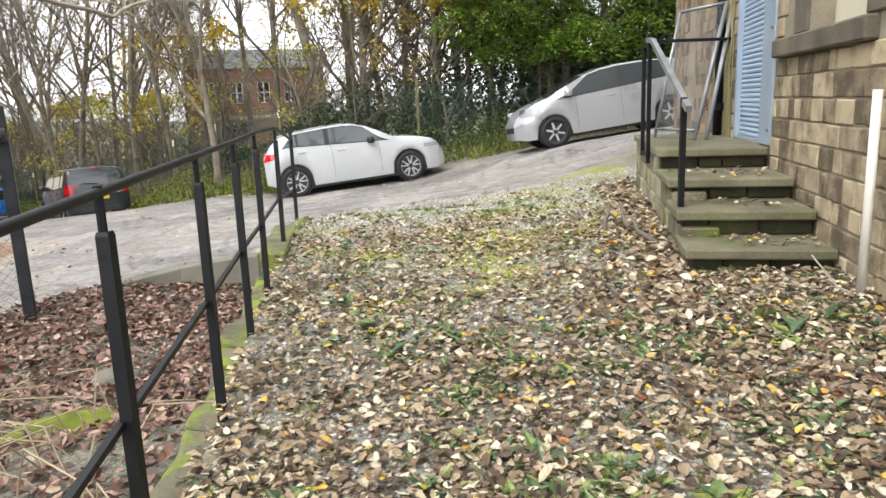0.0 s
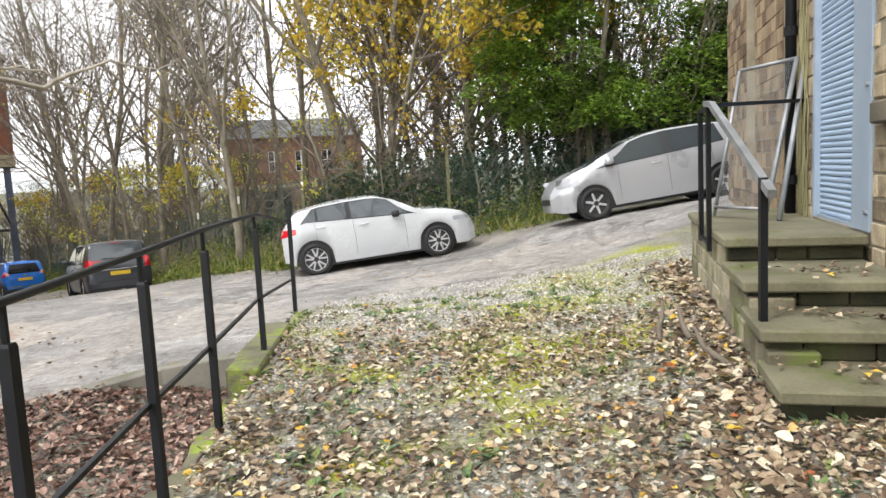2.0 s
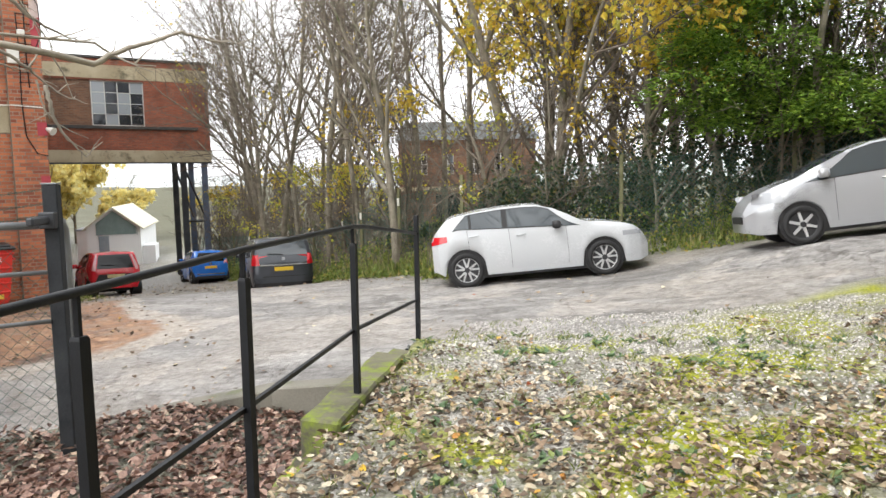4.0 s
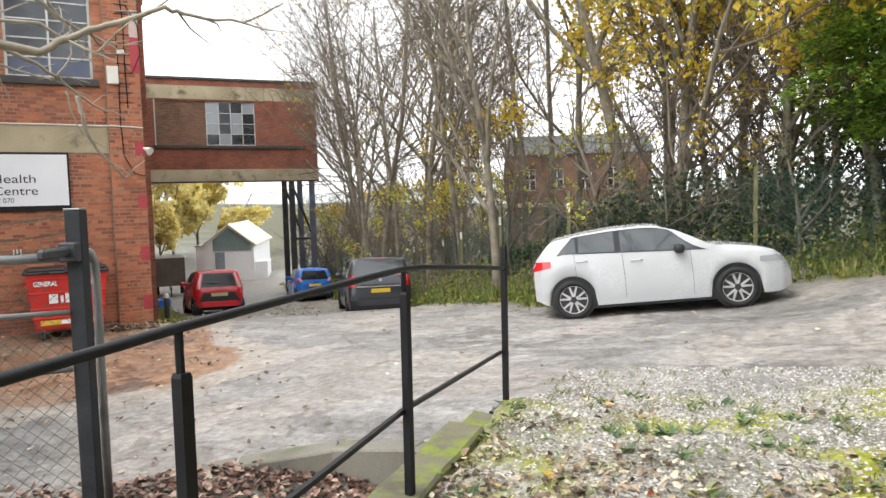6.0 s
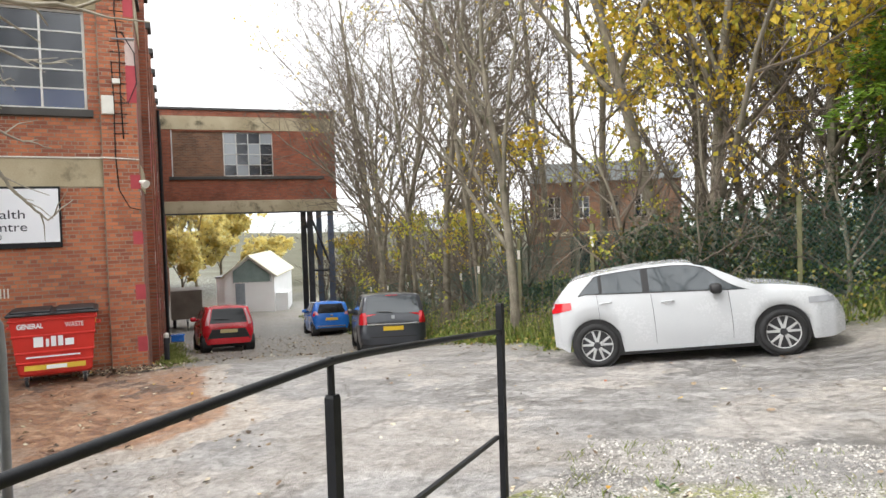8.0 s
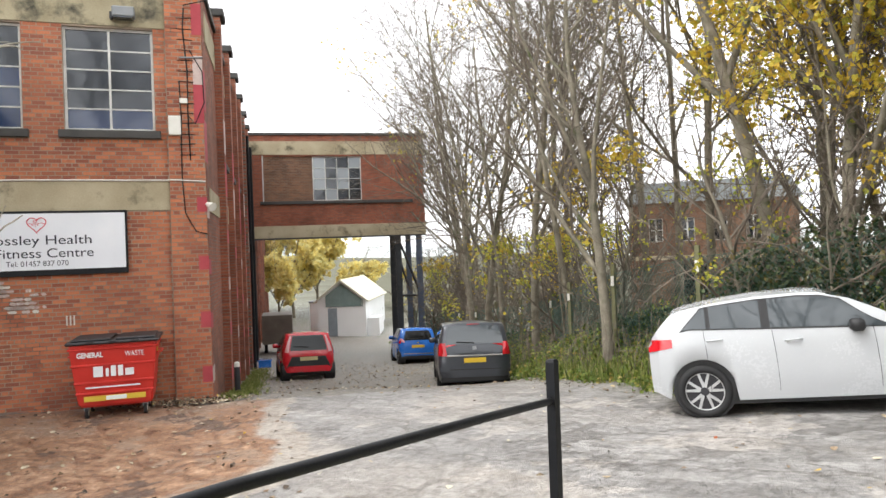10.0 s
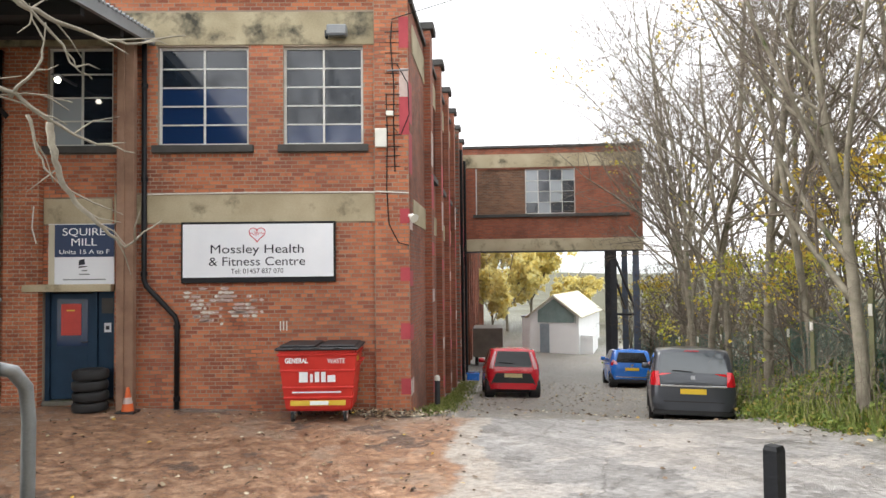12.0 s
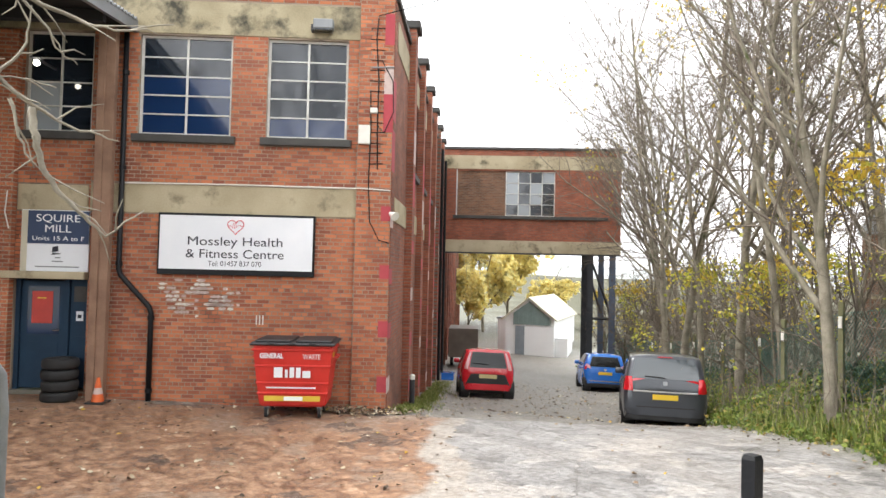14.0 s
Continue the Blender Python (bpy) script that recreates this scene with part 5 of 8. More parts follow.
PEOPLE_CARRIER = dict(L=4.40, W=1.77, wb=2.70, foh=0.87, r=0.31, spokes=7, style="dark", mirror=0.72, mirror_z=1.02, paint=CAR_GREY, wiper=1.09,
                      top=[(0, 0.82), (0.005, 0.93), (0.010, 1.02), (0.022, 1.20), (0.036, 1.38), (0.050, 1.51), (0.065, 1.545), (0.12, 1.57), (0.35, 1.585), (0.50, 1.57), (0.60, 1.49), (0.70, 1.28), (0.78, 1.09), (0.86, 1.0), (0.94, 0.91), (0.98, 0.75), (1, 0.55)],
                      belt=[(0, 0.78), (0.03, 0.98), (0.12, 1.02), (0.40, 0.98), (0.76, 0.95), (0.84, 0.90), (1, 0.5)],
                      half=[(0, 0.76), (0.003, 0.83), (0.008, 0.90), (0.02, 0.955), (0.05, 0.985), (0.10, 1.0), (0.80, 1), (0.90, 0.95), (0.96, 0.86), (1, 0.7)], tumble=[(0, 0.26), (0.1, 0.32), (0.7, 0.36), (0.78, 0.9), (1, 0.9)],
                      glass=dict(side=side_lights(0.085, 0.78, 0.18, 0.01, ((0.43, 0.014), (0.2, 0.014))), front=(0.60, 0.79), rear=(2, 3)),
                      handles=(0.27, 0.5), seams=(0.43, 0.68), head=(0.88, 0.96, 0.7, 0.85, 0.0), tail=(0.012, 0.05, 0.82, 1.06, 0.0),
                      rear_panels=(("rear_screen", [(-0.70, 1.07), (0.70, 1.07), (0.60, 1.49), (-0.60, 1.49)], CAR_GLASS, 0.008, False),
                                   ("tail_lamp", [(0.66, 0.80), (0.86, 0.80), (0.83, 1.10), (0.68, 1.10)], LAMP_RED, 0.014, True),
                                   ("chrome_strip", [(-0.66, 0.785), (0.66, 0.785), (0.66, 0.82), (-0.66, 0.82)], CHROME, 0.020, False),
                                   ("number_plate", [(-0.26, 0.635), (0.26, 0.635), (0.26, 0.745), (-0.26, 0.745)], PLATE_YELLOW, 0.014, False),
                                   ("bumper", [(-0.84, 0.30), (0.84, 0.30), (0.82, 0.55), (-0.82, 0.55)], CAR_GREY, 0.035, False),
                                   ("bumper_strip", [(-0.60, 0.47), (0.60, 0.47), (0.60, 0.49), (-0.60, 0.49)], CAR_TRIM, 0.040, False),
                                   ("tow_guard", [(-0.80, 0.21), (0.80, 0.21), (0.80, 0.29), (-0.80, 0.29)], CAR_TRIM, 0.012, False),
                                   ("badge", [(-0.045, 0.93), (0.045, 0.93), (0.045, 1.02), (-0.045, 1.02)], GREY_STEEL, 0.012, False),
                                   ("brake_lamp", [(-0.15, 1.52), (0.15, 1.52), (0.15, 1.535), (-0.15, 1.535)], LAMP_RED, 0.012, False)))


def alley_xy(u, s):
    v = ALLEY @ Vector((u, s, 0))
    return v.x, v.y


build_car("small_car", car_pose(*alley_xy(1.97, 9.0), 145.0), CITY_RED, "small red hatchback parked in the alley")
build_car("small_car", car_pose(*alley_xy(6.75, 15.6), 139.0), CITY_BLUE, "small bright blue hatchback parked in the alley")
build_car("people_carrier", car_pose(*alley_xy(6.12, 3.9), 131.0), PEOPLE_CARRIER, "dark grey people carrier parked on the gravel")


# ---- trees and undergrowth ----
BARK = surface("grey_green_bark", (0.11, 0.095, 0.068), (0.29, 0.26, 0.20), 0.92, 3.5, 40, 0.5, stain=((0.07, 0.085, 0.03), 2.5, 0.56))
TWIG = surface("brown_grey_twig", (0.085, 0.068, 0.052), (0.20, 0.165, 0.13), 0.92, 4, 50, 0.2)


def leaf_material(name, stops, rough=0.6, through=0.25):
    """Leaf colours picked per leaf, with some light let through."""
    m = bpy.data.materials.new(name)
    n, l, p = nodes_of(m)
    g = n.new("ShaderNodeNewGeometry")
    r = ramp_of(n, stops)
    l.new(g.outputs["Random Per Island"], r.inputs[0])
    tc, nz = n.new("ShaderNodeTexCoord"), n.new("ShaderNodeTexNoise")
    nz.inputs["Scale"].default_value, nz.inputs["Detail"].default_value = 60, 3
    l.new(tc.outputs["Object"], nz.inputs["Vector"])
    k = ramp_of(n, [(0.3, (0.7, 0.7, 0.7)), (0.7, (1.2, 1.2, 1.2))])
    l.new(nz.outputs["Fac"], k.inputs[0])
    mx = n.new("ShaderNodeMix")
    mx.data_type, mx.blend_type = "RGBA", "MULTIPLY"
    mx.inputs[0].default_value = 1
    l.new(r.outputs[0], mx.inputs[6])
    l.new(k.outputs[0], mx.inputs[7])
    l.new(mx.outputs[2], p.inputs["Base Color"])
    p.inputs["Roughness"].default_value = rough
    if through:
        tr, ms = n.new("ShaderNodeBsdfTranslucent"), n.new("ShaderNodeMixShader")
        l.new(mx.outputs[2], tr.inputs["Color"])
        ms.inputs[0].default_value = through
        l.new(p.outputs[0], ms.inputs[1])
        l.new(tr.outputs[0], ms.inputs[2])
        l.new(ms.outputs[0], n["Material Output"].inputs["Surface"])
    return m


LEAF_GREEN = leaf_material("evergreen_leaf", [(0.0, (0.055, 0.11, 0.018)), (0.4, (0.13, 0.235, 0.03)), (0.8, (0.23, 0.37, 0.045)), (1.0, (0.34, 0.45, 0.06))], 0.5, 0.45)
LEAF_IVY = leaf_material("dark_ivy_leaf", [(0.0, (0.016, 0.036, 0.018)), (0.45, (0.035, 0.070, 0.028)), (0.8, (0.07, 0.10, 0.03)), (1.0, (0.20, 0.15, 0.05))], 0.5)
LEAF_BANK = leaf_material("bank_grass_and_bramble_leaf", [(0.0, (0.07, 0.11, 0.025)), (0.4, (0.16, 0.23, 0.04)), (0.75, (0.28, 0.33, 0.06)), (0.9, (0.36, 0.30, 0.09)), (1.0, (0.45, 0.33, 0.07))], 0.55, 0.4)
LEAF_YELLOW = leaf_material("yellow_autumn_leaf", [(0.0, (0.50, 0.32, 0.035)), (0.5, (0.74, 0.54, 0.06)), (0.8, (0.60, 0.53, 0.08)), (1.0, (0.32, 0.34, 0.05))], 0.6, 0.5)
LEAF_SAPLING = leaf_material("yellow_green_sapling_leaf", [(0.0, (0.26, 0.30, 0.04)), (0.5, (0.50, 0.50, 0.06)), (0.8, (0.62, 0.46, 0.05)), (1.0, (0.36, 0.38, 0.06))], 0.6, 0.4)
LEAF_FALLEN = leaf_material("fallen_leaf", [(0.0, (0.04, 0.030, 0.020)), (0.2, (0.115, 0.076, 0.05)), (0.42, (0.23, 0.158, 0.10)), (0.6, (0.35, 0.262, 0.17)), (0.76, (0.46, 0.38, 0.26)), (0.90, (0.62, 0.55, 0.41)), (0.96, (0.70, 0.65, 0.51)), (0.975, (0.56, 0.34, 0.06)), (0.99, (0.64, 0.45, 0.06)), (1.0, (0.36, 0.08, 0.04))], 0.65, 0.1)
LEAF_SODDEN = leaf_material("sodden_brown_leaf", [(0.0, (0.04, 0.02, 0.016)), (0.5, (0.19, 0.10, 0.072)), (0.85, (0.36, 0.23, 0.18)), (1.0, (0.52, 0.40, 0.30))], 0.5, 0.05)
LEAF_WEED = leaf_material("green_weed_leaf", [(0.0, (0.05, 0.095, 0.045)), (0.4, (0.10, 0.17, 0.075)), (0.75, (0.17, 0.24, 0.08)), (1.0, (0.30, 0.34, 0.08))], 0.5)
GRASS = leaf_material("rough_grass_blade", [(0.0, (0.10, 0.14, 0.025)), (0.6, (0.23, 0.28, 0.06)), (1.0, (0.44, 0.40, 0.18))], 0.7, 0.3)
CHIP = leaf_material("stone_chip", [(0.0, (0.16, 0.15, 0.135)), (0.5, (0.34, 0.32, 0.295)), (1.0, (0.60, 0.58, 0.54))], 0.85, 0)


class Soup:
    """Collects many small pieces for one mesh."""

    def __init__(self):
        self.v, self.f = [], []

    def tube(self, pts, radii, sides):
        base, side = len(self.v), None
        for i, p in enumerate(pts):
            d = pts[min(i + 1, len(pts) - 1)] - pts[max(i - 1, 0)]
            d = d.normalized() if d.length > 1e-6 else Vector((0, 0, 1))
            if side is None:
                side = d.cross(Vector((0, 0, 1)) if abs(d.z) < 0.9 else Vector((1, 0, 0)))
            side = (side - d * side.dot(d)).normalized()
            up = d.cross(side)
            for k in range(sides):
                a = 2 * math.pi * k / sides
                self.v.append(p + radii[i] * (math.cos(a) * side + math.sin(a) * up))
        for i in range(len(pts) - 1):
            for k in range(sides):
                a, b = base + i * sides + k, base + i * sides + (k + 1) % sides
                self.f.append((a, b, b + sides, a + sides))

    def leaf(self, p, ax, side, length, width, curl=0.15):
        """A pointed leaf of four triangles, folded a little along its rib."""
        up = ax.cross(side)
        b = len(self.v)
        self.v += [p, p + ax * length * 0.45 + side * width * 0.5 + up * curl * length, p + ax * length * (1.0) - up * curl * 0.4 * length, p + ax * length * 0.45 - side * width * 0.5 + up * curl * length, p + ax * length * 0.5]
        self.f += [(b, b + 1, b + 4), (b + 1, b + 2, b + 4), (b + 2, b + 3, b + 4), (b + 3, b, b + 4)]

    def oval(self, p, ax, side, length, width, curl, lobe):
        """A rounded leaf with an uneven rim, cupped a little."""
        up = ax.cross(side)
        b = len(self.v)
        self.v.append(p + ax * length * 0.5)
        rim = ((0.0, 0.0), (0.16, 0.36), (0.45, 0.5 + 0.06 * lobe), (0.78, 0.36 - 0.05 * lobe), (1.0, 0.03), (0.74, -0.38 - 0.05 * lobe), (0.42, -0.5 + 0.05 * lobe), (0.14, -0.33))
        for f, w in rim:
            self.v.append(p + ax * length * f + side * width * w + up * length * curl * (4 * w * w + 0.5 * abs(f - 0.5)))
        self.f += [(b, b + 1 + k, b + 1 + (k + 1) % 8) for k in range(8)]

    def mesh(self, name, material, smooth=False):
        me = bpy.data.meshes.new(name)
        me.from_pydata([tuple(v) for v in self.v], [], self.f)
        me.materials.append(material)
        if smooth:
            for p in me.polygons:
                p.use_smooth = True
        return me


def rand_dir(r):
    while True:
        v = Vector((r.uniform(-1, 1), r.uniform(-1, 1), r.uniform(-1, 1)))
        if 0.05 < v.length < 1:
            return v.normalized()


def grow(r, p, d, length, radius, level, top, trunk, crown, ends, plan):
    n = 6 if level == 0 else (4 if level == 1 else 3)
    pts, rad = [p.copy()], [radius]
    q, dd = p.copy(), d.copy()
    for i in range(n):
        dd = (dd + rand_dir(r) * plan["wild"][level] + Vector((0, 0, plan["rise"][level]))).normalized()
        q = q + dd * (length / n)
        pts.append(q.copy())
        rad.append(radius * (1 - (0.72 if level < top else 0.8) * (i + 1) / n))
    (trunk if level < plan.get("stem", 2) else crown).tube(pts, rad, (9, 6, 4, 3, 3)[level])
    if level == top:
        ends.append((pts[-1], dd))
        ends.append((pts[1], dd))
        return
    kids = plan["kids"][level]
    for i in range(kids):
        f = plan["first"][level] + (1 - plan["first"][level]) * (i + r.uniform(0.1, 0.9)) / kids
        k = min(int(f * n), n - 1)
        a = pts[k].lerp(pts[k + 1], f * n - k)
        seg = (pts[k + 1] - pts[k]).normalized()
        out = rand_dir(r)
        out = (out - seg * out.dot(seg)).normalized()
        ang = radians(r.uniform(*plan["angle"][level]))
        nd = (seg * math.cos(ang) + out * math.sin(ang)).normalized()
        grow(r, a, nd, length * plan["len"][level] * r.uniform(0.7, 1.15) * (1.15 - 0.5 * f), max(0.0055, rad[k] * plan["thin"][level]), level + 1, top, trunk, crown, ends, plan)


PLAN_TALL = dict(wild=(0.11, 0.16, 0.25, 0.3, 0.3), rise=(0.03, 0.06, 0.05, 0.03, 0), kids=(12, 8, 6, 4), first=(0.22, 0.2, 0.15, 0.2), angle=((28, 62), (28, 60), (30, 65), (30, 65)), len=(0.46, 0.50, 0.52, 0.55), thin=(0.48, 0.5, 0.55, 0.6))
PLAN_FORK = dict(wild=(0.10, 0.15, 0.25, 0.3, 0.3), rise=(0.02, 0.12, 0.06, 0.03, 0), kids=(9, 8, 6, 4), first=(0.30, 0.2, 0.15, 0.2), angle=((22, 52), (25, 60), (30, 65), (30, 60)), len=(0.62, 0.46, 0.48, 0.5), thin=(0.6, 0.5, 0.55, 0.6))
PLAN_BUSH = dict(wild=(0.15, 0.22, 0.3, 0.3, 0.3), rise=(0.0, 0.06, 0.02, 0, 0), kids=(9, 6, 4, 3), first=(0.1, 0.15, 0.1, 0.2), angle=((20, 60), (25, 65), (30, 70), (30, 60)), len=(0.75, 0.55, 0.5, 0.5), thin=(0.65, 0.55, 0.6, 0.6))


def make_tree(name, seed, height, radius, plan, top, label, lean=(0, 0), leaves=0, leaf_mat=None, leaf_size=0.10, group="bare trees of the wood", category="tree", low=0.0, high=1.0, clumps=None):
    r = random.Random(seed)
    root = tagged(new(name), label, category, group)
    trunk, crown, ends = Soup(), Soup(), []
    grow(r, Vector((0, 0, -0.3)), Vector((lean[0], lean[1], 1)).normalized(), height, radius, 0, top, trunk, crown, ends, plan)
    t = new("trunk", trunk.mesh("trunk", BARK, True))
    t.parent = root
    c = new("crown", crown.mesh("crown", TWIG))
    c.parent = root
    tagged(c, "bare brown-grey branches")
    if leaves:
        lf = Soup()
        pool = [e for e in ends if low * height <= e[0].z <= high * height]
        if clumps:
            seeds = [r.choice(pool)[0] for _ in range(clumps)]
            pool = [e for e in pool if min((e[0] - s).length for s in seeds) < 0.11 * height]
        for i in range(leaves):
            p, d = r.choice(pool)
            p = p + rand_dir(r) * 0.28 * r.random()
            ax = (rand_dir(r) + Vector((0, 0, -0.5))).normalized()
            sd = ax.cross(rand_dir(r)).normalized()
            s = leaf_size * r.uniform(0.6, 1.3)
            lf.leaf(p, ax, sd, s, s * 0.85)
        o = new("foliage", lf.mesh("foliage", leaf_mat))
        o.parent = root
        tagged(o, "thin autumn leaves")
    return root


def put(root, x, y, yaw, scale=1.0, dz=0.0, first=False):
    m = pose(x, y, ground_z(x, y) + dz, 0, 0, yaw)
    if first:
        root.matrix_basis = m @ Matrix.Scale(scale, 4)
        return root
    o = copy_thing(root, m)
    o.matrix_basis = m @ Matrix.Scale(scale, 4)
    return o


L_BARE = "tall bare grey-barked tree at the wood's edge"
T1 = make_tree("tree", 11, 13.0, 0.12, PLAN_TALL, 4, L_BARE)
T2 = make_tree("tree", 12, 12.0, 0.11, PLAN_FORK, 4, L_BARE)
T3 = make_tree("tree", 13, 14.0, 0.12, PLAN_TALL, 4, L_BARE, leaves=500, leaf_mat=LEAF_YELLOW, leaf_size=0.11, clumps=5)
T4 = make_tree("tree", 29, 12.5, 0.15, PLAN_FORK, 4, "leaning bare tree with a pale grey trunk", lean=(-0.16, 0.0), leaves=260, leaf_mat=LEAF_YELLOW, leaf_size=0.15, low=0.0, high=0.85, clumps=3)
T5 = make_tree("tree", 31, 10.0, 0.13, dict(PLAN_FORK, first=(0.14, 0.2, 0.15, 0.2), kids=(13, 8, 6, 4)), 4, "tree with thinning yellow autumn leaves", leaves=5200, leaf_mat=LEAF_YELLOW, leaf_size=0.14, low=0.12, high=0.80, clumps=70, group="autumn trees")
T6 = make_tree("tree", 44, 7.8, 0.115, dict(PLAN_FORK, first=(0.24, 0.2, 0.15, 0.2), kids=(11, 8, 6, 4)), 4, "slim grey tree forking low beside the fence")
put(T6, -6.45, 19.1, 0, 1.0, first=True)
put(T1, -7.9, 24.6, 0, 0.95, first=True)
put(T2, -15.6, 27.2, 40, 1.0, first=True)
put(T3, -13.9, 25.6, 200, 1.0, first=True)
put(T4, -3.5, 20.3, 15, 1.0, first=True)
put(T5, -2.5, 20.0, 80, 1.0, first=True)
PLACES = [(T1, -12.4, 27.8, 140, 1.05), (T2, -14.6, 29.8, 220, 1.0), (T5, -2.9, 21.8, 140, 0.8), (T5, -0.7, 20.6, 330, 0.85), (T2, -2.4, 24.0, 60, 1.05), (T1, -0.6, 24.6, 130, 1.05), (T2, 1.0, 23.6, 250, 1.0), (T2, 2.6, 26.4, 190, 1.1), (T2, 5.5, -4.5, 0, 1.35), (T1, 8.5, -6.0, 160, 1.4), (T1, 7.0, -9.0, 20, 1.3), (T2, 11.0, -9.0, 90, 1.5), (T3, 3.0, -10.0, 10, 1.0), (T1, 15.0, -6.0, 200, 1.1), (T2, 18.0, -1.0, 300, 1.1), (T2, -8.9, 22.3, 120, 0.9), (T1, -10.8, 23.6, 210, 1.05), (T3, -17.6, 30.0, 30, 1.05), (T1, -19.8, 32.5, 70, 1.1), (T3, -7.6, 26.0, 310, 1.0), (T2, -3.4, 23.2, 170, 1.0), (T1, -1.5, 22.0, 290, 1.0),
          (T5, 0.2, 22.4, 200, 1.05), (T3, -5.6, 22.8, 130, 0.9), (T1, 2.6, 23.5, 20, 1.0), (T1, -14.8, 33.0, 140, 1.1), (T2, -22.0, 36.0, 190, 1.1), (T1, 0.5, 28.0, 330, 1.1),
          (T2, 4.8, 26.0, 100, 1.0), (T3, -18.5, 38.5, 280, 1.15), (T1, -25.5, 41.5, 50, 1.1), (T2, -2.0, 36.5, 230, 1.2), (T3, 6.5, 31.0, 300, 1.1), (T2, -27.0, 46.5, 20, 1.1), (T1, -17.0, 46.0, 90, 1.2), (T2, -16.9, 28.4, 300, 0.85), (T1, -12.6, 24.7, 15, 0.8), (T2, -20.6, 33.6, 110, 0.8)]
for t, x, y, yaw, sc in PLACES:
    put(t, x, y, yaw, sc)
B1 = make_tree("shrub", 51, 2.6, 0.035, dict(PLAN_BUSH, stem=1), 3, "leafless tangled shrub behind the fence", group="shrubs of the wood", category="shrub")
B2 = make_tree("shrub", 52, 3.4, 0.04, dict(PLAN_BUSH, stem=1), 3, "shrub with a few yellow-green leaves", leaves=260, leaf_mat=LEAF_YELLOW, leaf_size=0.09, group="shrubs of the wood", category="shrub", clumps=5)
rb = random.Random(77)
put(B1, *alley_xy(9.6, 2), 0, first=True)
put(B2, *alley_xy(9.2, 5.5), 0, first=True)
for i in range(105):
    s = rb.uniform(-12, 27)
    wdist = rb.choice((1.5, 2.2, 3, 4, 6, 9, 13)) * rb.uniform(0.8, 1.25)
    u = bank_edge(s) + wdist
    if wdist > 4.5 and -18 < alley_xy(u, s)[0] < -3:
        continue
    put(rb.choice((B1, B1, B2)), *alley_xy(u, s), rb.uniform(0, 360), rb.uniform(0.8, 1.7))
for x, y, sc in ((-5.6, 24.2, 1.0), (-7.4, 24.6, 0.9), (-8.8, 26.5, 1.1), (-10.5, 27.5, 1.0), (-6.6, 28.0, 1.2), (-4.6, 26.0, 1.1), (-9.5, 32.0, 1.3), (-7.5, 33.0, 1.2)):
    put(B1, x, y, rb.uniform(0, 360), sc)
for x, y, sc in ((-2.6, 21.2, 1.9), (-1.2, 21.8, 2.2), (0.1, 21.4, 1.8), (1.4, 22.6, 2.3), (2.8, 22.2, 2.0), (-0.6, 23.4, 2.4), (4.2, 22.8, 2.0), (-4.0, 22.4, 1.5)):
    put(B1, x, y, rb.uniform(0, 360), sc)
# yellow-green sapling by the grey car
Y1 = make_tree("sapling", 61, 4.6, 0.05, dict(PLAN_BUSH, stem=1), 3, "sapling with yellow-green autumn leaves", leaves=620, leaf_mat=LEAF_SAPLING, leaf_size=0.11, low=0.25, group="saplings", category="tree", clumps=20)
put(Y1, *alley_xy(8.3, 2.4), 40, 0.72, first=True)
put(Y1, *alley_xy(8.6, 0.2), 150, 0.6)
put(Y1, *alley_xy(8.9, 6.0), 250, 0.8)
put(Y1, *alley_xy(9.0, 9.0), 200, 0.9)
put(Y1, *alley_xy(8.7, 17.5), 100, 0.8)
put(Y1, *alley_xy(9.4, -3.2), 300, 0.7)

# broad evergreen above the silver car
ev = tagged(new("evergreen_tree"), "dense broad-leaved evergreen tree overhanging the road", "tree")
ev.matrix_basis = pose(2.6, 19.9, ground_z(2.6, 19.9))
re_ = random.Random(5)
tr, lf = Soup(), Soup()
for k in range(7):
    a = Vector((re_.uniform(-1.6, 1.6), re_.uniform(-0.6, 0.8), -0.3))
    tr.tube([a, a * 1.1 + Vector((0.1, 0, 1.5)), a * 1.6 + Vector((0.3 * re_.uniform(-1, 1), 0, 3.6)), a * 2 + Vector((0, 0, 6.0))], [0.11, 0.10, 0.08, 0.03], 7)
t = new("trunk", tr.mesh("trunk", BARK, True))
t.parent = ev
pads = []
while len(pads) < 380:
    x, y = re_.uniform(-2.3, 7.0), re_.uniform(-2.4, 2.2)
    hi = min(9.0, 5.6 + 1.9 * (x + 2.3)) + 0.8 * noise.noise(Vector((x * 0.9, y * 0.9, 4)))
    lo = 2.0 + 0.5 * noise.noise(Vector((x * 0.6, y * 0.6, 1))) + 0.12 * y
    z = lo + (hi - lo) * re_.random()
    pads.append((Vector((x, y, z)), re_.uniform(0.45, 1.0), re_.uniform(-0.25, 0.25)))
for c, size, tip in pads:
    lean_ = Vector((0.16 * c.x, -0.5, 0)).normalized()
    for k in range(int(360 * size)):
        a, rr = re_.uniform(0, 2 * math.pi), math.sqrt(re_.random()) * size
        dx, dy = rr * math.cos(a), rr * math.sin(a)
        dome = 0.42 * size * (1 - (rr / size) ** 2)
        p = c + Vector((dx, dy * 0.8, dome - 0.30 * rr * rr / size + tip * dx + re_.gauss(0, 0.06)))
        ax = (Vector((math.cos(a), math.sin(a), -0.25)) + lean_ * 0.6 + rand_dir(re_) * 0.55).normalized()
        sd = ax.cross(Vector((0, 0, 1)) + rand_dir(re_) * 0.45).normalized()
        s = re_.uniform(0.09, 0.16)
        lf.leaf(p, ax, sd, s, s * 0.6)
o = new("foliage", lf.mesh("foliage", LEAF_GREEN))
o.parent = ev


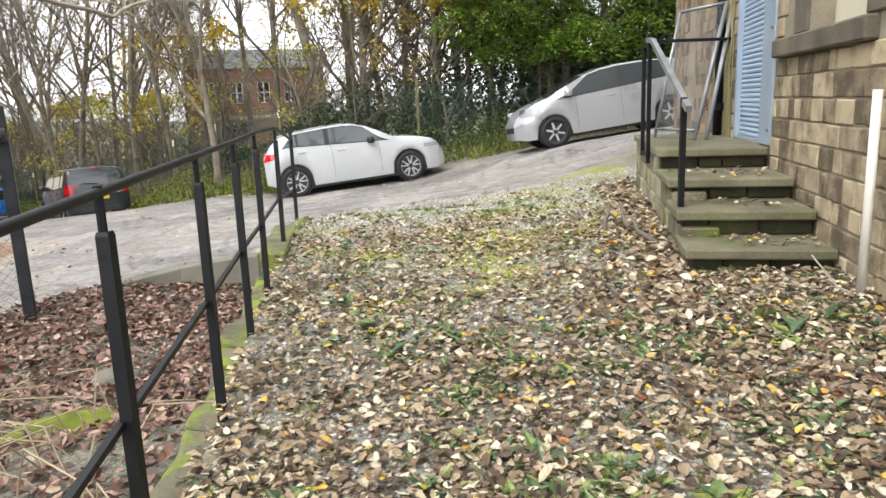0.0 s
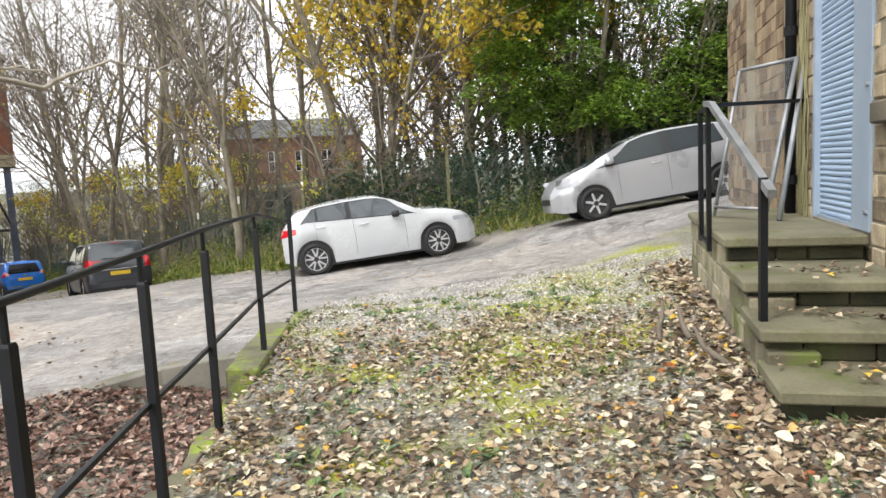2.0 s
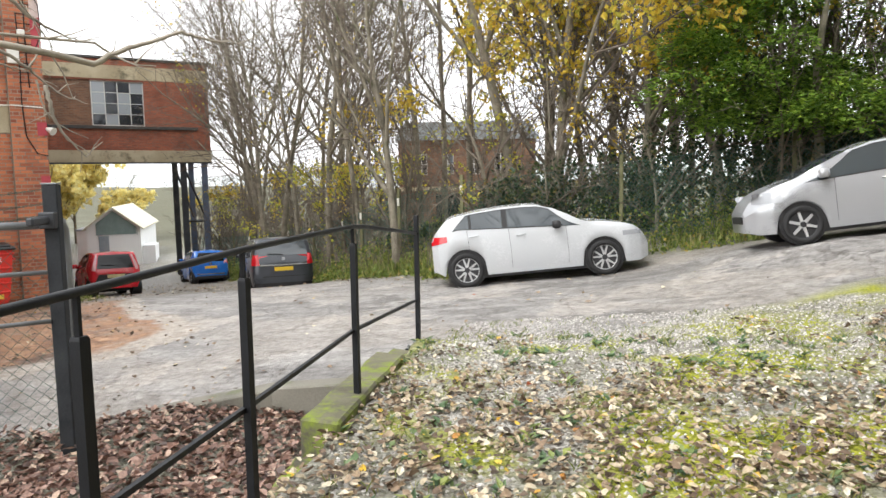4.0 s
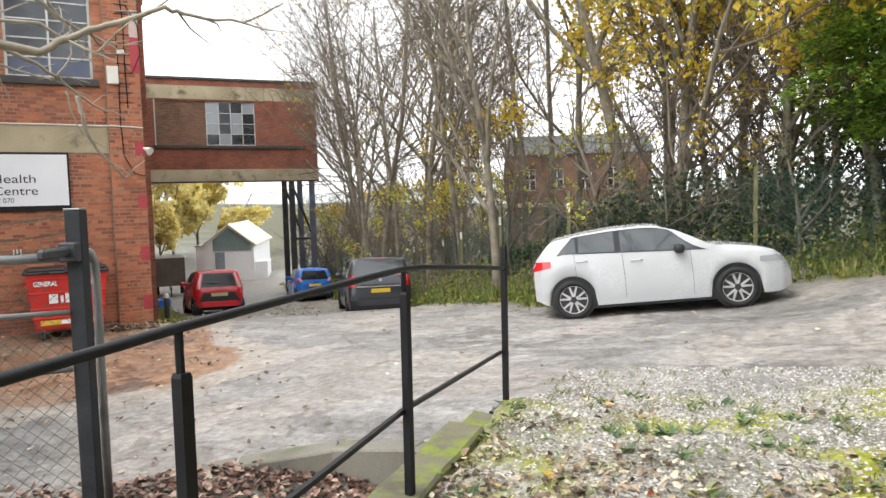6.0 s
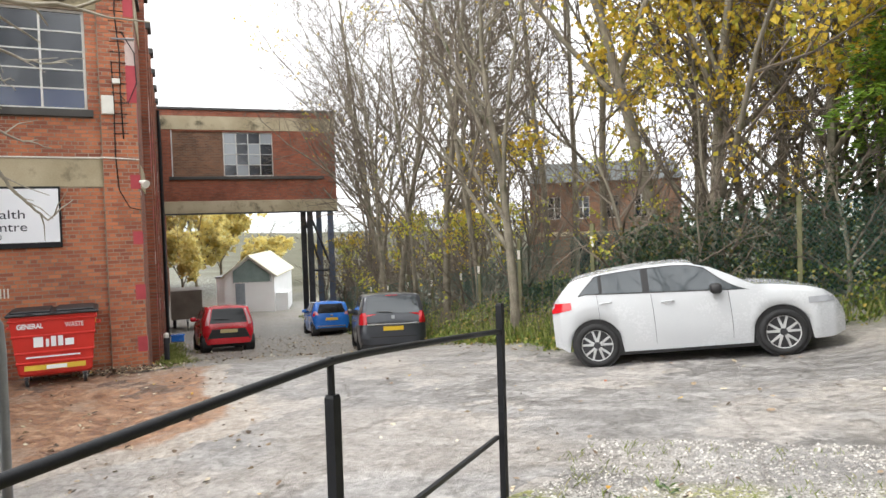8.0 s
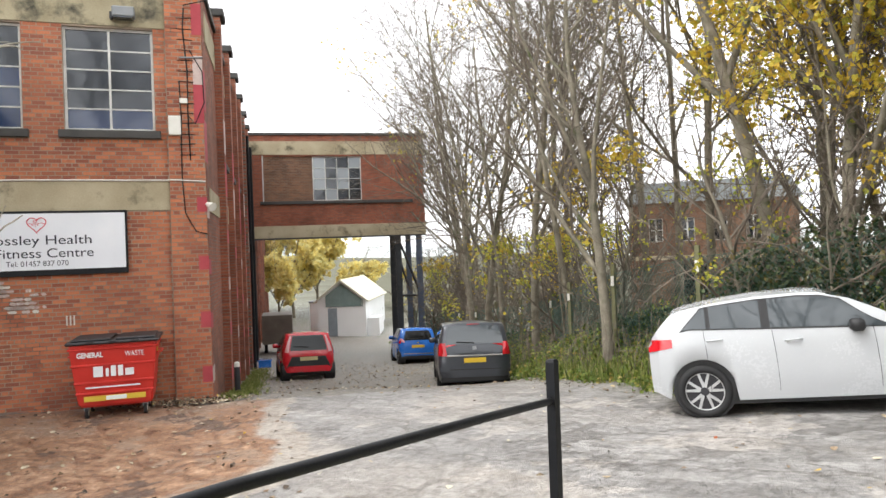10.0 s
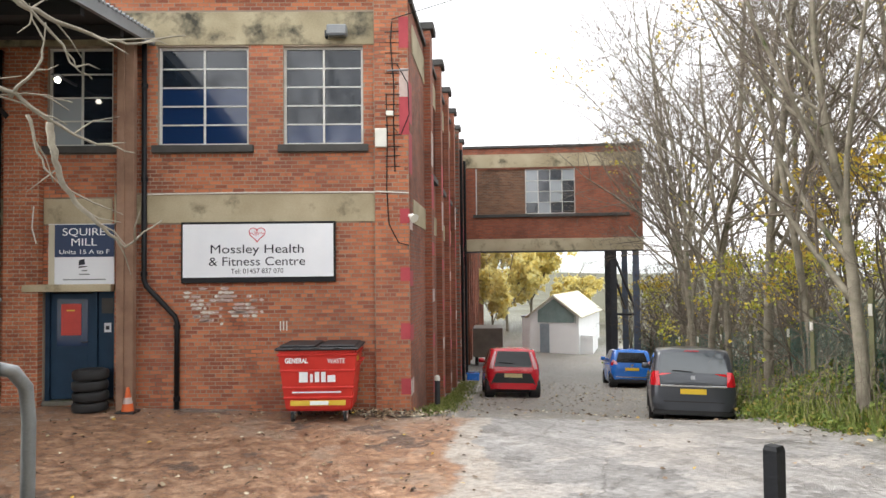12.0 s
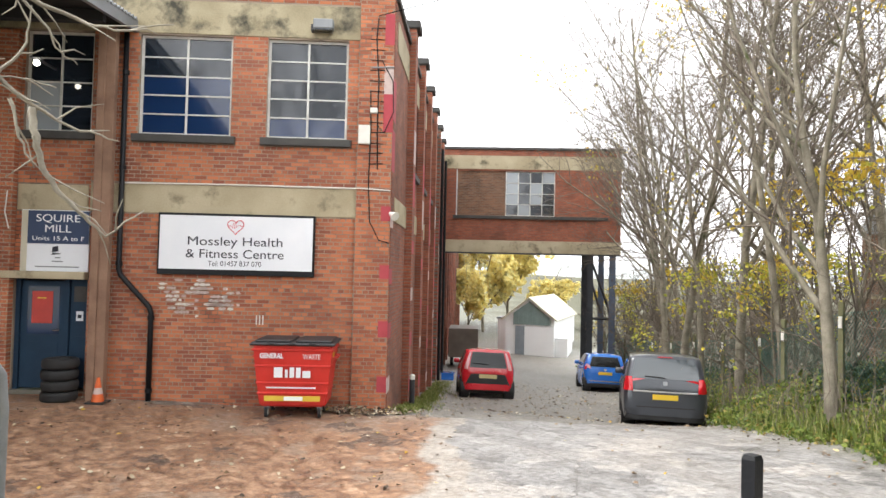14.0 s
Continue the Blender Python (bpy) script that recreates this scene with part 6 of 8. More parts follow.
# ---- bank growth, grass, weeds ----
under, stems, blades = Soup(), Soup(), Soup()
ru = random.Random(8)
for i in range(2300):
    s = ru.uniform(-14.5, 26) if i % 3 else ru.uniform(-5, 6)
    wd = abs(ru.gauss(0, 1)) * 1.1 + 0.15
    x, y = alley_xy(bank_edge(s) + wd, s)
    g = ground_z(x, y)
    hump = (0.15 + 0.75 * min(1, wd / 1.2)) * (0.6 + 0.6 * noise.noise(Vector((x * 0.5, y * 0.5, 2)))) + 0.5 * smooth01(-5, -12, s) * min(1, wd)
    for k in range(24):
        p = Vector((x + ru.gauss(0, 0.18), y + ru.gauss(0, 0.18), g + max(0.02, hump * ru.uniform(0.0, 1.1))))
        ax = (rand_dir(ru) + Vector((0, 0, -0.2))).normalized()
        sz = ru.uniform(0.04, 0.10)
        under.leaf(p, ax, ax.cross(rand_dir(ru)).normalized(), sz, sz * 0.8)
    if i % 9 == 0:
        a = Vector((x, y, g))
        d = rand_dir(ru)
        d.z = 0
        hh = ru.uniform(0.4, 1.3)
        stems.tube([a, a + d * 0.25 + Vector((0, 0, hh)), a + d * 0.7 + Vector((0, 0, hh * 0.9)), a + d * 1.1 + Vector((0, 0, hh * 0.3))], [0.006, 0.005, 0.004, 0.003], 3)
    if wd < 1.5:
        for k in range(9):
            a = Vector((x + ru.gauss(0, 0.1), y + ru.gauss(0, 0.1), 0))
            a.z = ground_z(a.x, a.y)
            d = rand_dir(ru)
            hh = ru.uniform(0.10, 0.42)
            blades.leaf(a, Vector((d.x * 0.5, d.y * 0.5, 1)).normalized(), Vector((d.y, -d.x, 0)).normalized(), hh, 0.009, 0.1)
tagged(new("undergrowth", under.mesh("undergrowth", LEAF_BANK)), "ivy and bramble leaves over the wood bank", "undergrowth", kind="stuff")
tagged(new("bramble_stems", stems.mesh("bramble_stems", TWIG)), "arching bare bramble stems on the bank", "brambles", kind="stuff")
# ivy wall of dark leaves behind the fence
ivy = Soup()
for i in range(5200):
    s = ru.uniform(-15, 4) if i % 4 else ru.uniform(4, 26)
    if i > 3200:
        s = ru.uniform(-16, -7.5)
    wd = ru.uniform(1.6, 3.6)
    x, y = alley_xy(bank_edge(s) + wd, s)
    hh = (0.9 + 2.9 * smooth01(-2.5, -8.0, s)) * (0.7 + 0.6 * noise.noise(Vector((x * 0.4, y * 0.4, 5))))
    for k in range(16):
        p = Vector((x + ru.gauss(0, 0.22), y + ru.gauss(0, 0.22), ground_z(x, y) + hh * ru.random()))
        ax = (rand_dir(ru) + Vector((0, 0, -0.4))).normalized()
        sz = ru.uniform(0.07, 0.12)
        ivy.leaf(p, ax, ax.cross(rand_dir(ru)).normalized(), sz, sz * 0.8)
tagged(new("ivy_thicket", ivy.mesh("ivy_thicket", LEAF_IVY)), "dark ivy thicket behind the chain-link fence", "ivy", kind="stuff")

# ---- leaf litter, chips and weeds on the path and in the pit ----
fallen, sodden, weeds, chips = Soup(), Soup(), Soup(), Soup()
rl = random.Random(21)


def lay_leaf(soup, x, y, size, lift=0.0, tilt=0.35):
    z = ground_z(x, y) + 0.012 + lift
    a = rl.uniform(0, 2 * math.pi)
    ax = Vector((math.cos(a), math.sin(a), rl.gauss(0, tilt * 0.6))).normalized()
    sd = Vector((-math.sin(a), math.cos(a), rl.gauss(0, tilt))).normalized()
    soup.oval(Vector((x, y, z + 0.006 * rl.random())), ax, sd, size, size * rl.uniform(0.42, 0.8), rl.uniform(-0.2, 0.35), rl.uniform(-2, 2))


def on_steps(x, y):
    v = STONE_M.inverted() @ Vector((x, y, 0))
    return -2.0 < v.x < 3.0 and -0.05 < v.y < SW + 0.03 or v.y < 0.03


n_path = 0
while n_path < 44000:
    y = -0.3 + 11.2 * rl.random() ** 1.15
    x = rl.uniform(rail_x(y) - 0.1, 3.2)
    if on_steps(x, y):
        continue
    dens = 0.46 + 0.7 * fbm(x, y, 1.3, 4) + 0.5 * smooth01(1.3, 2.0, x - 0.12 * (y - 5)) + 0.25 * smooth01(6, 2.5, y) - 0.55 * smooth01(7.0, 9.5, y)
    if rl.random() > dens:
        n_path += 0.4
        continue
    lay_leaf(fallen, x, y, rl.uniform(0.024, 0.066) * (1.0 if rl.random() < 0.92 else 1.35), 0.02 * rl.random(), 0.4)
    n_path += 1
for i in range(24000):
    y = rl.uniform(0.5, 9.3)
    x = rl.uniform(-6.0, rail_x(y) - 0.2)
    if pit_amount(x, y) < 0.8 or (y < 4.2 and rl.random() < 0.4):
        continue
    lay_leaf(sodden, x, y, rl.uniform(0.04, 0.10), 0.07 * rl.random(), 0.5)
for i in range(11000):
    s = rl.uniform(-13, 16)
    u = rl.uniform(-6, 9)
    x, y = alley_xy(u, s)
    if u < 0.3 and s > -0.2 or (x > rail_x(y) and y < 10.5):
        continue
    near_wall = (abs(s + 0.5) < 0.6 and u < 0.8) or u > bank_edge(s) - 0.5
    if not near_wall and rl.random() > (0.30 if u < 1.5 and s < 0 else 0.42 if s > 0.3 else 0.05):
        continue
    lay_leaf(fallen, x, y, rl.uniform(0.04, 0.09), 0.01 * rl.random())
for i in range(420):
    x, y = (ALLEY @ Vector((-0.4 + rl.gauss(0, 0.45), -0.42 + rl.gauss(0, 0.16), 0))).xy
    lay_leaf(fallen, x, y, rl.uniform(0.05, 0.10), 0.07 * rl.random(), 0.6)
for i in range(1100):
    v = STONE_M @ Vector((rl.uniform(-3.2, 3.5), SW + abs(rl.gauss(0, 0.28)) + 0.03, 0))
    lay_leaf(fallen, v.x, v.y, rl.uniform(0.05, 0.10), 0.04 * rl.random(), 0.5)
for q, zt in TREADS[:3]:
    for i in range(34):
        f = rl.random() ** 0.5
        v = STONE_M @ Vector((q + 0.06 + 0.42 * f, rl.uniform(0.06, 1.0) if f > 0.8 else rl.uniform(0.06, 0.7), 0))
        a = rl.uniform(0, 6.28)
        fallen.leaf(Vector((v.x, v.y, zt + 0.012 + 0.03 * f * rl.random())), Vector((math.cos(a), math.sin(a), rl.gauss(0, 0.2))).normalized(), Vector((-math.sin(a), math.cos(a), rl.gauss(0, 0.2))).normalized(), rl.uniform(0.04, 0.085), 0.05)
for i in range(2700):
    y = 0.2 + 10.0 * rl.random() ** 1.6
    x = rl.uniform(rail_x(y) + 0.05, 2.9)
    if on_steps(x, y) or fbm(x, y, 0.8, 31) < -0.05 or (y > 4.2 and rl.random() < 0.72):
        continue
    z = ground_z(x, y)
    big = 2.0 if rl.random() < 0.05 and y < 5 else 1.1
    for k in range(rl.randint(4, 9)):
        a = rl.uniform(0, 6.28)
        ax = Vector((math.cos(a), math.sin(a), rl.uniform(0.15, 0.9))).normalized()
        weeds.leaf(Vector((x + rl.gauss(0, 0.03), y + rl.gauss(0, 0.03), z + 0.005)), ax, Vector((-math.sin(a), math.cos(a), 0)), rl.uniform(0.04, 0.09) * big, rl.uniform(0.02, 0.045) * big, 0.12)
for i in range(900):
    y = 0.3 + 11.2 * rl.random()
    x = rl.uniform(rail_x(y), 2.4)
    if on_steps(x, y):
        continue
    z = ground_z(x, y)
    for k in range(5):
        a = rl.uniform(0, 6.28)
        blades.leaf(Vector((x + rl.gauss(0, 0.03), y + rl.gauss(0, 0.03), z)), Vector((math.cos(a) * 0.7, math.sin(a) * 0.7, 1)).normalized(), Vector((-math.sin(a), math.cos(a), 0)), rl.uniform(0.03, 0.09), 0.006, 0.1)
for i in range(700):
    s = rl.uniform(-0.5, 14)
    x, y = alley_xy(0.2 + abs(rl.gauss(0, 0.28)), s)
    z = ground_z(x, y)
    for k in range(6):
        a = rl.uniform(0, 6.28)
        blades.leaf(Vector((x + rl.gauss(0, 0.04), y + rl.gauss(0, 0.04), z)), Vector((math.cos(a) * 0.6, math.sin(a) * 0.6, 1)).normalized(), Vector((-math.sin(a), math.cos(a), 0)), rl.uniform(0.04, 0.16), 0.012, 0.1)
for i in range(75000):
    y = 0.4 + 11.2 * rl.random()
    x = rl.uniform(rail_x(y) + 0.1, 2.6 + 0.1 * y)
    if on_steps(x, y) or rl.random() > 0.35 + 0.9 * fbm(x, y, 0.7, 40) + 0.4 * smooth01(6, 10, y):
        continue
    z, s = ground_z(x, y), rl.uniform(0.007, 0.021)
    b = len(chips.v)
    for k in range(4):
        a = 1.57 * k + rl.uniform(-0.4, 0.4)
        chips.v.append(Vector((x + s * math.cos(a), y + s * math.sin(a), z - 0.002)))
    chips.v.append(Vector((x + rl.gauss(0, 0.3) * s, y, z + s * rl.uniform(0.5, 0.9))))
    chips.f += [(b + k, b + (k + 1) % 4, b + 4) for k in range(4)]
tagged(new("fallen_leaves", fallen.mesh("fallen_leaves", LEAF_FALLEN)), "tan and brown fallen leaves strewn over the ground", "leaves", kind="stuff")
tagged(new("sodden_leaves", sodden.mesh("sodden_leaves", LEAF_SODDEN)), "dark sodden leaves heaped below the railing", "leaves", kind="stuff")
tagged(new("weeds", weeds.mesh("weeds", LEAF_WEED)), "small green weeds among the fallen leaves", "weeds", kind="stuff")
tagged(new("grass_blades", blades.mesh("grass_blades", GRASS)), "rough grass along walls, path and bank", "grass", kind="stuff")
tagged(new("stone_chips", chips.mesh("stone_chips", CHIP)), "pale gravel chips on the path", "gravel", kind="stuff")

# ---- fence at the wood's edge ----
fence = empty("chain_link_fence", pose(0, 0, 0), "green chain-link fence on timber and concrete posts", "fence")
FENCE_GREEN = surface("green_fence_wire", (0.03, 0.085, 0.07), (0.06, 0.14, 0.115), 0.6, 5, 60, 0.0)
POST_MOSS = surface("mossy_fence_post", (0.09, 0.095, 0.045), (0.20, 0.19, 0.10), 0.9, 4, 50, 0.3)
s = -14.0
prev = None
wire = Soup()
while s < 26:
    x, y = alley_xy(bank_edge(s) + 1.35, s)
    g = ground_z(x, y)
    bm = bmesh.new()
    tube(bm, ((x, y, g - 0.2), (x, y, g + 1.95)), 0.055, 4, square=True)
    fp = part("post", bm, POST_MOSS, fence)
    if -4 < s < 16:
        boxpart("reflector_tag", (x - 0.03, x + 0.03, y - 0.065, y + 0.05, g + 1.50, g + 1.70), POLE_WHITE, fp, "white tag")
    if prev:
        d = Vector((x, y, g)) - prev
        k = max(2, int(d.xy.length / 0.085))
        for i in range(-18, k):
            for sg in (1, -1):
                a, b = (i, i + 18) if sg > 0 else (i + 18, i)
                pa = prev + d * (max(0, min(k, a)) / k) + Vector((0, 0, 1.75 * abs(max(0, min(k, a)) - a) / 18 if sg > 0 else 1.75 * abs(max(0, min(k, a)) - a) / 18))
                pb = prev + d * (max(0, min(k, b)) / k) + Vector((0, 0, 1.75 * (1 - abs(max(0, min(k, b)) - b) / 18) if sg > 0 else 1.75 * (1 - abs(max(0, min(k, b)) - b) / 18)))
                wire.tube([pa, pb], [0.0034, 0.0034], 3)
        for zz_ in (0.05, 1.75):
            wire.tube([prev + Vector((0, 0, zz_)), prev + d + Vector((0, 0, zz_))], [0.004, 0.004], 3)
    prev = Vector((x, y, g))
    s += 2.6
o = new("mesh", wire.mesh("mesh", FENCE_GREEN))
o.parent = fence
tagged(o, kind="stuff")


# ---- on and before the mill front ----
def at_front(x, y, z=0.0, yaw=0.0):
    return FRONT @ pose(x, y, z, 0, 0, yaw)


sign = empty("fitness_sign", at_front(-2.87, -0.06, 2.0), "white fitness centre sign board in a black frame", "sign")
boxpart("frame", (-1.46, 1.46, -0.015, 0.055, -0.58, 0.58), BLACK_IRON, sign, bevel=0.006)
boxpart("board", (-1.425, 1.425, -0.025, -0.012, -0.475, 0.535), SIGN_WHITE, sign)
lettering("Mossley Health", 0.235, -0.02, -0.02, INK, sign, -0.028, width=1.76)
lettering("& Fitness Centre", 0.235, -0.02, -0.255, INK, sign, -0.028, width=1.82)
lettering("Tel: 01457 837 070", 0.135, -0.02, -0.405, INK, sign, -0.028, width=0.99)
bm = bmesh.new()
pts = []
for i in range(41):
    a = 2 * math.pi * i / 40
    pts.append((0.0095 * 16 * math.sin(a) ** 3 - 0.02, -0.03, 0.345 + 0.0095 * (13 * math.cos(a) - 5 * math.cos(2 * a) - 2 * math.cos(3 * a) - math.cos(4 * a))))
tube(bm, pts, 0.008, 5)
tube(bm, [(-0.14 + 0.02 * i - 0.02, -0.03, 0.35 + z) for i, z in enumerate((0, 0, 0.01, 0, -0.04, 0.07, -0.05, 0.09, -0.03, 0.02, 0, 0.02, 0, 0, 0))], 0.006, 5)
part("heart_mark", bm, INK_RED, sign)

squire = empty("mill_sign", at_front(-6.22, -0.05, 2.0), "navy and white mill units sign above the door", "sign")
boxpart("board", (-0.62, 0.62, 0.0, 0.035, -0.58, 0.57), SIGN_WHITE, squire)
boxpart("panel", (-0.50, 0.62, -0.008, -0.001, -0.06, 0.555), SIGN_NAVY, squire)
lettering("SQUIRE", 0.20, 0.05, 0.35, INK_WHITE, squire, -0.011, width=0.80)
lettering("MILL", 0.20, 0.05, 0.155, INK_WHITE, squire, -0.011, width=0.48)
lettering("Units 15 A to F", 0.115, 0.06, 0.0, INK_WHITE, squire, -0.011, width=0.94)
for z, w in ((-0.33, 0.10), (-0.50, 0.80), (-0.40, 0.20)):
    boxpart("text_line", (0.06 - w / 2, 0.06 + w / 2, -0.006, -0.001, z, z + 0.022), ROOF_GREY, squire)
bm = bmesh.new()
prism(bm, [(-0.05, -0.22), (0.07, -0.20), (0.06, -0.10), (-0.04, -0.12)], -0.006, -0.001)
prism(bm, [(-0.06, -0.27), (0.10, -0.25), (0.12, -0.235), (-0.03, -0.235)], -0.006, -0.001)
part("laptop_mark", bm, INK, squire)
boxpart("side_strip", (-0.615, -0.505, -0.006, -0.001, -0.575, 0.56), CREAM, squire)
lint = empty("door_lintel", at_front(0, 0), "weathered concrete lintel over the blue door", "lintel", kind="structure")
boxpart("beam", (-7.26, -5.60, -0.20, -0.005, 1.285, 1.425), CONCRETE, lint, bevel=0.012)
door = empty("entrance_door", at_front(0, 0), "dark blue painted door with red notice and side panel", "door")
boxpart("leaf", (-6.86, -6.06, 0.10, 0.15, -0.76, 1.24), DOOR_BLUE, door, bevel=0.006)
boxpart("frame", (-6.95, -6.87, 0.06, 0.2, -0.8, 1.28), DOOR_BLUE, door)
boxpart("frame", (-6.05, -5.97, 0.06, 0.2, -0.8, 1.28), DOOR_BLUE, door)
boxpart("side_panel", (-5.96, -5.63, 0.11, 0.15, -0.76, 1.27), DOOR_BLUE, door)
boxpart("glass", (-6.74, -6.16, 0.092, 0.099, 0.25, 1.14), PANE_BLUE, door)
boxpart("lower_panel", (-6.74, -6.16, 0.092, 0.099, -0.60, 0.10), DOOR_BLUE, door)
boxpart("notice", (-6.66, -6.28, 0.084, 0.091, 0.45, 1.05), POSTER_RED, door, "red notice")
boxpart("notice_line", (-6.56, -6.40, 0.080, 0.083, 0.91, 0.935), YELLOW, door)
boxpart("notice", (-5.90, -5.68, 0.10, 0.109, 0.86, 1.15), SLATE, door, "small dark notice")
boxpart("sticker", (-5.85, -5.72, 0.10, 0.109, 0.50, 0.68), SIGN_WHITE, door, "white sticker")
boxpart("sticker_mark", (-5.82, -5.75, 0.096, 0.099, 0.55, 0.62), INK, door)
boxpart("rail", (-5.95, -5.64, 0.10, 0.109, 0.14, 0.20), DOOR_BLUE, door)
bm = bmesh.new()
tube(bm, ((-6.13, 0.095, 0.33), (-6.13, 0.05, 0.33), (-6.25, 0.05, 0.325)), 0.010, 6)
part("handle", bm, CHROME, door)
boxpart("threshold", (-6.95, -5.97, -0.05, 0.2, -0.86, -0.78), CONCRETE_GREY, door)
shopw = empty("workshop_window", at_front(0, 0), "cream-blinded workshop window behind metal sill", "window")
boxpart("blind", (-11.0, -8.86, 0.15, 0.18, 0.10, 2.1), CREAM, shopw)
boxpart("pane", (-11.0, -8.86, 0.13, 0.14, 2.1, 2.5), PANE, shopw)
boxpart("sill", (-11.1, -8.0, -0.08, 0.2, -0.05, 0.049), CONCRETE, shopw, bevel=0.01)
boxpart("mullion", (-8.92, -8.86, 0.08, 0.2, 0.05, 2.56), WINDOW_WHITE, shopw)
board = empty("workshop_sign", at_front(-8.44, 0.06, 0), "tall white workshop services sign board", "sign")
boxpart("board", (-0.41, 0.41, 0.0, 0.03, 0.10, 2.55), SIGN_WHITE, board)
lettering("classic", 0.20, 0.0, 1.90, INK, board, -0.004, width=0.60)
bm = bmesh.new()
prism(bm, [(-0.20, 2.28), (0.10, 2.30), (0.09, 2.50), (-0.22, 2.49)], -0.006, -0.001)
prism(bm, [(-0.16, 2.16), (0.12, 2.19), (0.17, 2.27), (-0.10, 2.25)], -0.006, -0.001)
part("laptop_mark", bm, INK, board)
boxpart("screen_mark", (-0.17, 0.05, -0.010, -0.006, 2.33, 2.45), SIGN_WHITE, board)
for i, w in enumerate((0.62, 0.58, 0.42, 0.44, 0.64, 0.46, 0.60)):
    boxpart("text_line", (-w / 2, w / 2, -0.005, -0.001, 1.56 - i * 0.105, 1.60 - i * 0.105), ROOF_GREY, board)
for z in (1.80, 1.84):
    boxpart("text_rule", (-0.36, 0.36, -0.005, -0.001, z, z + 0.008), ROOF_GREY, board)
lettering("Tel", 0.13, 0.0, 0.72, INK, board, -0.004)
lettering("07703 5432", 0.12, -0.02, 0.57, INK, board, -0.004, width=0.70)

canopy = empty("loading_canopy", at_front(0, 0), "grey corrugated canopy roof with timber beams and shade-black underside", "canopy")
# Roof runs on unseen to -9 so that it shades the bay deeper.
bm = bmesh.new()
vs = box(bm, -14.0, -4.88, -9.0, 0.0, 0.0, 0.05)
for v in bm.verts:
    v.co.z += 6.16 + 0.10 * v.co.y
part("roof_sheet", bm, ROOF_GREY, canopy)
# Thin sheet coloured near-black for the shade beneath the roof.
bm = bmesh.new()
box(bm, -13.9, -4.96, -8.9, -0.02, -0.04, -0.004)
for v in bm.verts:
    v.co.z += 6.16 + 0.10 * v.co.y
part("lining", bm, SHADE_BLACK, canopy, "roof lining coloured near-black for shade")
bm = bmesh.new()
box(bm, -4.94, -4.86, -9.0, -0.001, -0.16, 0.07)
for v in bm.verts:
    v.co.z += 6.16 + 0.10 * v.co.y
part("barge_board", bm, ROOF_GREY, canopy)
for i in range(40):
    y = -6.1 + i * 0.152
    bm = bmesh.new()
    tube(bm, ((-5.1, y, 6.225 + 0.10 * y), (-4.83, y, 6.225 + 0.10 * y)), 0.035, 6)
    part("corrugation", bm, ROOF_GREY, canopy)
for y in (-1.2, -2.6, -4.0, -5.4):
    boxpart("beam", (-13.9, -4.97, y - 0.06, y + 0.06, 5.88 + 0.10 * y, 6.08 + 0.10 * y), SHADE_BLACK, canopy)
for x in (-7.6, -10.2):
    bm = bmesh.new()
    tube(bm, ((x, -0.1, 4.6), (x, -2.6, 5.7)), 0.06, 4)
    part("brace", bm, SHADE_BLACK, canopy)
# Unseen wall, added to keep daylight out from under the canopy.
boxpart("daylight_block", (-14.0, -13.9, -8.6, -0.01, -1.3, 5.2), BRICK_SIDE, canopy)
boxpart("outer_post", (-13.9, -13.7, -8.9, -8.7, -1.3, 5.2), WOOD_POST, canopy)
boxpart("post", (-5.44, -5.30, -0.34, -0.13, -1.2, 5.98), WOOD_POST, canopy, "weathered timber post", bevel=0.008)
boxpart("post_facing", (-5.30, -5.14, -0.30, -0.14, -1.2, 5.98), WOOD_POST, canopy, "pale timber facing", bevel=0.006)
bulkhead = empty("bulkhead_lamp", at_front(-6.35, -0.7, 5.15), "lit round lamp under the canopy", "lamp")
bm = bmesh.new()
bmesh.ops.create_uvsphere(bm, u_segments=14, v_segments=8, radius=0.055)
part("bulb", bm, plain("lamp_glow", (1.0, 0.93, 0.80), 0.4, emit=6.0), bulkhead, smooth=True)
boxpart("bracket", (-0.02, 0.02, -0.02, 0.69, 0.06, 0.10), DARK_STEEL, bulkhead)
boxpart("hood", (-0.09, 0.09, -0.09, 0.09, 0.07, 0.10), DARK_STEEL, bulkhead, bevel=0.02)
flood = empty("flood_lamp", at_front(-1.34, -0.12, 6.17), "grey box floodlight above the window", "lamp")
boxpart("housing", (-0.19, 0.19, -0.16, 0.06, -0.05, 0.14), ROOF_GREY, flood, bevel=0.02)
boxpart("glass", (-0.16, 0.16, -0.15, 0.03, -0.075, -0.052), PANE, flood)
boxpart("bracket", (-0.24, -0.19, -0.05, 0.10, -0.06, 0.06), DARK_STEEL, flood)
alarm = empty("alarm_box", at_front(-0.52, -0.15, 4.15), "cream alarm box on the brick pier", "alarm box")
boxpart("case", (-0.11, 0.11, -0.045, 0.048, -0.18, 0.18), POLE_WHITE, alarm, bevel=0.012)
cam_box = empty("sensor_box", at_front(-0.35, -0.14, 4.62), "small white sensor box on the pier", "sensor")
boxpart("case", (-0.07, 0.07, -0.04, 0.038, -0.05, 0.05), POLE_WHITE, cam_box, bevel=0.01)
corner_cam = empty("corner_lamp", at_front(0.06, -0.16, 2.62), "small white lamp at the wall corner", "lamp")
bm = bmesh.new()
tube(bm, ((-0.06, 0.06, 0.05), (0.0, 0.0, 0.02), (0.05, -0.06, -0.02)), [0.03, 0.06, 0.09], 10)
part("shade", bm, POLE_WHITE, corner_cam)
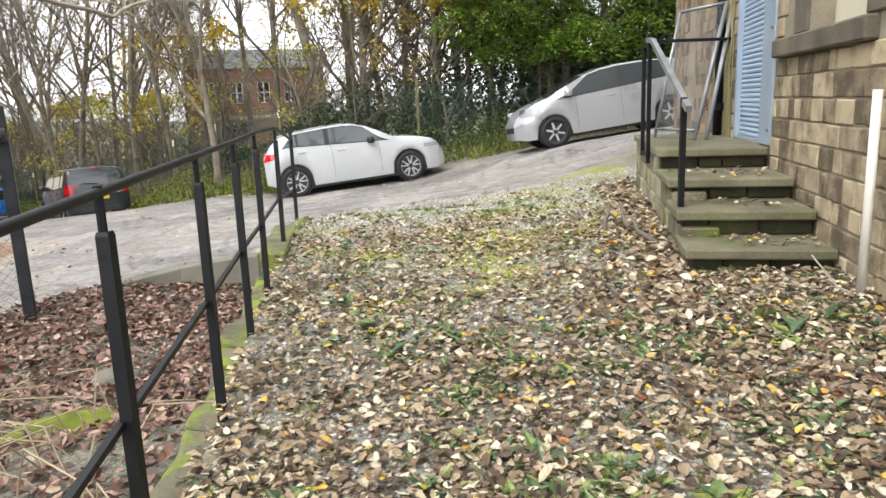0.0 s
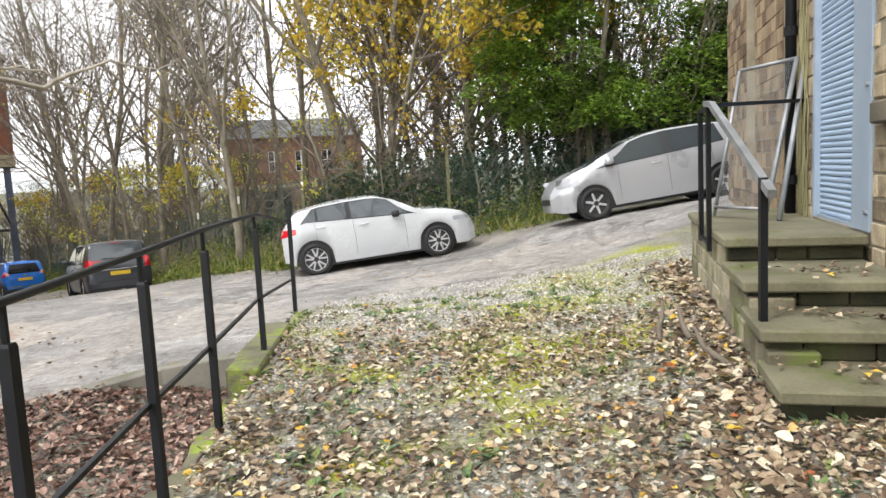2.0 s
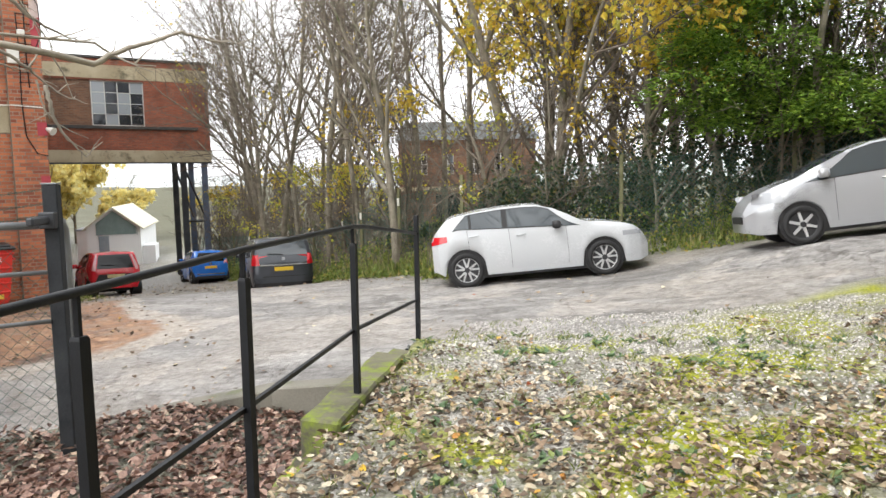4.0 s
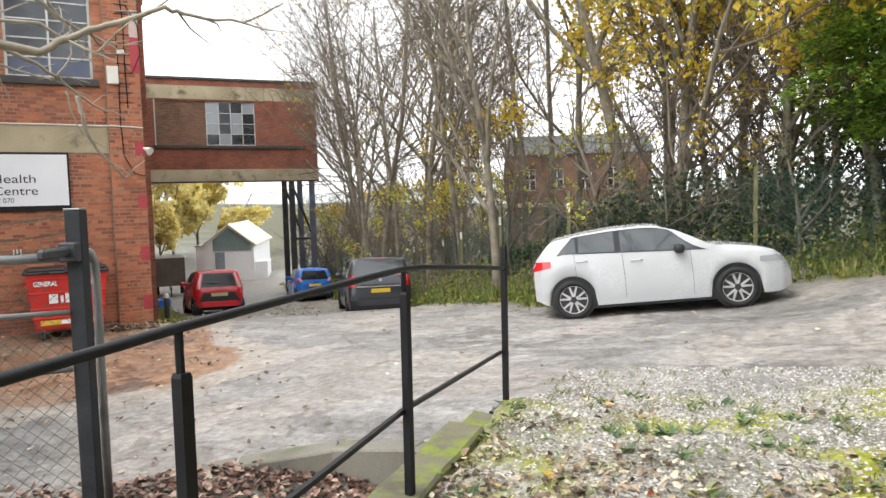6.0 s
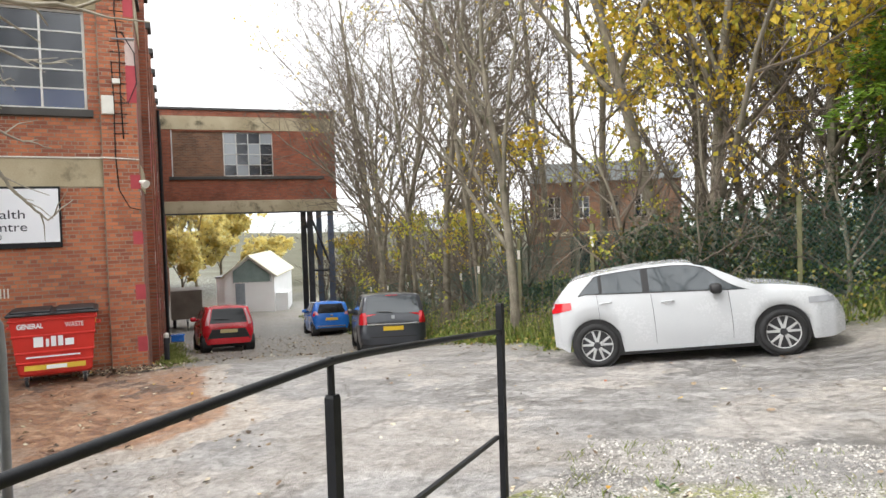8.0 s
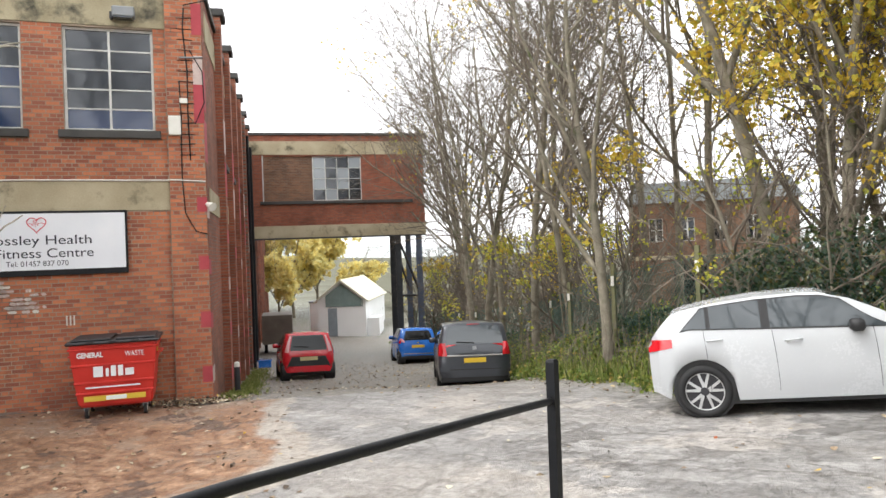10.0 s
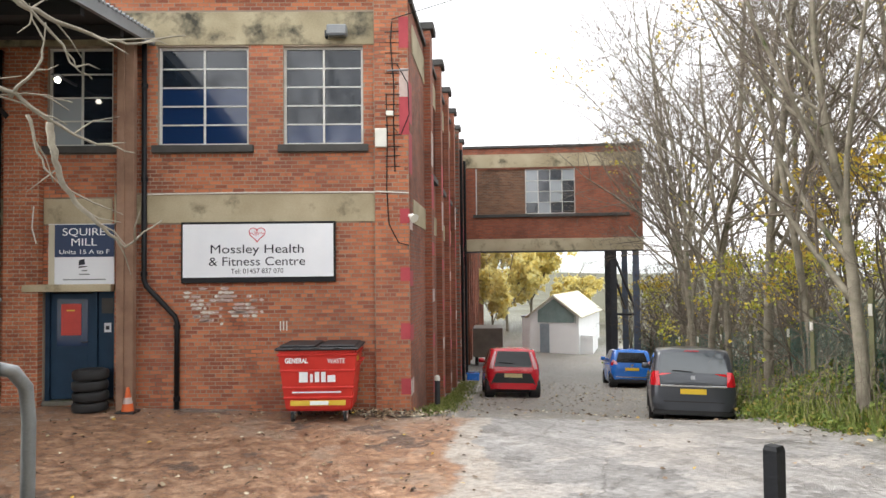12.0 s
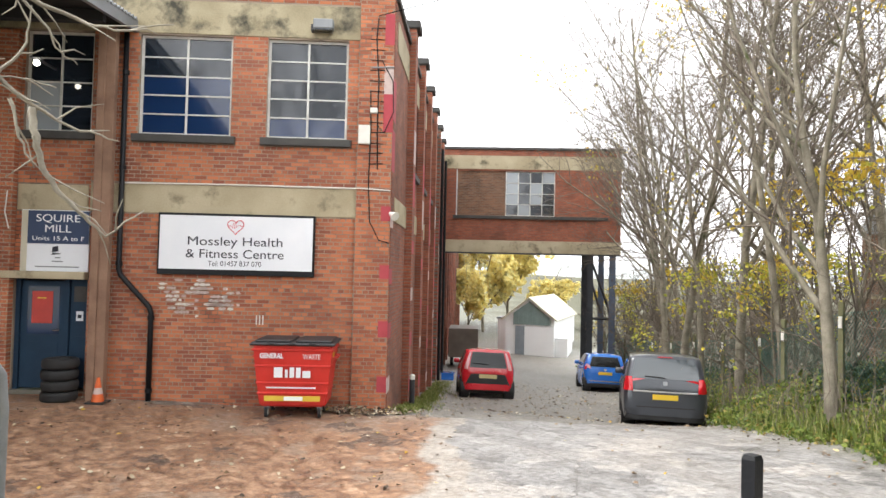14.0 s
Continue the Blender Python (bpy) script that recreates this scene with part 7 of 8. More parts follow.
pipe = empty("drainpipe", at_front(0, 0), "black cast-iron drainpipe with a sideways offset", "drainpipe")
bm = bmesh.new()
tube(bm, ((-5.03, -0.09, 6.0), (-5.02, -0.09, 1.50), (-4.98, -0.09, 1.38), (-4.44, -0.09, 0.80), (-4.40, -0.09, 0.68), (-4.40, -0.09, -0.98)), 0.048, 10)
part("pipe", bm, BLACK_IRON, pipe, smooth=True)
for x, z in ((-5.02, 5.2), (-5.02, 3.4), (-5.02, 1.6), (-4.40, 0.60), (-4.40, -0.75)):
    bm = bmesh.new()
    tube(bm, ((x, -0.09, z - 0.04), (x, -0.09, z + 0.04)), 0.062, 10)
    part("collar", bm, BLACK_IRON, pipe)
pipe2 = empty("drainpipe", at_front(0, 0), "black drainpipe beside the dark bay", "drainpipe")
bm = bmesh.new()
tube(bm, ((-7.76, -0.12, 5.9), (-7.76, -0.12, -0.95)), 0.05, 10)
part("pipe", bm, BLACK_IRON, pipe2, smooth=True)
cables = empty("wall_cables", at_front(0, 0), "loose black and white cables on the brick pier", "cables")
for pts, rr, mt in (([(-0.30, -0.115, 6.4), (-0.33, -0.115, 6.0), (-0.27, -0.115, 5.2), (-0.28, -0.115, 4.4), (-0.26, -0.115, 3.5)], 0.012, BLACK_IRON), ([(-0.42, -0.115, 5.0), (-0.40, -0.115, 4.3), (-0.42, -0.115, 3.2), (-0.38, -0.115, 2.5), (-0.2, -0.115, 2.15), (0.0, -0.115, 2.1)], 0.010, BLACK_IRON),
                    ([(-5.1, -0.04, 3.12), (-3.0, -0.04, 3.14), (-0.7, -0.04, 3.13), (-0.62, -0.115, 3.13), (0.0, -0.115, 3.10)], 0.014, POLE_WHITE), ([(-0.22, -0.115, 5.6), (0.0, -0.12, 5.2), (0.02, -0.12, 4.6), (-0.15, -0.115, 4.2), (-0.28, -0.115, 4.35)], 0.010, BLACK_IRON), ([(-0.40, -0.12, 5.45), (0.02, -0.12, 5.47)], 0.018, GREY_STEEL),
                    ([(-7.05, -0.18, 2.9), (-7.08, -0.18, 2.5), (-7.0, -0.18, 2.2)], 0.012, POLE_WHITE)):
    bm = bmesh.new()
    tube(bm, pts, rr, 5)
    part("cable", bm, mt, cables)
for i in range(14):
    z = 3.6 + i * 0.2
    bm = bmesh.new()
    tube(bm, ((-0.44, -0.112, z), (-0.16, -0.112, z + rng.uniform(-0.02, 0.02))), 0.008, 4)
    part("cable_clip", bm, BLACK_IRON, cables)
overhead = empty("overhead_cable", pose(0, 0, 0), "thin overhead cable from the mill corner", "cable")
bm = bmesh.new()
a, b = at_front(-0.3, -0.13, 6.45).translation, at_front(9.0, -4.5, 9.2).translation
tube(bm, [a.lerp(b, i / 10) - Vector((0, 0, 0.5 * math.sin(math.pi * i / 10))) for i in range(11)], 0.010, 4)
part("cable", bm, BLACK_IRON, overhead)
# paint remnants on the brick, flush pieces of peeled whitewash
patches = empty("whitewash_remnants", at_front(0, -0.009), "flaking whitewash remnants of old wall lettering", "paint")
rw_ = random.Random(9)
for cx, cz, wx, hz in ((-3.95, 1.02, 0.42, 0.20), (-3.85, 0.72, 0.34, 0.10), (-3.05, 0.98, 0.25, 0.24), (-3.5, 1.15, 0.14, 0.18), (-3.2, 0.85, 0.2, 0.1)):
    for k in range(26):
        row = round((cz + rw_.gauss(0, hz * 0.5)) / 0.075)
        x = cx + rw_.gauss(0, wx * 0.5)
        w = rw_.uniform(0.05, 0.2)
        bm = bmesh.new()
        n_p = 9
        vs = [bm.verts.new((x + w / 2 * math.cos(2 * math.pi * i / n_p) * rw_.uniform(0.6, 1.1), -0.003, row * 0.075 + 0.038 + 0.03 * math.sin(2 * math.pi * i / n_p) * rw_.uniform(0.6, 1.1))) for i in range(n_p)]
        bm.faces.new(vs)
        part("flake", bm, PINK_PAINT if k % 3 else POLE_WHITE, patches)
for i in range(3):
    boxpart("chalk_mark", (-2.48 + i * 0.06, -2.455 + i * 0.06, -0.006, -0.001, 0.50, 0.68), POLE_WHITE, patches)

# ---- refuse bin ----
gx, gy = at_front(-1.58, -0.62).translation.xy
binm = FRONT @ pose(-1.58, -0.66, 0)
binm.translation.z = ground_z(gx, gy)
bin_ = empty("waste_bin", binm, "red four-wheeled steel waste bin with a black lid", "bin")
bm = bmesh.new()
rings = []
for z, hx, hy in ((0.20, 0.55, 0.36), (0.24, 0.58, 0.40), (0.75, 0.63, 0.47), (1.12, 0.665, 0.52), (1.27, 0.68, 0.54)):
    rings.append([bm.verts.new((sx * hx, sy * hy, z)) for sx, sy in ((-1, -1), (1, -1), (1, 1), (-1, 1))])
for a, b in zip(rings, rings[1:]):
    for k in range(4):
        bm.faces.new((a[k], a[(k + 1) % 4], b[(k + 1) % 4], b[k]))
bm.faces.new(list(reversed(rings[0])))
bm.faces.new(rings[-1])
bmesh.ops.bevel(bm, geom=[e for e in bm.edges if abs(e.verts[0].co.z - e.verts[1].co.z) > 0.03], offset=0.04, segments=2, affect="EDGES")
part("body", bm, BIN_RED, bin_)
for z, hx, hy in ((1.20, 0.70, 0.56), (0.92, 0.66, 0.515), (0.62, 0.63, 0.475), (0.44, 0.61, 0.45)):
    bm = bmesh.new()
    box(bm, -hx, hx, -hy, hy, z - 0.022, z + 0.022, 0.012)
    part("rib", bm, BIN_RED, bin_)
bm = bmesh.new()
box(bm, -0.73, 0.73, -0.60, 0.58, 1.275, 1.325, 0.02)
lid = part("lid", bm, BIN_LID, bin_)
for x0, x1 in ((-0.66, -0.04), (0.04, 0.66)):
    boxpart("lid_panel", (x0, x1, -0.50, 0.48, 1.326, 1.362), BIN_LID, lid, bevel=0.015)
for x in (-0.35, 0.0, 0.35):
    boxpart("lid_grip", (x - 0.06, x + 0.06, -0.625, -0.595, 1.29, 1.335), BIN_LID, lid, bevel=0.01)
for sx in (-1, 1):
    for sy in (-1, 1):
        bm = bmesh.new()
        x, y = sx * 0.46, sy * 0.30
        tube(bm, ((x - 0.025, y, 0.10), (x + 0.025, y, 0.10)), 0.10, 16)
        w = part("wheel", bm, RUBBER, bin_)
        bm = bmesh.new()
        tube(bm, ((x - 0.03, y, 0.10), (x + 0.03, y, 0.10)), 0.055, 12)
        part("hub", bm, POLE_WHITE, w)
        bm = bmesh.new()
        box(bm, x - 0.045, x + 0.045, y - 0.05, y + 0.05, 0.14, 0.21, 0.008)
        part("castor_fork", bm, GREY_STEEL, bin_)
    bm = bmesh.new()
    tube(bm, ((sx * 0.66, -0.2, 1.05), (sx * 0.74, -0.2, 1.05), (sx * 0.74, 0.2, 1.05), (sx * 0.66, 0.2, 1.05)), 0.016, 6)
    part("lifting_bar", bm, BIN_RED, bin_)
lettering("GENERAL", 0.12, -0.36, 1.06, INK_WHITE, bin_, -0.585 + 0.04, width=0.40, bold=0.004)
lettering("WASTE", 0.12, 0.33, 1.05, INK_WHITE, bin_, -0.545, width=0.30)
bm = bmesh.new()
for x0, x1, z0, z1 in ((-0.32, -0.17, 0.72, 0.90), (-0.13, -0.08, 0.72, 0.86), (-0.05, 0.03, 0.72, 0.90), (0.06, 0.14, 0.72, 0.90), (0.17, 0.31, 0.72, 0.84)):
    box(bm, x0, x1, -0.508, -0.497, z0, z1, 0.004)
part("brand_mark", bm, INK_WHITE, bin_, "plain white bars of a company mark")
boxpart("text_line", (-0.45, 0.40, -0.474, -0.462, 0.53, 0.555), INK_WHITE, bin_)
boxpart("warning_label", (-0.48, 0.48, -0.462, -0.452, 0.31, 0.40), YELLOW, bin_, "yellow warning strip")
boxpart("warning_label", (-0.14, 0.18, -0.467, -0.463, 0.32, 0.39), INK_WHITE, bin_)
boxpart("reflector", (0.665, 0.675, -0.28, -0.10, 1.06, 1.14), YELLOW, bin_)

# ---- tyres, cone ----
for i in range(4):
    m = at_front(-5.86 + 0.01 * (i % 2), -0.42, 0)
    m.translation.z = ground_z(m.translation.x, m.translation.y) + 0.0 + i * 0.195
    ty = tagged(new("tyre"), "worn black car tyre in a stack by the door", "tyre", "stacked tyres")
    ty.matrix_basis = m
    bm = bmesh.new()
    prof = [(0.19, 0.02), (0.25, 0.0), (0.29, 0.015), (0.31, 0.05), (0.31, 0.14), (0.29, 0.175), (0.25, 0.19), (0.19, 0.17), (0.185, 0.095)]
    kk = 28
    rgs = [[bm.verts.new((a * math.cos(2 * math.pi * j / kk), a * math.sin(2 * math.pi * j / kk), z)) for a, z in prof] for j in range(kk)]
    for j in range(kk):
        a, b = rgs[j], rgs[(j + 1) % kk]
        for q in range(len(prof)):
            bm.faces.new((a[q], b[q], b[(q + 1) % len(prof)], a[(q + 1) % len(prof)]))
    part("tread", bm, RUBBER, ty, smooth=True)
m = at_front(-5.14, -0.50, 0)
m.translation.z = ground_z(m.translation.x, m.translation.y)
cone = empty("traffic_cone", m, "small orange traffic cone on a black base", "cone")
bm = bmesh.new()
tube(bm, ((0, 0, 0.03), (0, 0, 0.17)), [0.11, 0.085], 16)
part("cone_foot", bm, ORANGE, cone)
bm = bmesh.new()
tube(bm, ((0, 0, 0.28), (0, 0, 0.46)), [0.06, 0.025], 16)
part("cone_tip", bm, ORANGE, cone)
bm = bmesh.new()
tube(bm, ((0, 0, 0.17), (0, 0, 0.28)), [0.086, 0.061], 16)
part("sleeve", bm, PINK_PAINT, cone)
boxpart("base", (-0.17, 0.17, -0.17, 0.17, 0.0, 0.035), BIN_LID, cone, bevel=0.012)

# ---- alley: drainpipes, bollard, skip, shed ----
for y in (17.6, 14.7):
    p3 = empty("drainpipe", ALLEY, "dark drainpipe on the mill side wall", "drainpipe")
    bm = bmesh.new()
    tube(bm, ((0.24, y, 6.5), (0.24, y, 2.2), (0.24, y + 0.3, 1.9), (0.24, y + 0.3, -2.9)), 0.06, 8)
    part("pipe", bm, BLACK_IRON, p3)
m = ALLEY @ pose(0.34, 1.9, 0)
m.translation.z = ground_z(m.translation.x, m.translation.y)
boll = empty("bollard", m, "short dark bollard against the mill side", "bollard")
bm = bmesh.new()
tube(bm, ((0, 0, -0.1), (0, 0, 0.62)), 0.06, 12)
part("stem", bm, DARK_STEEL, boll)
bm = bmesh.new()
tube(bm, ((0, 0, 0.62), (0, 0, 0.70), (0, 0, 0.73)), [0.062, 0.06, 0.03], 12)
part("cap", bm, POLE_WHITE, boll)
m = ALLEY @ pose(0.9, 23.5, 0)
m.translation.z = ground_z(m.translation.x, m.translation.y)
skip = empty("box_trailer", m, "brown boxed trailer parked by the mill", "trailer")
boxpart("box", (-0.55, 0.95, -1.2, 1.2, 0.55, 2.0), surface("brown_trailer_sheet", (0.10, 0.08, 0.065), (0.17, 0.14, 0.115), 0.7, 2, 40, 0.1), skip, bevel=0.02)
for x in (-0.4, 0.8):
    bm = bmesh.new()
    tube(bm, ((x - 0.08, 0, 0.3), (x + 0.08, 0, 0.3)), 0.3, 16)
    part("wheel", bm, RUBBER, skip)
boxpart("drawbar", (0.15, 0.25, -2.2, -1.2, 0.45, 0.55), DARK_STEEL, skip)
boxpart("prop", (0.17, 0.23, -2.15, -2.09, 0.0, 0.45), DARK_STEEL, skip)
m = ALLEY @ pose(0.6, 15.6, 0)
m.translation.z = ground_z(m.translation.x, m.translation.y)
crate = empty("plastic_crate", m, "blue plastic crate by the wall", "crate")
boxpart("crate_body", (-0.25, 0.25, -0.2, 0.2, 0.0, 0.3), CAR_BLUE, crate, bevel=0.02)
boxpart("crate_rim", (-0.28, 0.28, -0.23, 0.23, 0.28, 0.32), CAR_BLUE, crate, bevel=0.01)

SHED = pose(-34.55, 38.55, 0, 0, 0, 36.0)
gshed = ground_z(-34.4, 38.6)
SHED.translation.z = gshed
SHED = SHED @ Matrix.Scale(0.86, 4)
shed = empty("white_shed", SHED, "white rendered shed with green-grey clad gable", "shed")
bm = bmesh.new()
prism(bm, [(-1.85, -1.0), (1.85, -1.0), (1.85, 2.75), (0.0, 4.2), (-1.85, 2.75)], 0.0, 11.0)
part("wall", bm, WHITE_RENDER, shed)
bm = bmesh.new()
prism(bm, [(-1.2, 2.25), (1.55, 2.25), (1.55, 2.8), (0.0, 4.0), (-1.2, 3.1)], -0.05, -0.01)
part("gable_cladding", bm, GREEN_SHEET, shed)
for i in range(9):
    x = -1.2 + i * 0.35
    boxpart("cladding_rib", (x, x + 0.04, -0.075, -0.05, 2.2, 2.8 if abs(x) > 1.1 else 3.2), GREEN_SHEET, shed)
boxpart("door", (-1.05, -0.35, -0.06, -0.01, -0.4, 2.15), surface("grey_shed_door", (0.20, 0.24, 0.27), (0.28, 0.32, 0.35), 0.6), shed)
for sg in (-1, 1):
    bm = bmesh.new()
    prism(bm, [(0.0, 4.21), (sg * 2.1, 2.57), (sg * 2.1, 2.67), (0.0, 4.32)], -0.3, 11.2)
    part("roof_slope", bm, surface("pale_lichened_roof", (0.55, 0.53, 0.42), (0.68, 0.65, 0.52), 0.85, 0.8), shed)
annex = empty("shed_annex", SHED @ pose(0, 0, 0), "low white outhouse beside the shed", "shed")
boxpart("wall", (-2.9, -1.87, 2.0, 6.0, -1.0, 2.5), WHITE_RENDER, annex)
boxpart("wall", (1.87, 2.8, 0.4, 3.0, -1.0, 1.3), WHITE_RENDER, annex)
boxpart("roof", (-3.0, -1.86, 1.9, 6.1, 2.5, 2.6), ROOF_GREY, annex)

# ---- brick works behind the trees ----
works = empty("brick_works", pose(-13.7, 45.2, ground_z(-13.7, 45.2), 0, 0, 19.0), "red brick works with white windows behind the trees", "building")
z0 = -ground_z(-13.7, 45.2)
bm = bmesh.new()
WINS = [(-2.35 + 1.66 * i, -1.6 + 1.66 * i, z0 + 1.75, z0 + 3.05) for i in range(4)] + [(-1.1, 0.6, z0 - 2.0, z0 + 0.55), (2.0, 3.7, z0 - 2.0, z0 + 0.55)]
wall_with_openings(bm, -3.4, 5.2, -1.0, z0 + 3.9, WINS)
part("wall", bm, BRICK_BROWN, works)
boxpart("band", (-3.5, 5.3, -0.06, -0.002, z0 + 0.75, z0 + 1.0), CONCRETE, works)
# Black sheet paints the unlit inside behind the openings.
boxpart("inner", (-3.3, 5.1, 1.2, 1.3, -1.0, z0 + 3.8), SHADE_BLACK, works)
bm = bmesh.new()
prism(bm, [(-3.6, z0 + 3.9), (5.4, z0 + 3.9), (4.8, z0 + 5.0), (-3.0, z0 + 5.0)], -0.2, 8.0)
part("roof", bm, surface("grey_slates", (0.22, 0.24, 0.245), (0.32, 0.34, 0.345), 0.7, 1.5, 40, 0.2), works)
for w in WINS[:4]:
    steel_window(works, *w, 2, 2, lambda i, j: PANE, y=0.08, bar=0.05)

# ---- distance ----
# Distance haze is mixed into the hill's pale base colour.
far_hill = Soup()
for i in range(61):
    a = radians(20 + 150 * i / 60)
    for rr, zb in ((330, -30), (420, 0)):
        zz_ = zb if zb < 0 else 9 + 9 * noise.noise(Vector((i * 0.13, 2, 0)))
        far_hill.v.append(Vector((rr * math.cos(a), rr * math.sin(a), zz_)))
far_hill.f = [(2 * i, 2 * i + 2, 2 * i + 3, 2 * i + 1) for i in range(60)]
tagged(new("backdrop", far_hill.mesh("backdrop", surface("haze_pale_hillside", (0.30, 0.33, 0.31), (0.48, 0.50, 0.50), 1.0, 0.02, 0.3, 0.0))), "misty hillside across the valley", "hillside", kind="structure")
LEAF_GOLD = leaf_material("golden_leaf", [(0.0, (0.72, 0.60, 0.22)), (0.5, (0.86, 0.76, 0.32)), (1.0, (0.80, 0.76, 0.42))], 0.7, 0.6)
gold = make_tree("tree", 71, 7.0, 0.13, PLAN_FORK, 3, "round tree in full yellow autumn leaf", leaves=3800, leaf_mat=LEAF_GOLD, leaf_size=0.34, low=0.15, group="golden trees", clumps=60)
put(gold, -49.5, 46.8, 0, 1.25, -1.0, first=True)
put(gold, -52.0, 52.0, 120, 1.3, -1.0)
put(gold, -46.5, 51.5, 220, 0.9, -1.5)
put(gold, -45.5, 42.0, 300, 0.9, -1.0)
far_wood, rf = Soup(), random.Random(17)
for i in range(15000):
    s = rf.uniform(-16, 34)
    wd = rf.uniform(5, 30)
    x, y = alley_xy(bank_edge(s) + wd, s)
    h = (2.2 + 0.05 * wd) * rf.random() ** 1.3 * (0.9 + 0.5 * noise.noise(Vector((x * 0.3, y * 0.3, 6))))
    if -16 < x < -4 and wd > 4 and h > 0.9:
        continue
    ax = rand_dir(rf)
    sz = rf.uniform(0.12, 0.26)
    far_wood.leaf(Vector((x, y, ground_z(x, y) + h)), ax, ax.cross(rand_dir(rf)).normalized(), sz, sz * 0.8)
tagged(new("woodland_understorey", far_wood.mesh("woodland_understorey", leaf_material("dull_woodland_leaf", [(0.0, (0.045, 0.048, 0.025)), (0.5, (0.11, 0.10, 0.055)), (0.85, (0.20, 0.155, 0.09)), (1.0, (0.38, 0.28, 0.07))], 0.8, 0.3))), "dark understorey deep in the wood", "woodland", kind="stuff")

# ---- gate post and wire by the pit ----
POST_GREY = surface("grey_painted_steel_post", (0.016, 0.018, 0.021), (0.045, 0.048, 0.053), 0.75, 4, 70, 0.1, stain=((0.06, 0.075, 0.03), 3, 0.6), spec=0.25)
gate = empty("gate_post", pose(-4.62, 7.52, 0, 0, 0, 28), "grey steel gate post with latch and bent tube", "post")
boxpart("post", (-0.060, 0.060, -0.052, 0.052, -1.2, 1.46), POST_GREY, gate, bevel=0.008)
boxpart("cap", (-0.062, 0.062, -0.054, 0.054, 1.46, 1.475), GREY_STEEL, gate, bevel=0.003)
boxpart("latch_arm", (-0.04, 0.02, -0.46, -0.055, 1.13, 1.20), DARK_STEEL, gate, bevel=0.015)
boxpart("latch_plate", (-0.07, 0.06, -0.14, -0.055, 1.09, 1.23), DARK_STEEL, gate, bevel=0.01)
bm = bmesh.new()
tube(bm, ((0.02, 0.06, 1.16), (0.02, 0.13, 1.14), (0.02, 0.19, 1.06), (0.02, 0.205, 0.9), (0.02, 0.20, 0.3), (0.02, 0.19, -1.1)), 0.032, 10)
part("bent_tube", bm, GREY_STEEL, gate, smooth=True)
rails_ = empty("field_gate", pose(0, 0, 0), "galvanised tube gate hung on the steel post", "gate")
for z, r_ in ((1.12, 0.035), (0.72, 0.02), (0.3, 0.02)):
    bm = bmesh.new()
    tube(bm, ((-4.64, 7.44, z), (-5.08, 6.78, z + 0.01), (-5.98, 5.44, z + 0.02)), r_, 10)
    part("bar", bm, GREY_STEEL, rails_, smooth=True)
for f in (0.25, 0.9):
    bm = bmesh.new()
    x, y = -4.64 - 1.34 * f, 7.44 - 1.98 * f
    tube(bm, ((x, y, -0.9), (x, y, 1.12)), 0.02, 6)
    part("upright", bm, DARK_STEEL, rails_)
wires = Soup()
for z in (1.42, 1.30, 1.20):
    for k in range(3):
        pts = [Vector((-4.64 - 0.6 * f + 0.01 * math.sin(f * 90 + k * 2), 7.46 - 1.0 * f, z + 0.012 * math.cos(f * 80 + k * 2) - 0.05 * math.sin(3.1 * f))) for f in [i / 24 for i in range(25)]]
        wires.tube(pts, [0.0025] * 25, 3)
for i in range(-16, 22):
    for sg in (1, -1):
        fa, fb = i / 22, (i + 16) / 22
        ca, cb = max(0, min(1, fa)), max(0, min(1, fb))
        if ca == cb:
            continue
        za, zb = (ca - fa) / (fb - fa), (cb - fa) / (fb - fa)
        if sg < 0:
            za, zb = 1 - za, 1 - zb
        pa, pb = Vector((-4.64 - 1.34 * ca, 7.46 - 1.98 * ca, -0.75 + 1.7 * za)), Vector((-4.64 - 1.34 * cb, 7.46 - 1.98 * cb, -0.75 + 1.7 * zb))
        wires.tube([pa, pb], [0.002, 0.002], 3)
tagged(new("gate_wire", wires.mesh("gate_wire", FENCE_GREEN)), "sagging barbed wire and netting on the gate", "wire", kind="stuff")

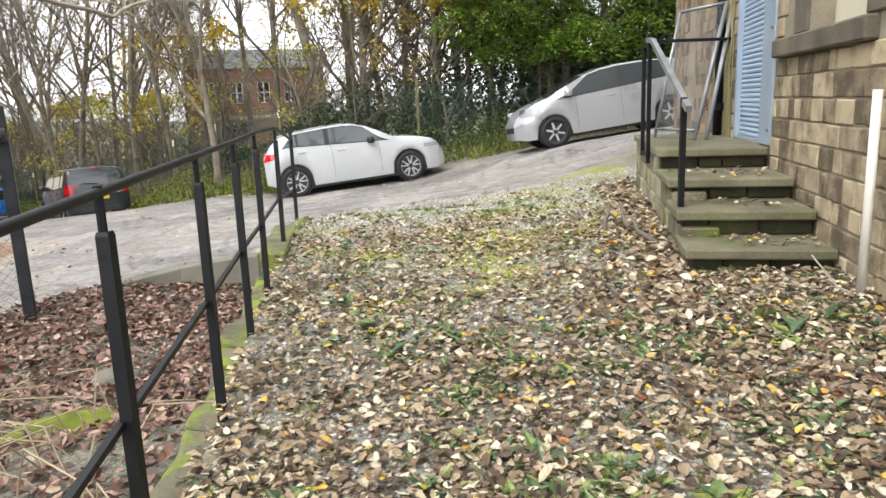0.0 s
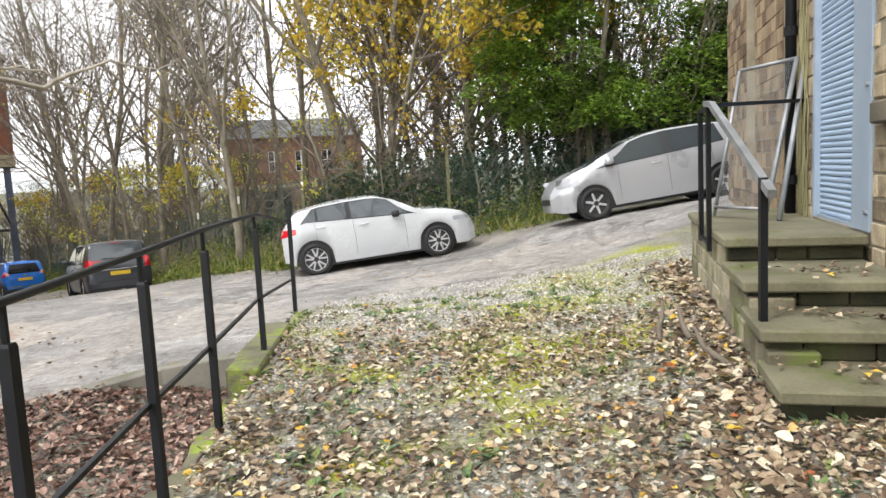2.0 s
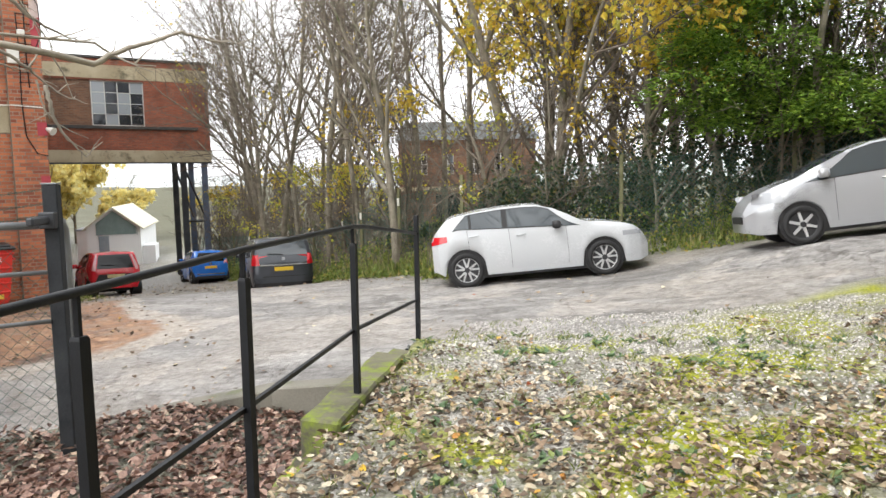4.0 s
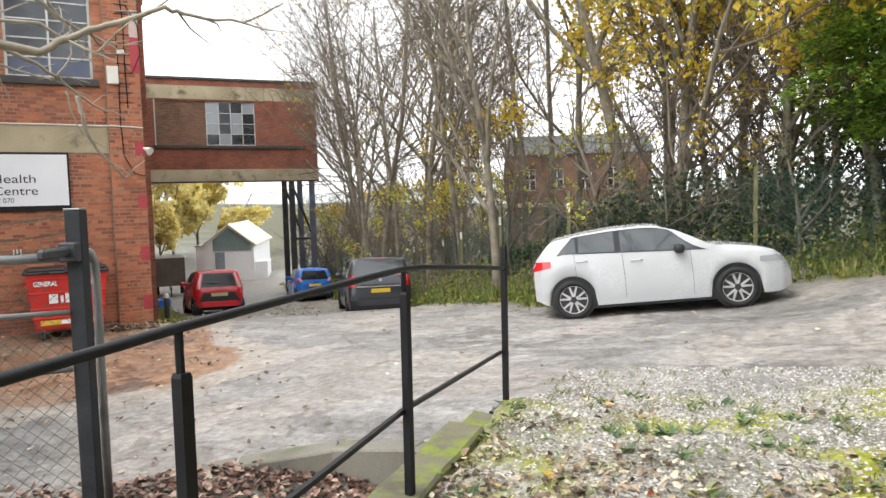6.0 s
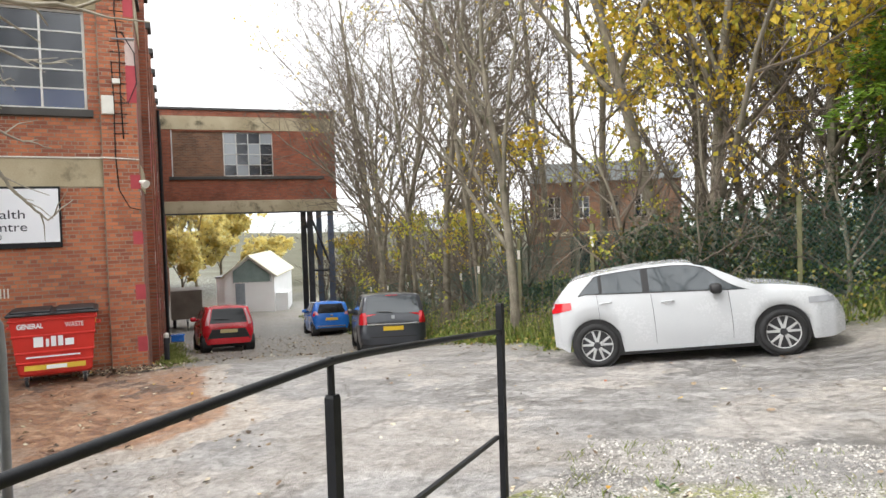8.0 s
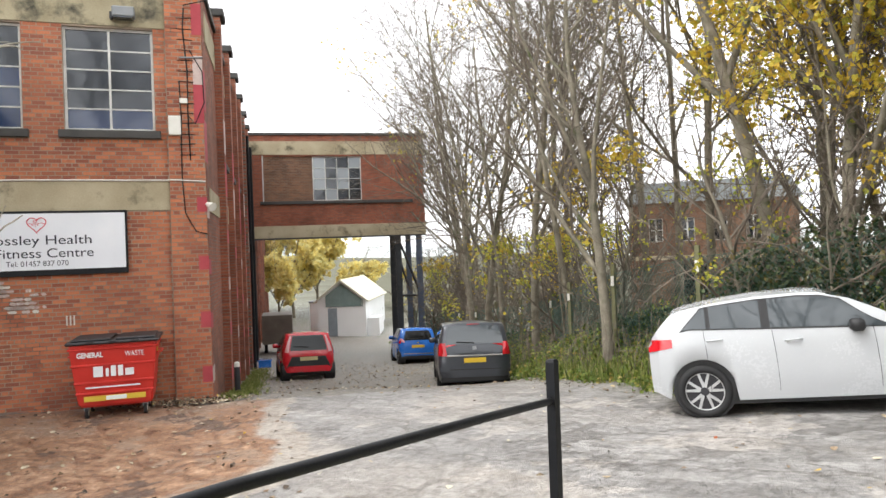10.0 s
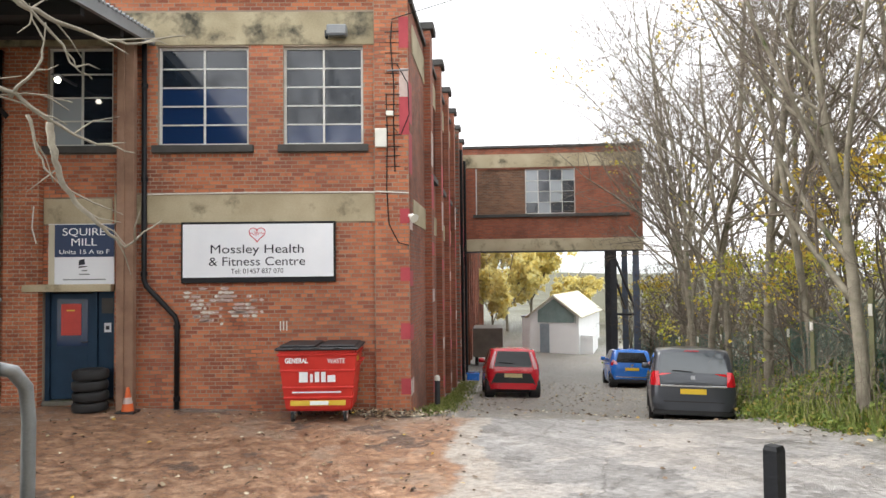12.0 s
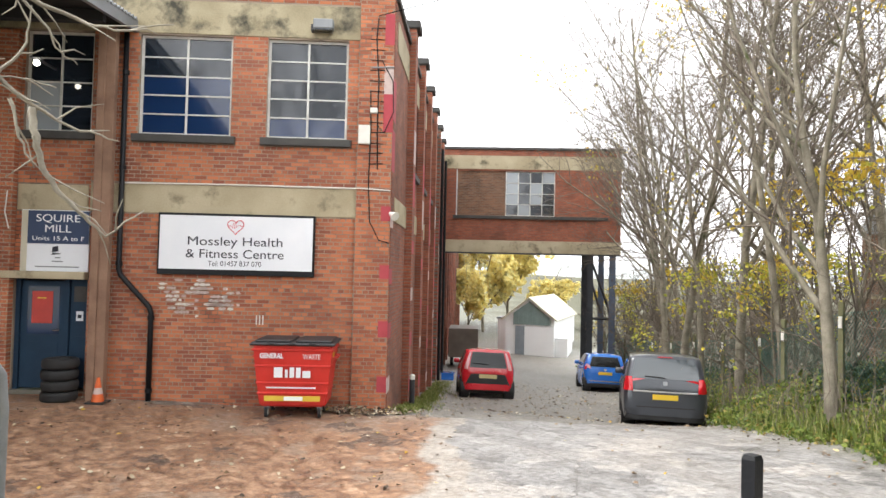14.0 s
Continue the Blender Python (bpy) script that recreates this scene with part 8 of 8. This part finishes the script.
# ---- bare branches hanging over the yard ----
bough = empty("overhanging_branch", pose(0, 0, 0), "bare pale branches hanging over the railing", "branch")
BOUGHS = [
    [(-4.95, 6.6, 2.75), (-4.92, 7.26, 2.61), (-4.92, 7.48, 2.54), (-4.92, 7.66, 2.46), (-4.91, 7.80, 2.34), (-4.88, 8.01, 2.25), (-4.85, 8.19, 2.21)],
    [(-4.92, 7.10, 3.2), (-4.92, 7.54, 3.01), (-4.92, 7.67, 2.92), (-4.91, 7.82, 2.86), (-4.88, 8.03, 2.80), (-4.86, 8.14, 2.78), (-4.80, 8.43, 2.86)],
    [(-4.91, 7.80, 2.34), (-4.90, 7.82, 2.19), (-4.90, 7.86, 2.03), (-4.89, 7.93, 1.92), (-4.88, 8.04, 1.81), (-4.86, 8.15, 1.72), (-4.83, 8.32, 1.86)],
    [(-4.91, 7.71, 2.37), (-4.91, 7.75, 2.19), (-4.91, 7.82, 2.04)],
    [(-4.92, 7.40, 3.25), (-4.90, 7.84, 2.76), (-4.90, 7.89, 2.65), (-4.89, 7.99, 2.58)],
    [(-4.92, 7.10, 2.52), (-4.92, 7.41, 2.46), (-4.92, 7.51, 2.43), (-4.91, 7.76, 2.48), (-4.90, 7.90, 2.45)],
    [(-4.92, 7.63, 2.45), (-4.91, 7.77, 2.65), (-4.91, 7.78, 2.84)],
    [(-2.9, 5.2, 2.2), (-2.54, 6.0, 2.1), (-2.47, 6.13, 2.18), (-2.39, 6.25, 2.23), (-2.28, 6.4, 2.31), (-2.21, 6.48, 2.29), (-2.07, 6.63, 2.27), (-1.94, 6.76, 2.36)],
    [(-2.9, 5.2, 2.2), (-2.54, 6.01, 2.2), (-2.45, 6.16, 2.11), (-2.37, 6.28, 2.11)],
]
BRANCH = surface("pale_lichened_branch", (0.19, 0.165, 0.13), (0.42, 0.38, 0.31), 0.9, 6, 60, 0.3)
rbr = random.Random(3)
for pts in BOUGHS:
    bm = bmesh.new()
    fine_pts = []
    vs = [Vector(p) for p in pts]
    for a, b in zip(vs, vs[1:]):
        for k in range(4):
            fine_pts.append(a.lerp(b, k / 4) + rand_dir(rbr) * 0.008)
    fine_pts.append(vs[-1])
    r0 = 0.020 if len(pts) > 5 else 0.010
    tube(bm, fine_pts, [max(0.0035, r0 * (1 - 0.85 * i / len(fine_pts))) for i in range(len(fine_pts))], 6)
    br_ = part("bough", bm, BRANCH, bough, smooth=True)
    for k in range(3, len(fine_pts) - 2, 3):
        bm = bmesh.new()
        a = fine_pts[k]
        d = (fine_pts[k + 1] - fine_pts[k]).normalized()
        o = (d + rand_dir(rbr) * 0.9).normalized()
        ln = rbr.uniform(0.10, 0.30)
        tube(bm, (a, a + o * ln * 0.5 + rand_dir(rbr) * 0.015, a + o * ln + rand_dir(rbr) * 0.03), [0.006, 0.004, 0.0022], 5)
        part("twig", bm, BRANCH, br_)
# the stem that carries them
bm = bmesh.new()
tube(bm, ((-5.2, 5.2, -1.0), (-5.1, 5.5, 0.6), (-5.0, 6.1, 1.9), (-4.95, 6.6, 2.75), (-4.92, 7.10, 3.2), (-4.92, 7.4, 3.25)), [0.06, 0.05, 0.04, 0.03, 0.025, 0.02], 8)
part("stem", bm, BRANCH, bough, smooth=True)
bm = bmesh.new()
tube(bm, ((-5.1, 5.5, 0.6), (-4.2, 5.2, 1.6), (-2.9, 5.2, 2.2)), [0.04, 0.03, 0.02], 8)
part("stem", bm, BRANCH, bough, smooth=True)
# twigs and dead stalks in the pit
stalk = Soup()
for i in range(150):
    x, y = rbr.uniform(-3.4, -1.3), rbr.uniform(1.2, 4.2)
    if pit_amount(x, y) < 0.8:
        continue
    a = Vector((x, y, ground_z(x, y)))
    d = rand_dir(rbr)
    h = rbr.uniform(0.1, 0.45)
    stalk.tube([a, a + Vector((d.x * 0.2, d.y * 0.2, h)), a + Vector((d.x * 0.6, d.y * 0.6, h * 0.8)), a + Vector((d.x * 0.9, d.y * 0.9, 0.05))], [0.006, 0.005, 0.004, 0.002], 4)
tagged(new("dead_stalks", stalk.mesh("dead_stalks", surface("straw_stalk", (0.24, 0.19, 0.12), (0.42, 0.35, 0.24), 0.9))), "pale dead stalks and twigs below the railing", "stalks", kind="stuff")
for (x, y, sx, sy, sz, yaw) in ((-2.75, 4.45, 0.75, 0.22, 0.20, 62), (-3.3, 3.3, 0.5, 0.3, 0.22, 20), (-2.95, 6.0, 0.22, 0.14, 0.12, 30)):
    ms = empty("mossy_stone", pose(x, y, ground_z(x, y) + sz * 0.4, 0, 0, yaw), "moss-covered fallen stone among the leaves", "stone", "fallen stones")
    bm = bmesh.new()
    bmesh.ops.create_icosphere(bm, subdivisions=3, radius=1.0)
    for v in bm.verts:
        k = 1 + 0.25 * noise.noise(v.co * 1.7 + Vector((x, y, 0))) + 0.08 * noise.noise(v.co * 6)
        v.co = Vector((v.co.x * sx * k, v.co.y * sy * k, v.co.z * sz * k))
    part("rock", bm, surface("thick_moss", (0.05, 0.065, 0.01), (0.24, 0.28, 0.03), 0.95, 4, 90, 0.9) if sx > 0.4 else CONCRETE_GREY, ms, smooth=True)

# ---- clutter by the stone wall ----
lean = empty("leaning_barrier", pose(0, 0, 0), "galvanised mesh barrier leaning on the stone wall", "barrier")
TR, BR, TL, BL = Vector((3.41, 9.05, 2.36)), Vector((2.90, 8.50, 0.80)), Vector((2.95, 9.35, 2.30)), Vector((2.62, 9.15, 0.80))
for a, b, r_ in ((TR, BR, 0.026), (TL, BL, 0.020), (TR, TL, 0.020), (BR + Vector((0, 0, 0.1)), BL + Vector((0, 0, 0.1)), 0.016), (TR + Vector((0.05, -0.08, -0.02)), BR + Vector((0.10, -0.10, 0)), 0.026)):
    bm = bmesh.new()
    tube(bm, (a, b), r_, 8)
    part("tube", bm, GREY_STEEL, lean, smooth=True)
netting = Soup()
for i in range(1, 34):
    f = i / 34
    netting.tube([TR.lerp(TL, f), BR.lerp(BL, f)], [0.0018, 0.0018], 3)
for i in range(1, 16):
    f = i / 16
    netting.tube([TR.lerp(BR, f), TL.lerp(BL, f)], [0.0018, 0.0018], 3)
o = new("netting", netting.mesh("netting", GREY_STEEL))
o.parent = lean
tagged(o, "fine wire netting", kind="stuff")
dp = empty("drainpipe", STONE_M, "black drainpipe on the stone wall", "drainpipe")
bm = bmesh.new()
tube(bm, ((2.20, 0.10, 0.75), (2.20, 0.10, 6.2)), 0.055, 10)
part("pipe", bm, BLACK_IRON, dp, smooth=True)
for z in (1.1, 2.6, 4.0):
    bm = bmesh.new()
    tube(bm, ((2.20, 0.10, z), (2.20, 0.10, z + 0.09)), 0.07, 10)
    part("collar", bm, BLACK_IRON, dp)
ivy_stems = Soup()
for i in range(16):
    x = rbr.uniform(1.72, 2.1)
    pts = [Vector((x + 0.03 * math.sin(k * 1.3 + i), 0.04 + 0.02 * rbr.random(), 0.75 + k * 0.22)) for k in range(rbr.randint(4, 12))]
    ivy_stems.tube([STONE_M @ p for p in pts], [0.007] * len(pts), 4)
tagged(new("dead_creeper", ivy_stems.mesh("dead_creeper", surface("dead_creeper_stem", (0.16, 0.15, 0.07), (0.30, 0.27, 0.15), 0.9))), "dry creeper stems beside the shutter", "creeper", kind="stuff")
wp = empty("standpipe", STONE_M @ pose(-2.61, 0.10, 0), "white plastic pipe standing against the wall", "pipe")
bm = bmesh.new()
tube(bm, ((0, 0, 0.06), (0, 0, 1.30)), 0.028, 12)
part("pipe", bm, POLE_WHITE, wp, smooth=True)
bm = bmesh.new()
tube(bm, ((0, 0, -0.2), (0, 0, 0.07)), 0.034, 12)
part("foot", bm, BLACK_IRON, wp)
for pts in (((1.95, 4.8, 0.02), (1.7, 5.2, 0.06), (1.45, 5.6, 0.05)), ((2.5, 4.75, 0.25), (2.55, 4.5, 0.1), (2.75, 4.0, 0.03), (2.6, 3.7, 0.02))):
    tw = empty("fallen_twig", pose(0, 0, 0), "thin pale fallen twig by the steps", "twig", "fallen twigs")
    bm = bmesh.new()
    tube(bm, pts, [0.006] * len(pts), 5)
    part("twig", bm, BRANCH, tw)
for x, y, yaw in ((1.62, 7.05, 75), (1.80, 6.2, 120), (1.78, 6.9, 95)):
    rt = empty("old_root", pose(x, y, ground_z(x, y), 0, 0, yaw), "short brown stump root by the step wall", "root", "old roots")
    bm = bmesh.new()
    tube(bm, ((-0.2, 0, 0.0), (-0.05, 0.02, 0.06), (0.12, 0, 0.10), (0.2, 0.0, 0.22)), [0.02, 0.024, 0.02, 0.012], 7)
    part("stub", bm, TWIG, rt, smooth=True)


# ---- stone blocks of the near wall ----
def stone_block(dims, seed):
    """A dressed block with an uneven outline and a face that bulges a little."""
    bm = bmesh.new()
    x0, x1, z0, z1 = dims
    k = random.Random(seed)
    face = 0.014 + 0.009 * k.random()
    box(bm, x0 + k.uniform(0.005, 0.012), x1 - k.uniform(0.005, 0.012), -0.05, face, z0 + k.uniform(0.004, 0.011), z1 - k.uniform(0.004, 0.011), 0.009)
    for v in bm.verts:
        v.co.x += k.uniform(-0.004, 0.004)
        v.co.z += k.uniform(-0.003, 0.003)
        if v.co.y > 0:
            v.co.y += k.uniform(-0.004, 0.004)
    return bm


near = [s for s in STONES if s[0] < 1.8][:295]
for i, s in enumerate(near):
    part("stone_block", stone_block(s, i), STONE, stone_house)
rest = bmesh.new()
for i, s in enumerate(t for t in STONES if t not in near):
    box(rest, s[0] + 0.008, s[1] - 0.008, -0.05, 0.018 + 0.016 * noise.noise(Vector((i * 2.7, 3, 0))), s[2] + 0.006, s[3] - 0.006)
tagged(part("stone_block_run", rest, STONE_FAR, stone_house), kind="stuff")


# ---- bricks of the mill front ----
def courses(x0, x1, z0, z1, holes, seed):
    """Brick outlines in stretcher courses with a header course now and then, round the holes."""
    k, out, row = random.Random(seed), [], 0
    z = z0
    while z < z1 - 0.03:
        top = min(z + 0.075, z1)
        step = 0.1125 if row % 6 == 3 else 0.225
        x = x0 - (step / 2 if row % 2 else 0.0)
        blocked = [(o[0], o[1]) for o in holes if o[2] < top - 0.02 and z + 0.02 < o[3]]
        while x < x1:
            spans = [(max(x, x0), min(x + step, x1))]
            for a, b in blocked:
                spans = [q for p in spans for q in ((p[0], min(p[1], a)), (max(p[0], b), p[1]))]
            out += [(a, b, z, top, k.uniform(-0.0012, 0.0012)) for a, b in spans if b - a > 0.035]
            x += step
        z = top
        row += 1
    return out


def brick_faces(bm, a, b, z0, z1, y, depth=0.02):
    """Front and edges of one brick, slightly chamfered."""
    g, c = 0.006, 0.003
    ring = [bm.verts.new(v) for v in ((a + g, y + depth, z0 + g), (b - g, y + depth, z0 + g), (b - g, y + depth, z1 - g), (a + g, y + depth, z1 - g))]
    face = [bm.verts.new(v) for v in ((a + g + c, y, z0 + g + c), (b - g - c, y, z0 + g + c), (b - g - c, y, z1 - g - c), (a + g + c, y, z1 - g - c))]
    bm.faces.new(face)
    for i in range(4):
        bm.faces.new((ring[i], ring[(i + 1) % 4], face[(i + 1) % 4], face[i]))


HOLES = [(w[0], w[1], 3.90, w[3]) for w in (W1, W2, W3)] + [DOOR, (-7.0, -0.6, 6.0, 6.64), (-5.62, -0.6, 2.57, 3.11), (-7.0, -5.66, 2.57, 3.05), (-7.26, -5.60, 1.28, 1.43)]
front_bricks = courses(-6.97, -0.65, -1.35, 7.05, HOLES, 5)
near_bricks = [b for b in front_bricks if b[1] - b[0] > 0.22 and -4.3 < b[0] < -0.7 and 0.2 < b[2] < 1.4][:295]
bm = bmesh.new()
brick_faces(bm, -0.1125, 0.1125, -0.0375, 0.0375, 0.0)
brick_mesh = mesh_of("brick", bm, BRICK_ONE)
for a, b, z0, z1, dy in near_bricks:
    o = new("brick", brick_mesh)
    o.parent = mill
    o.matrix_basis = pose((a + b) / 2, -0.006 + dy, (z0 + z1) / 2)
rest = bmesh.new()
taken = set(near_bricks)
for b in front_bricks:
    if b not in taken:
        brick_faces(rest, *b[:4], -0.006 + b[4])
for a, b, z0, z1, dy in courses(-0.65, 0.0, -1.35, 7.05, [], 6):
    brick_faces(rest, a, b, z0, z1, -0.106 + dy)
me = mesh_of("brick_run", rest, BRICK_MANY)
o = new("brick_run", me)
o.parent = mill
tagged(o, kind="stuff")
turn = bmesh.new()
for a, b, z0, z1, dy in courses(-0.10, 0.45, -1.35, 7.05, [], 8):
    brick_faces(turn, a, b, z0, z1, -0.006 + dy)
o = new("brick_run", mesh_of("brick_run", turn, BRICK_MANY))
o.parent = mill
o.matrix_basis = pose(0, 0, 0, 0, 0, 90)
tagged(o, kind="stuff")
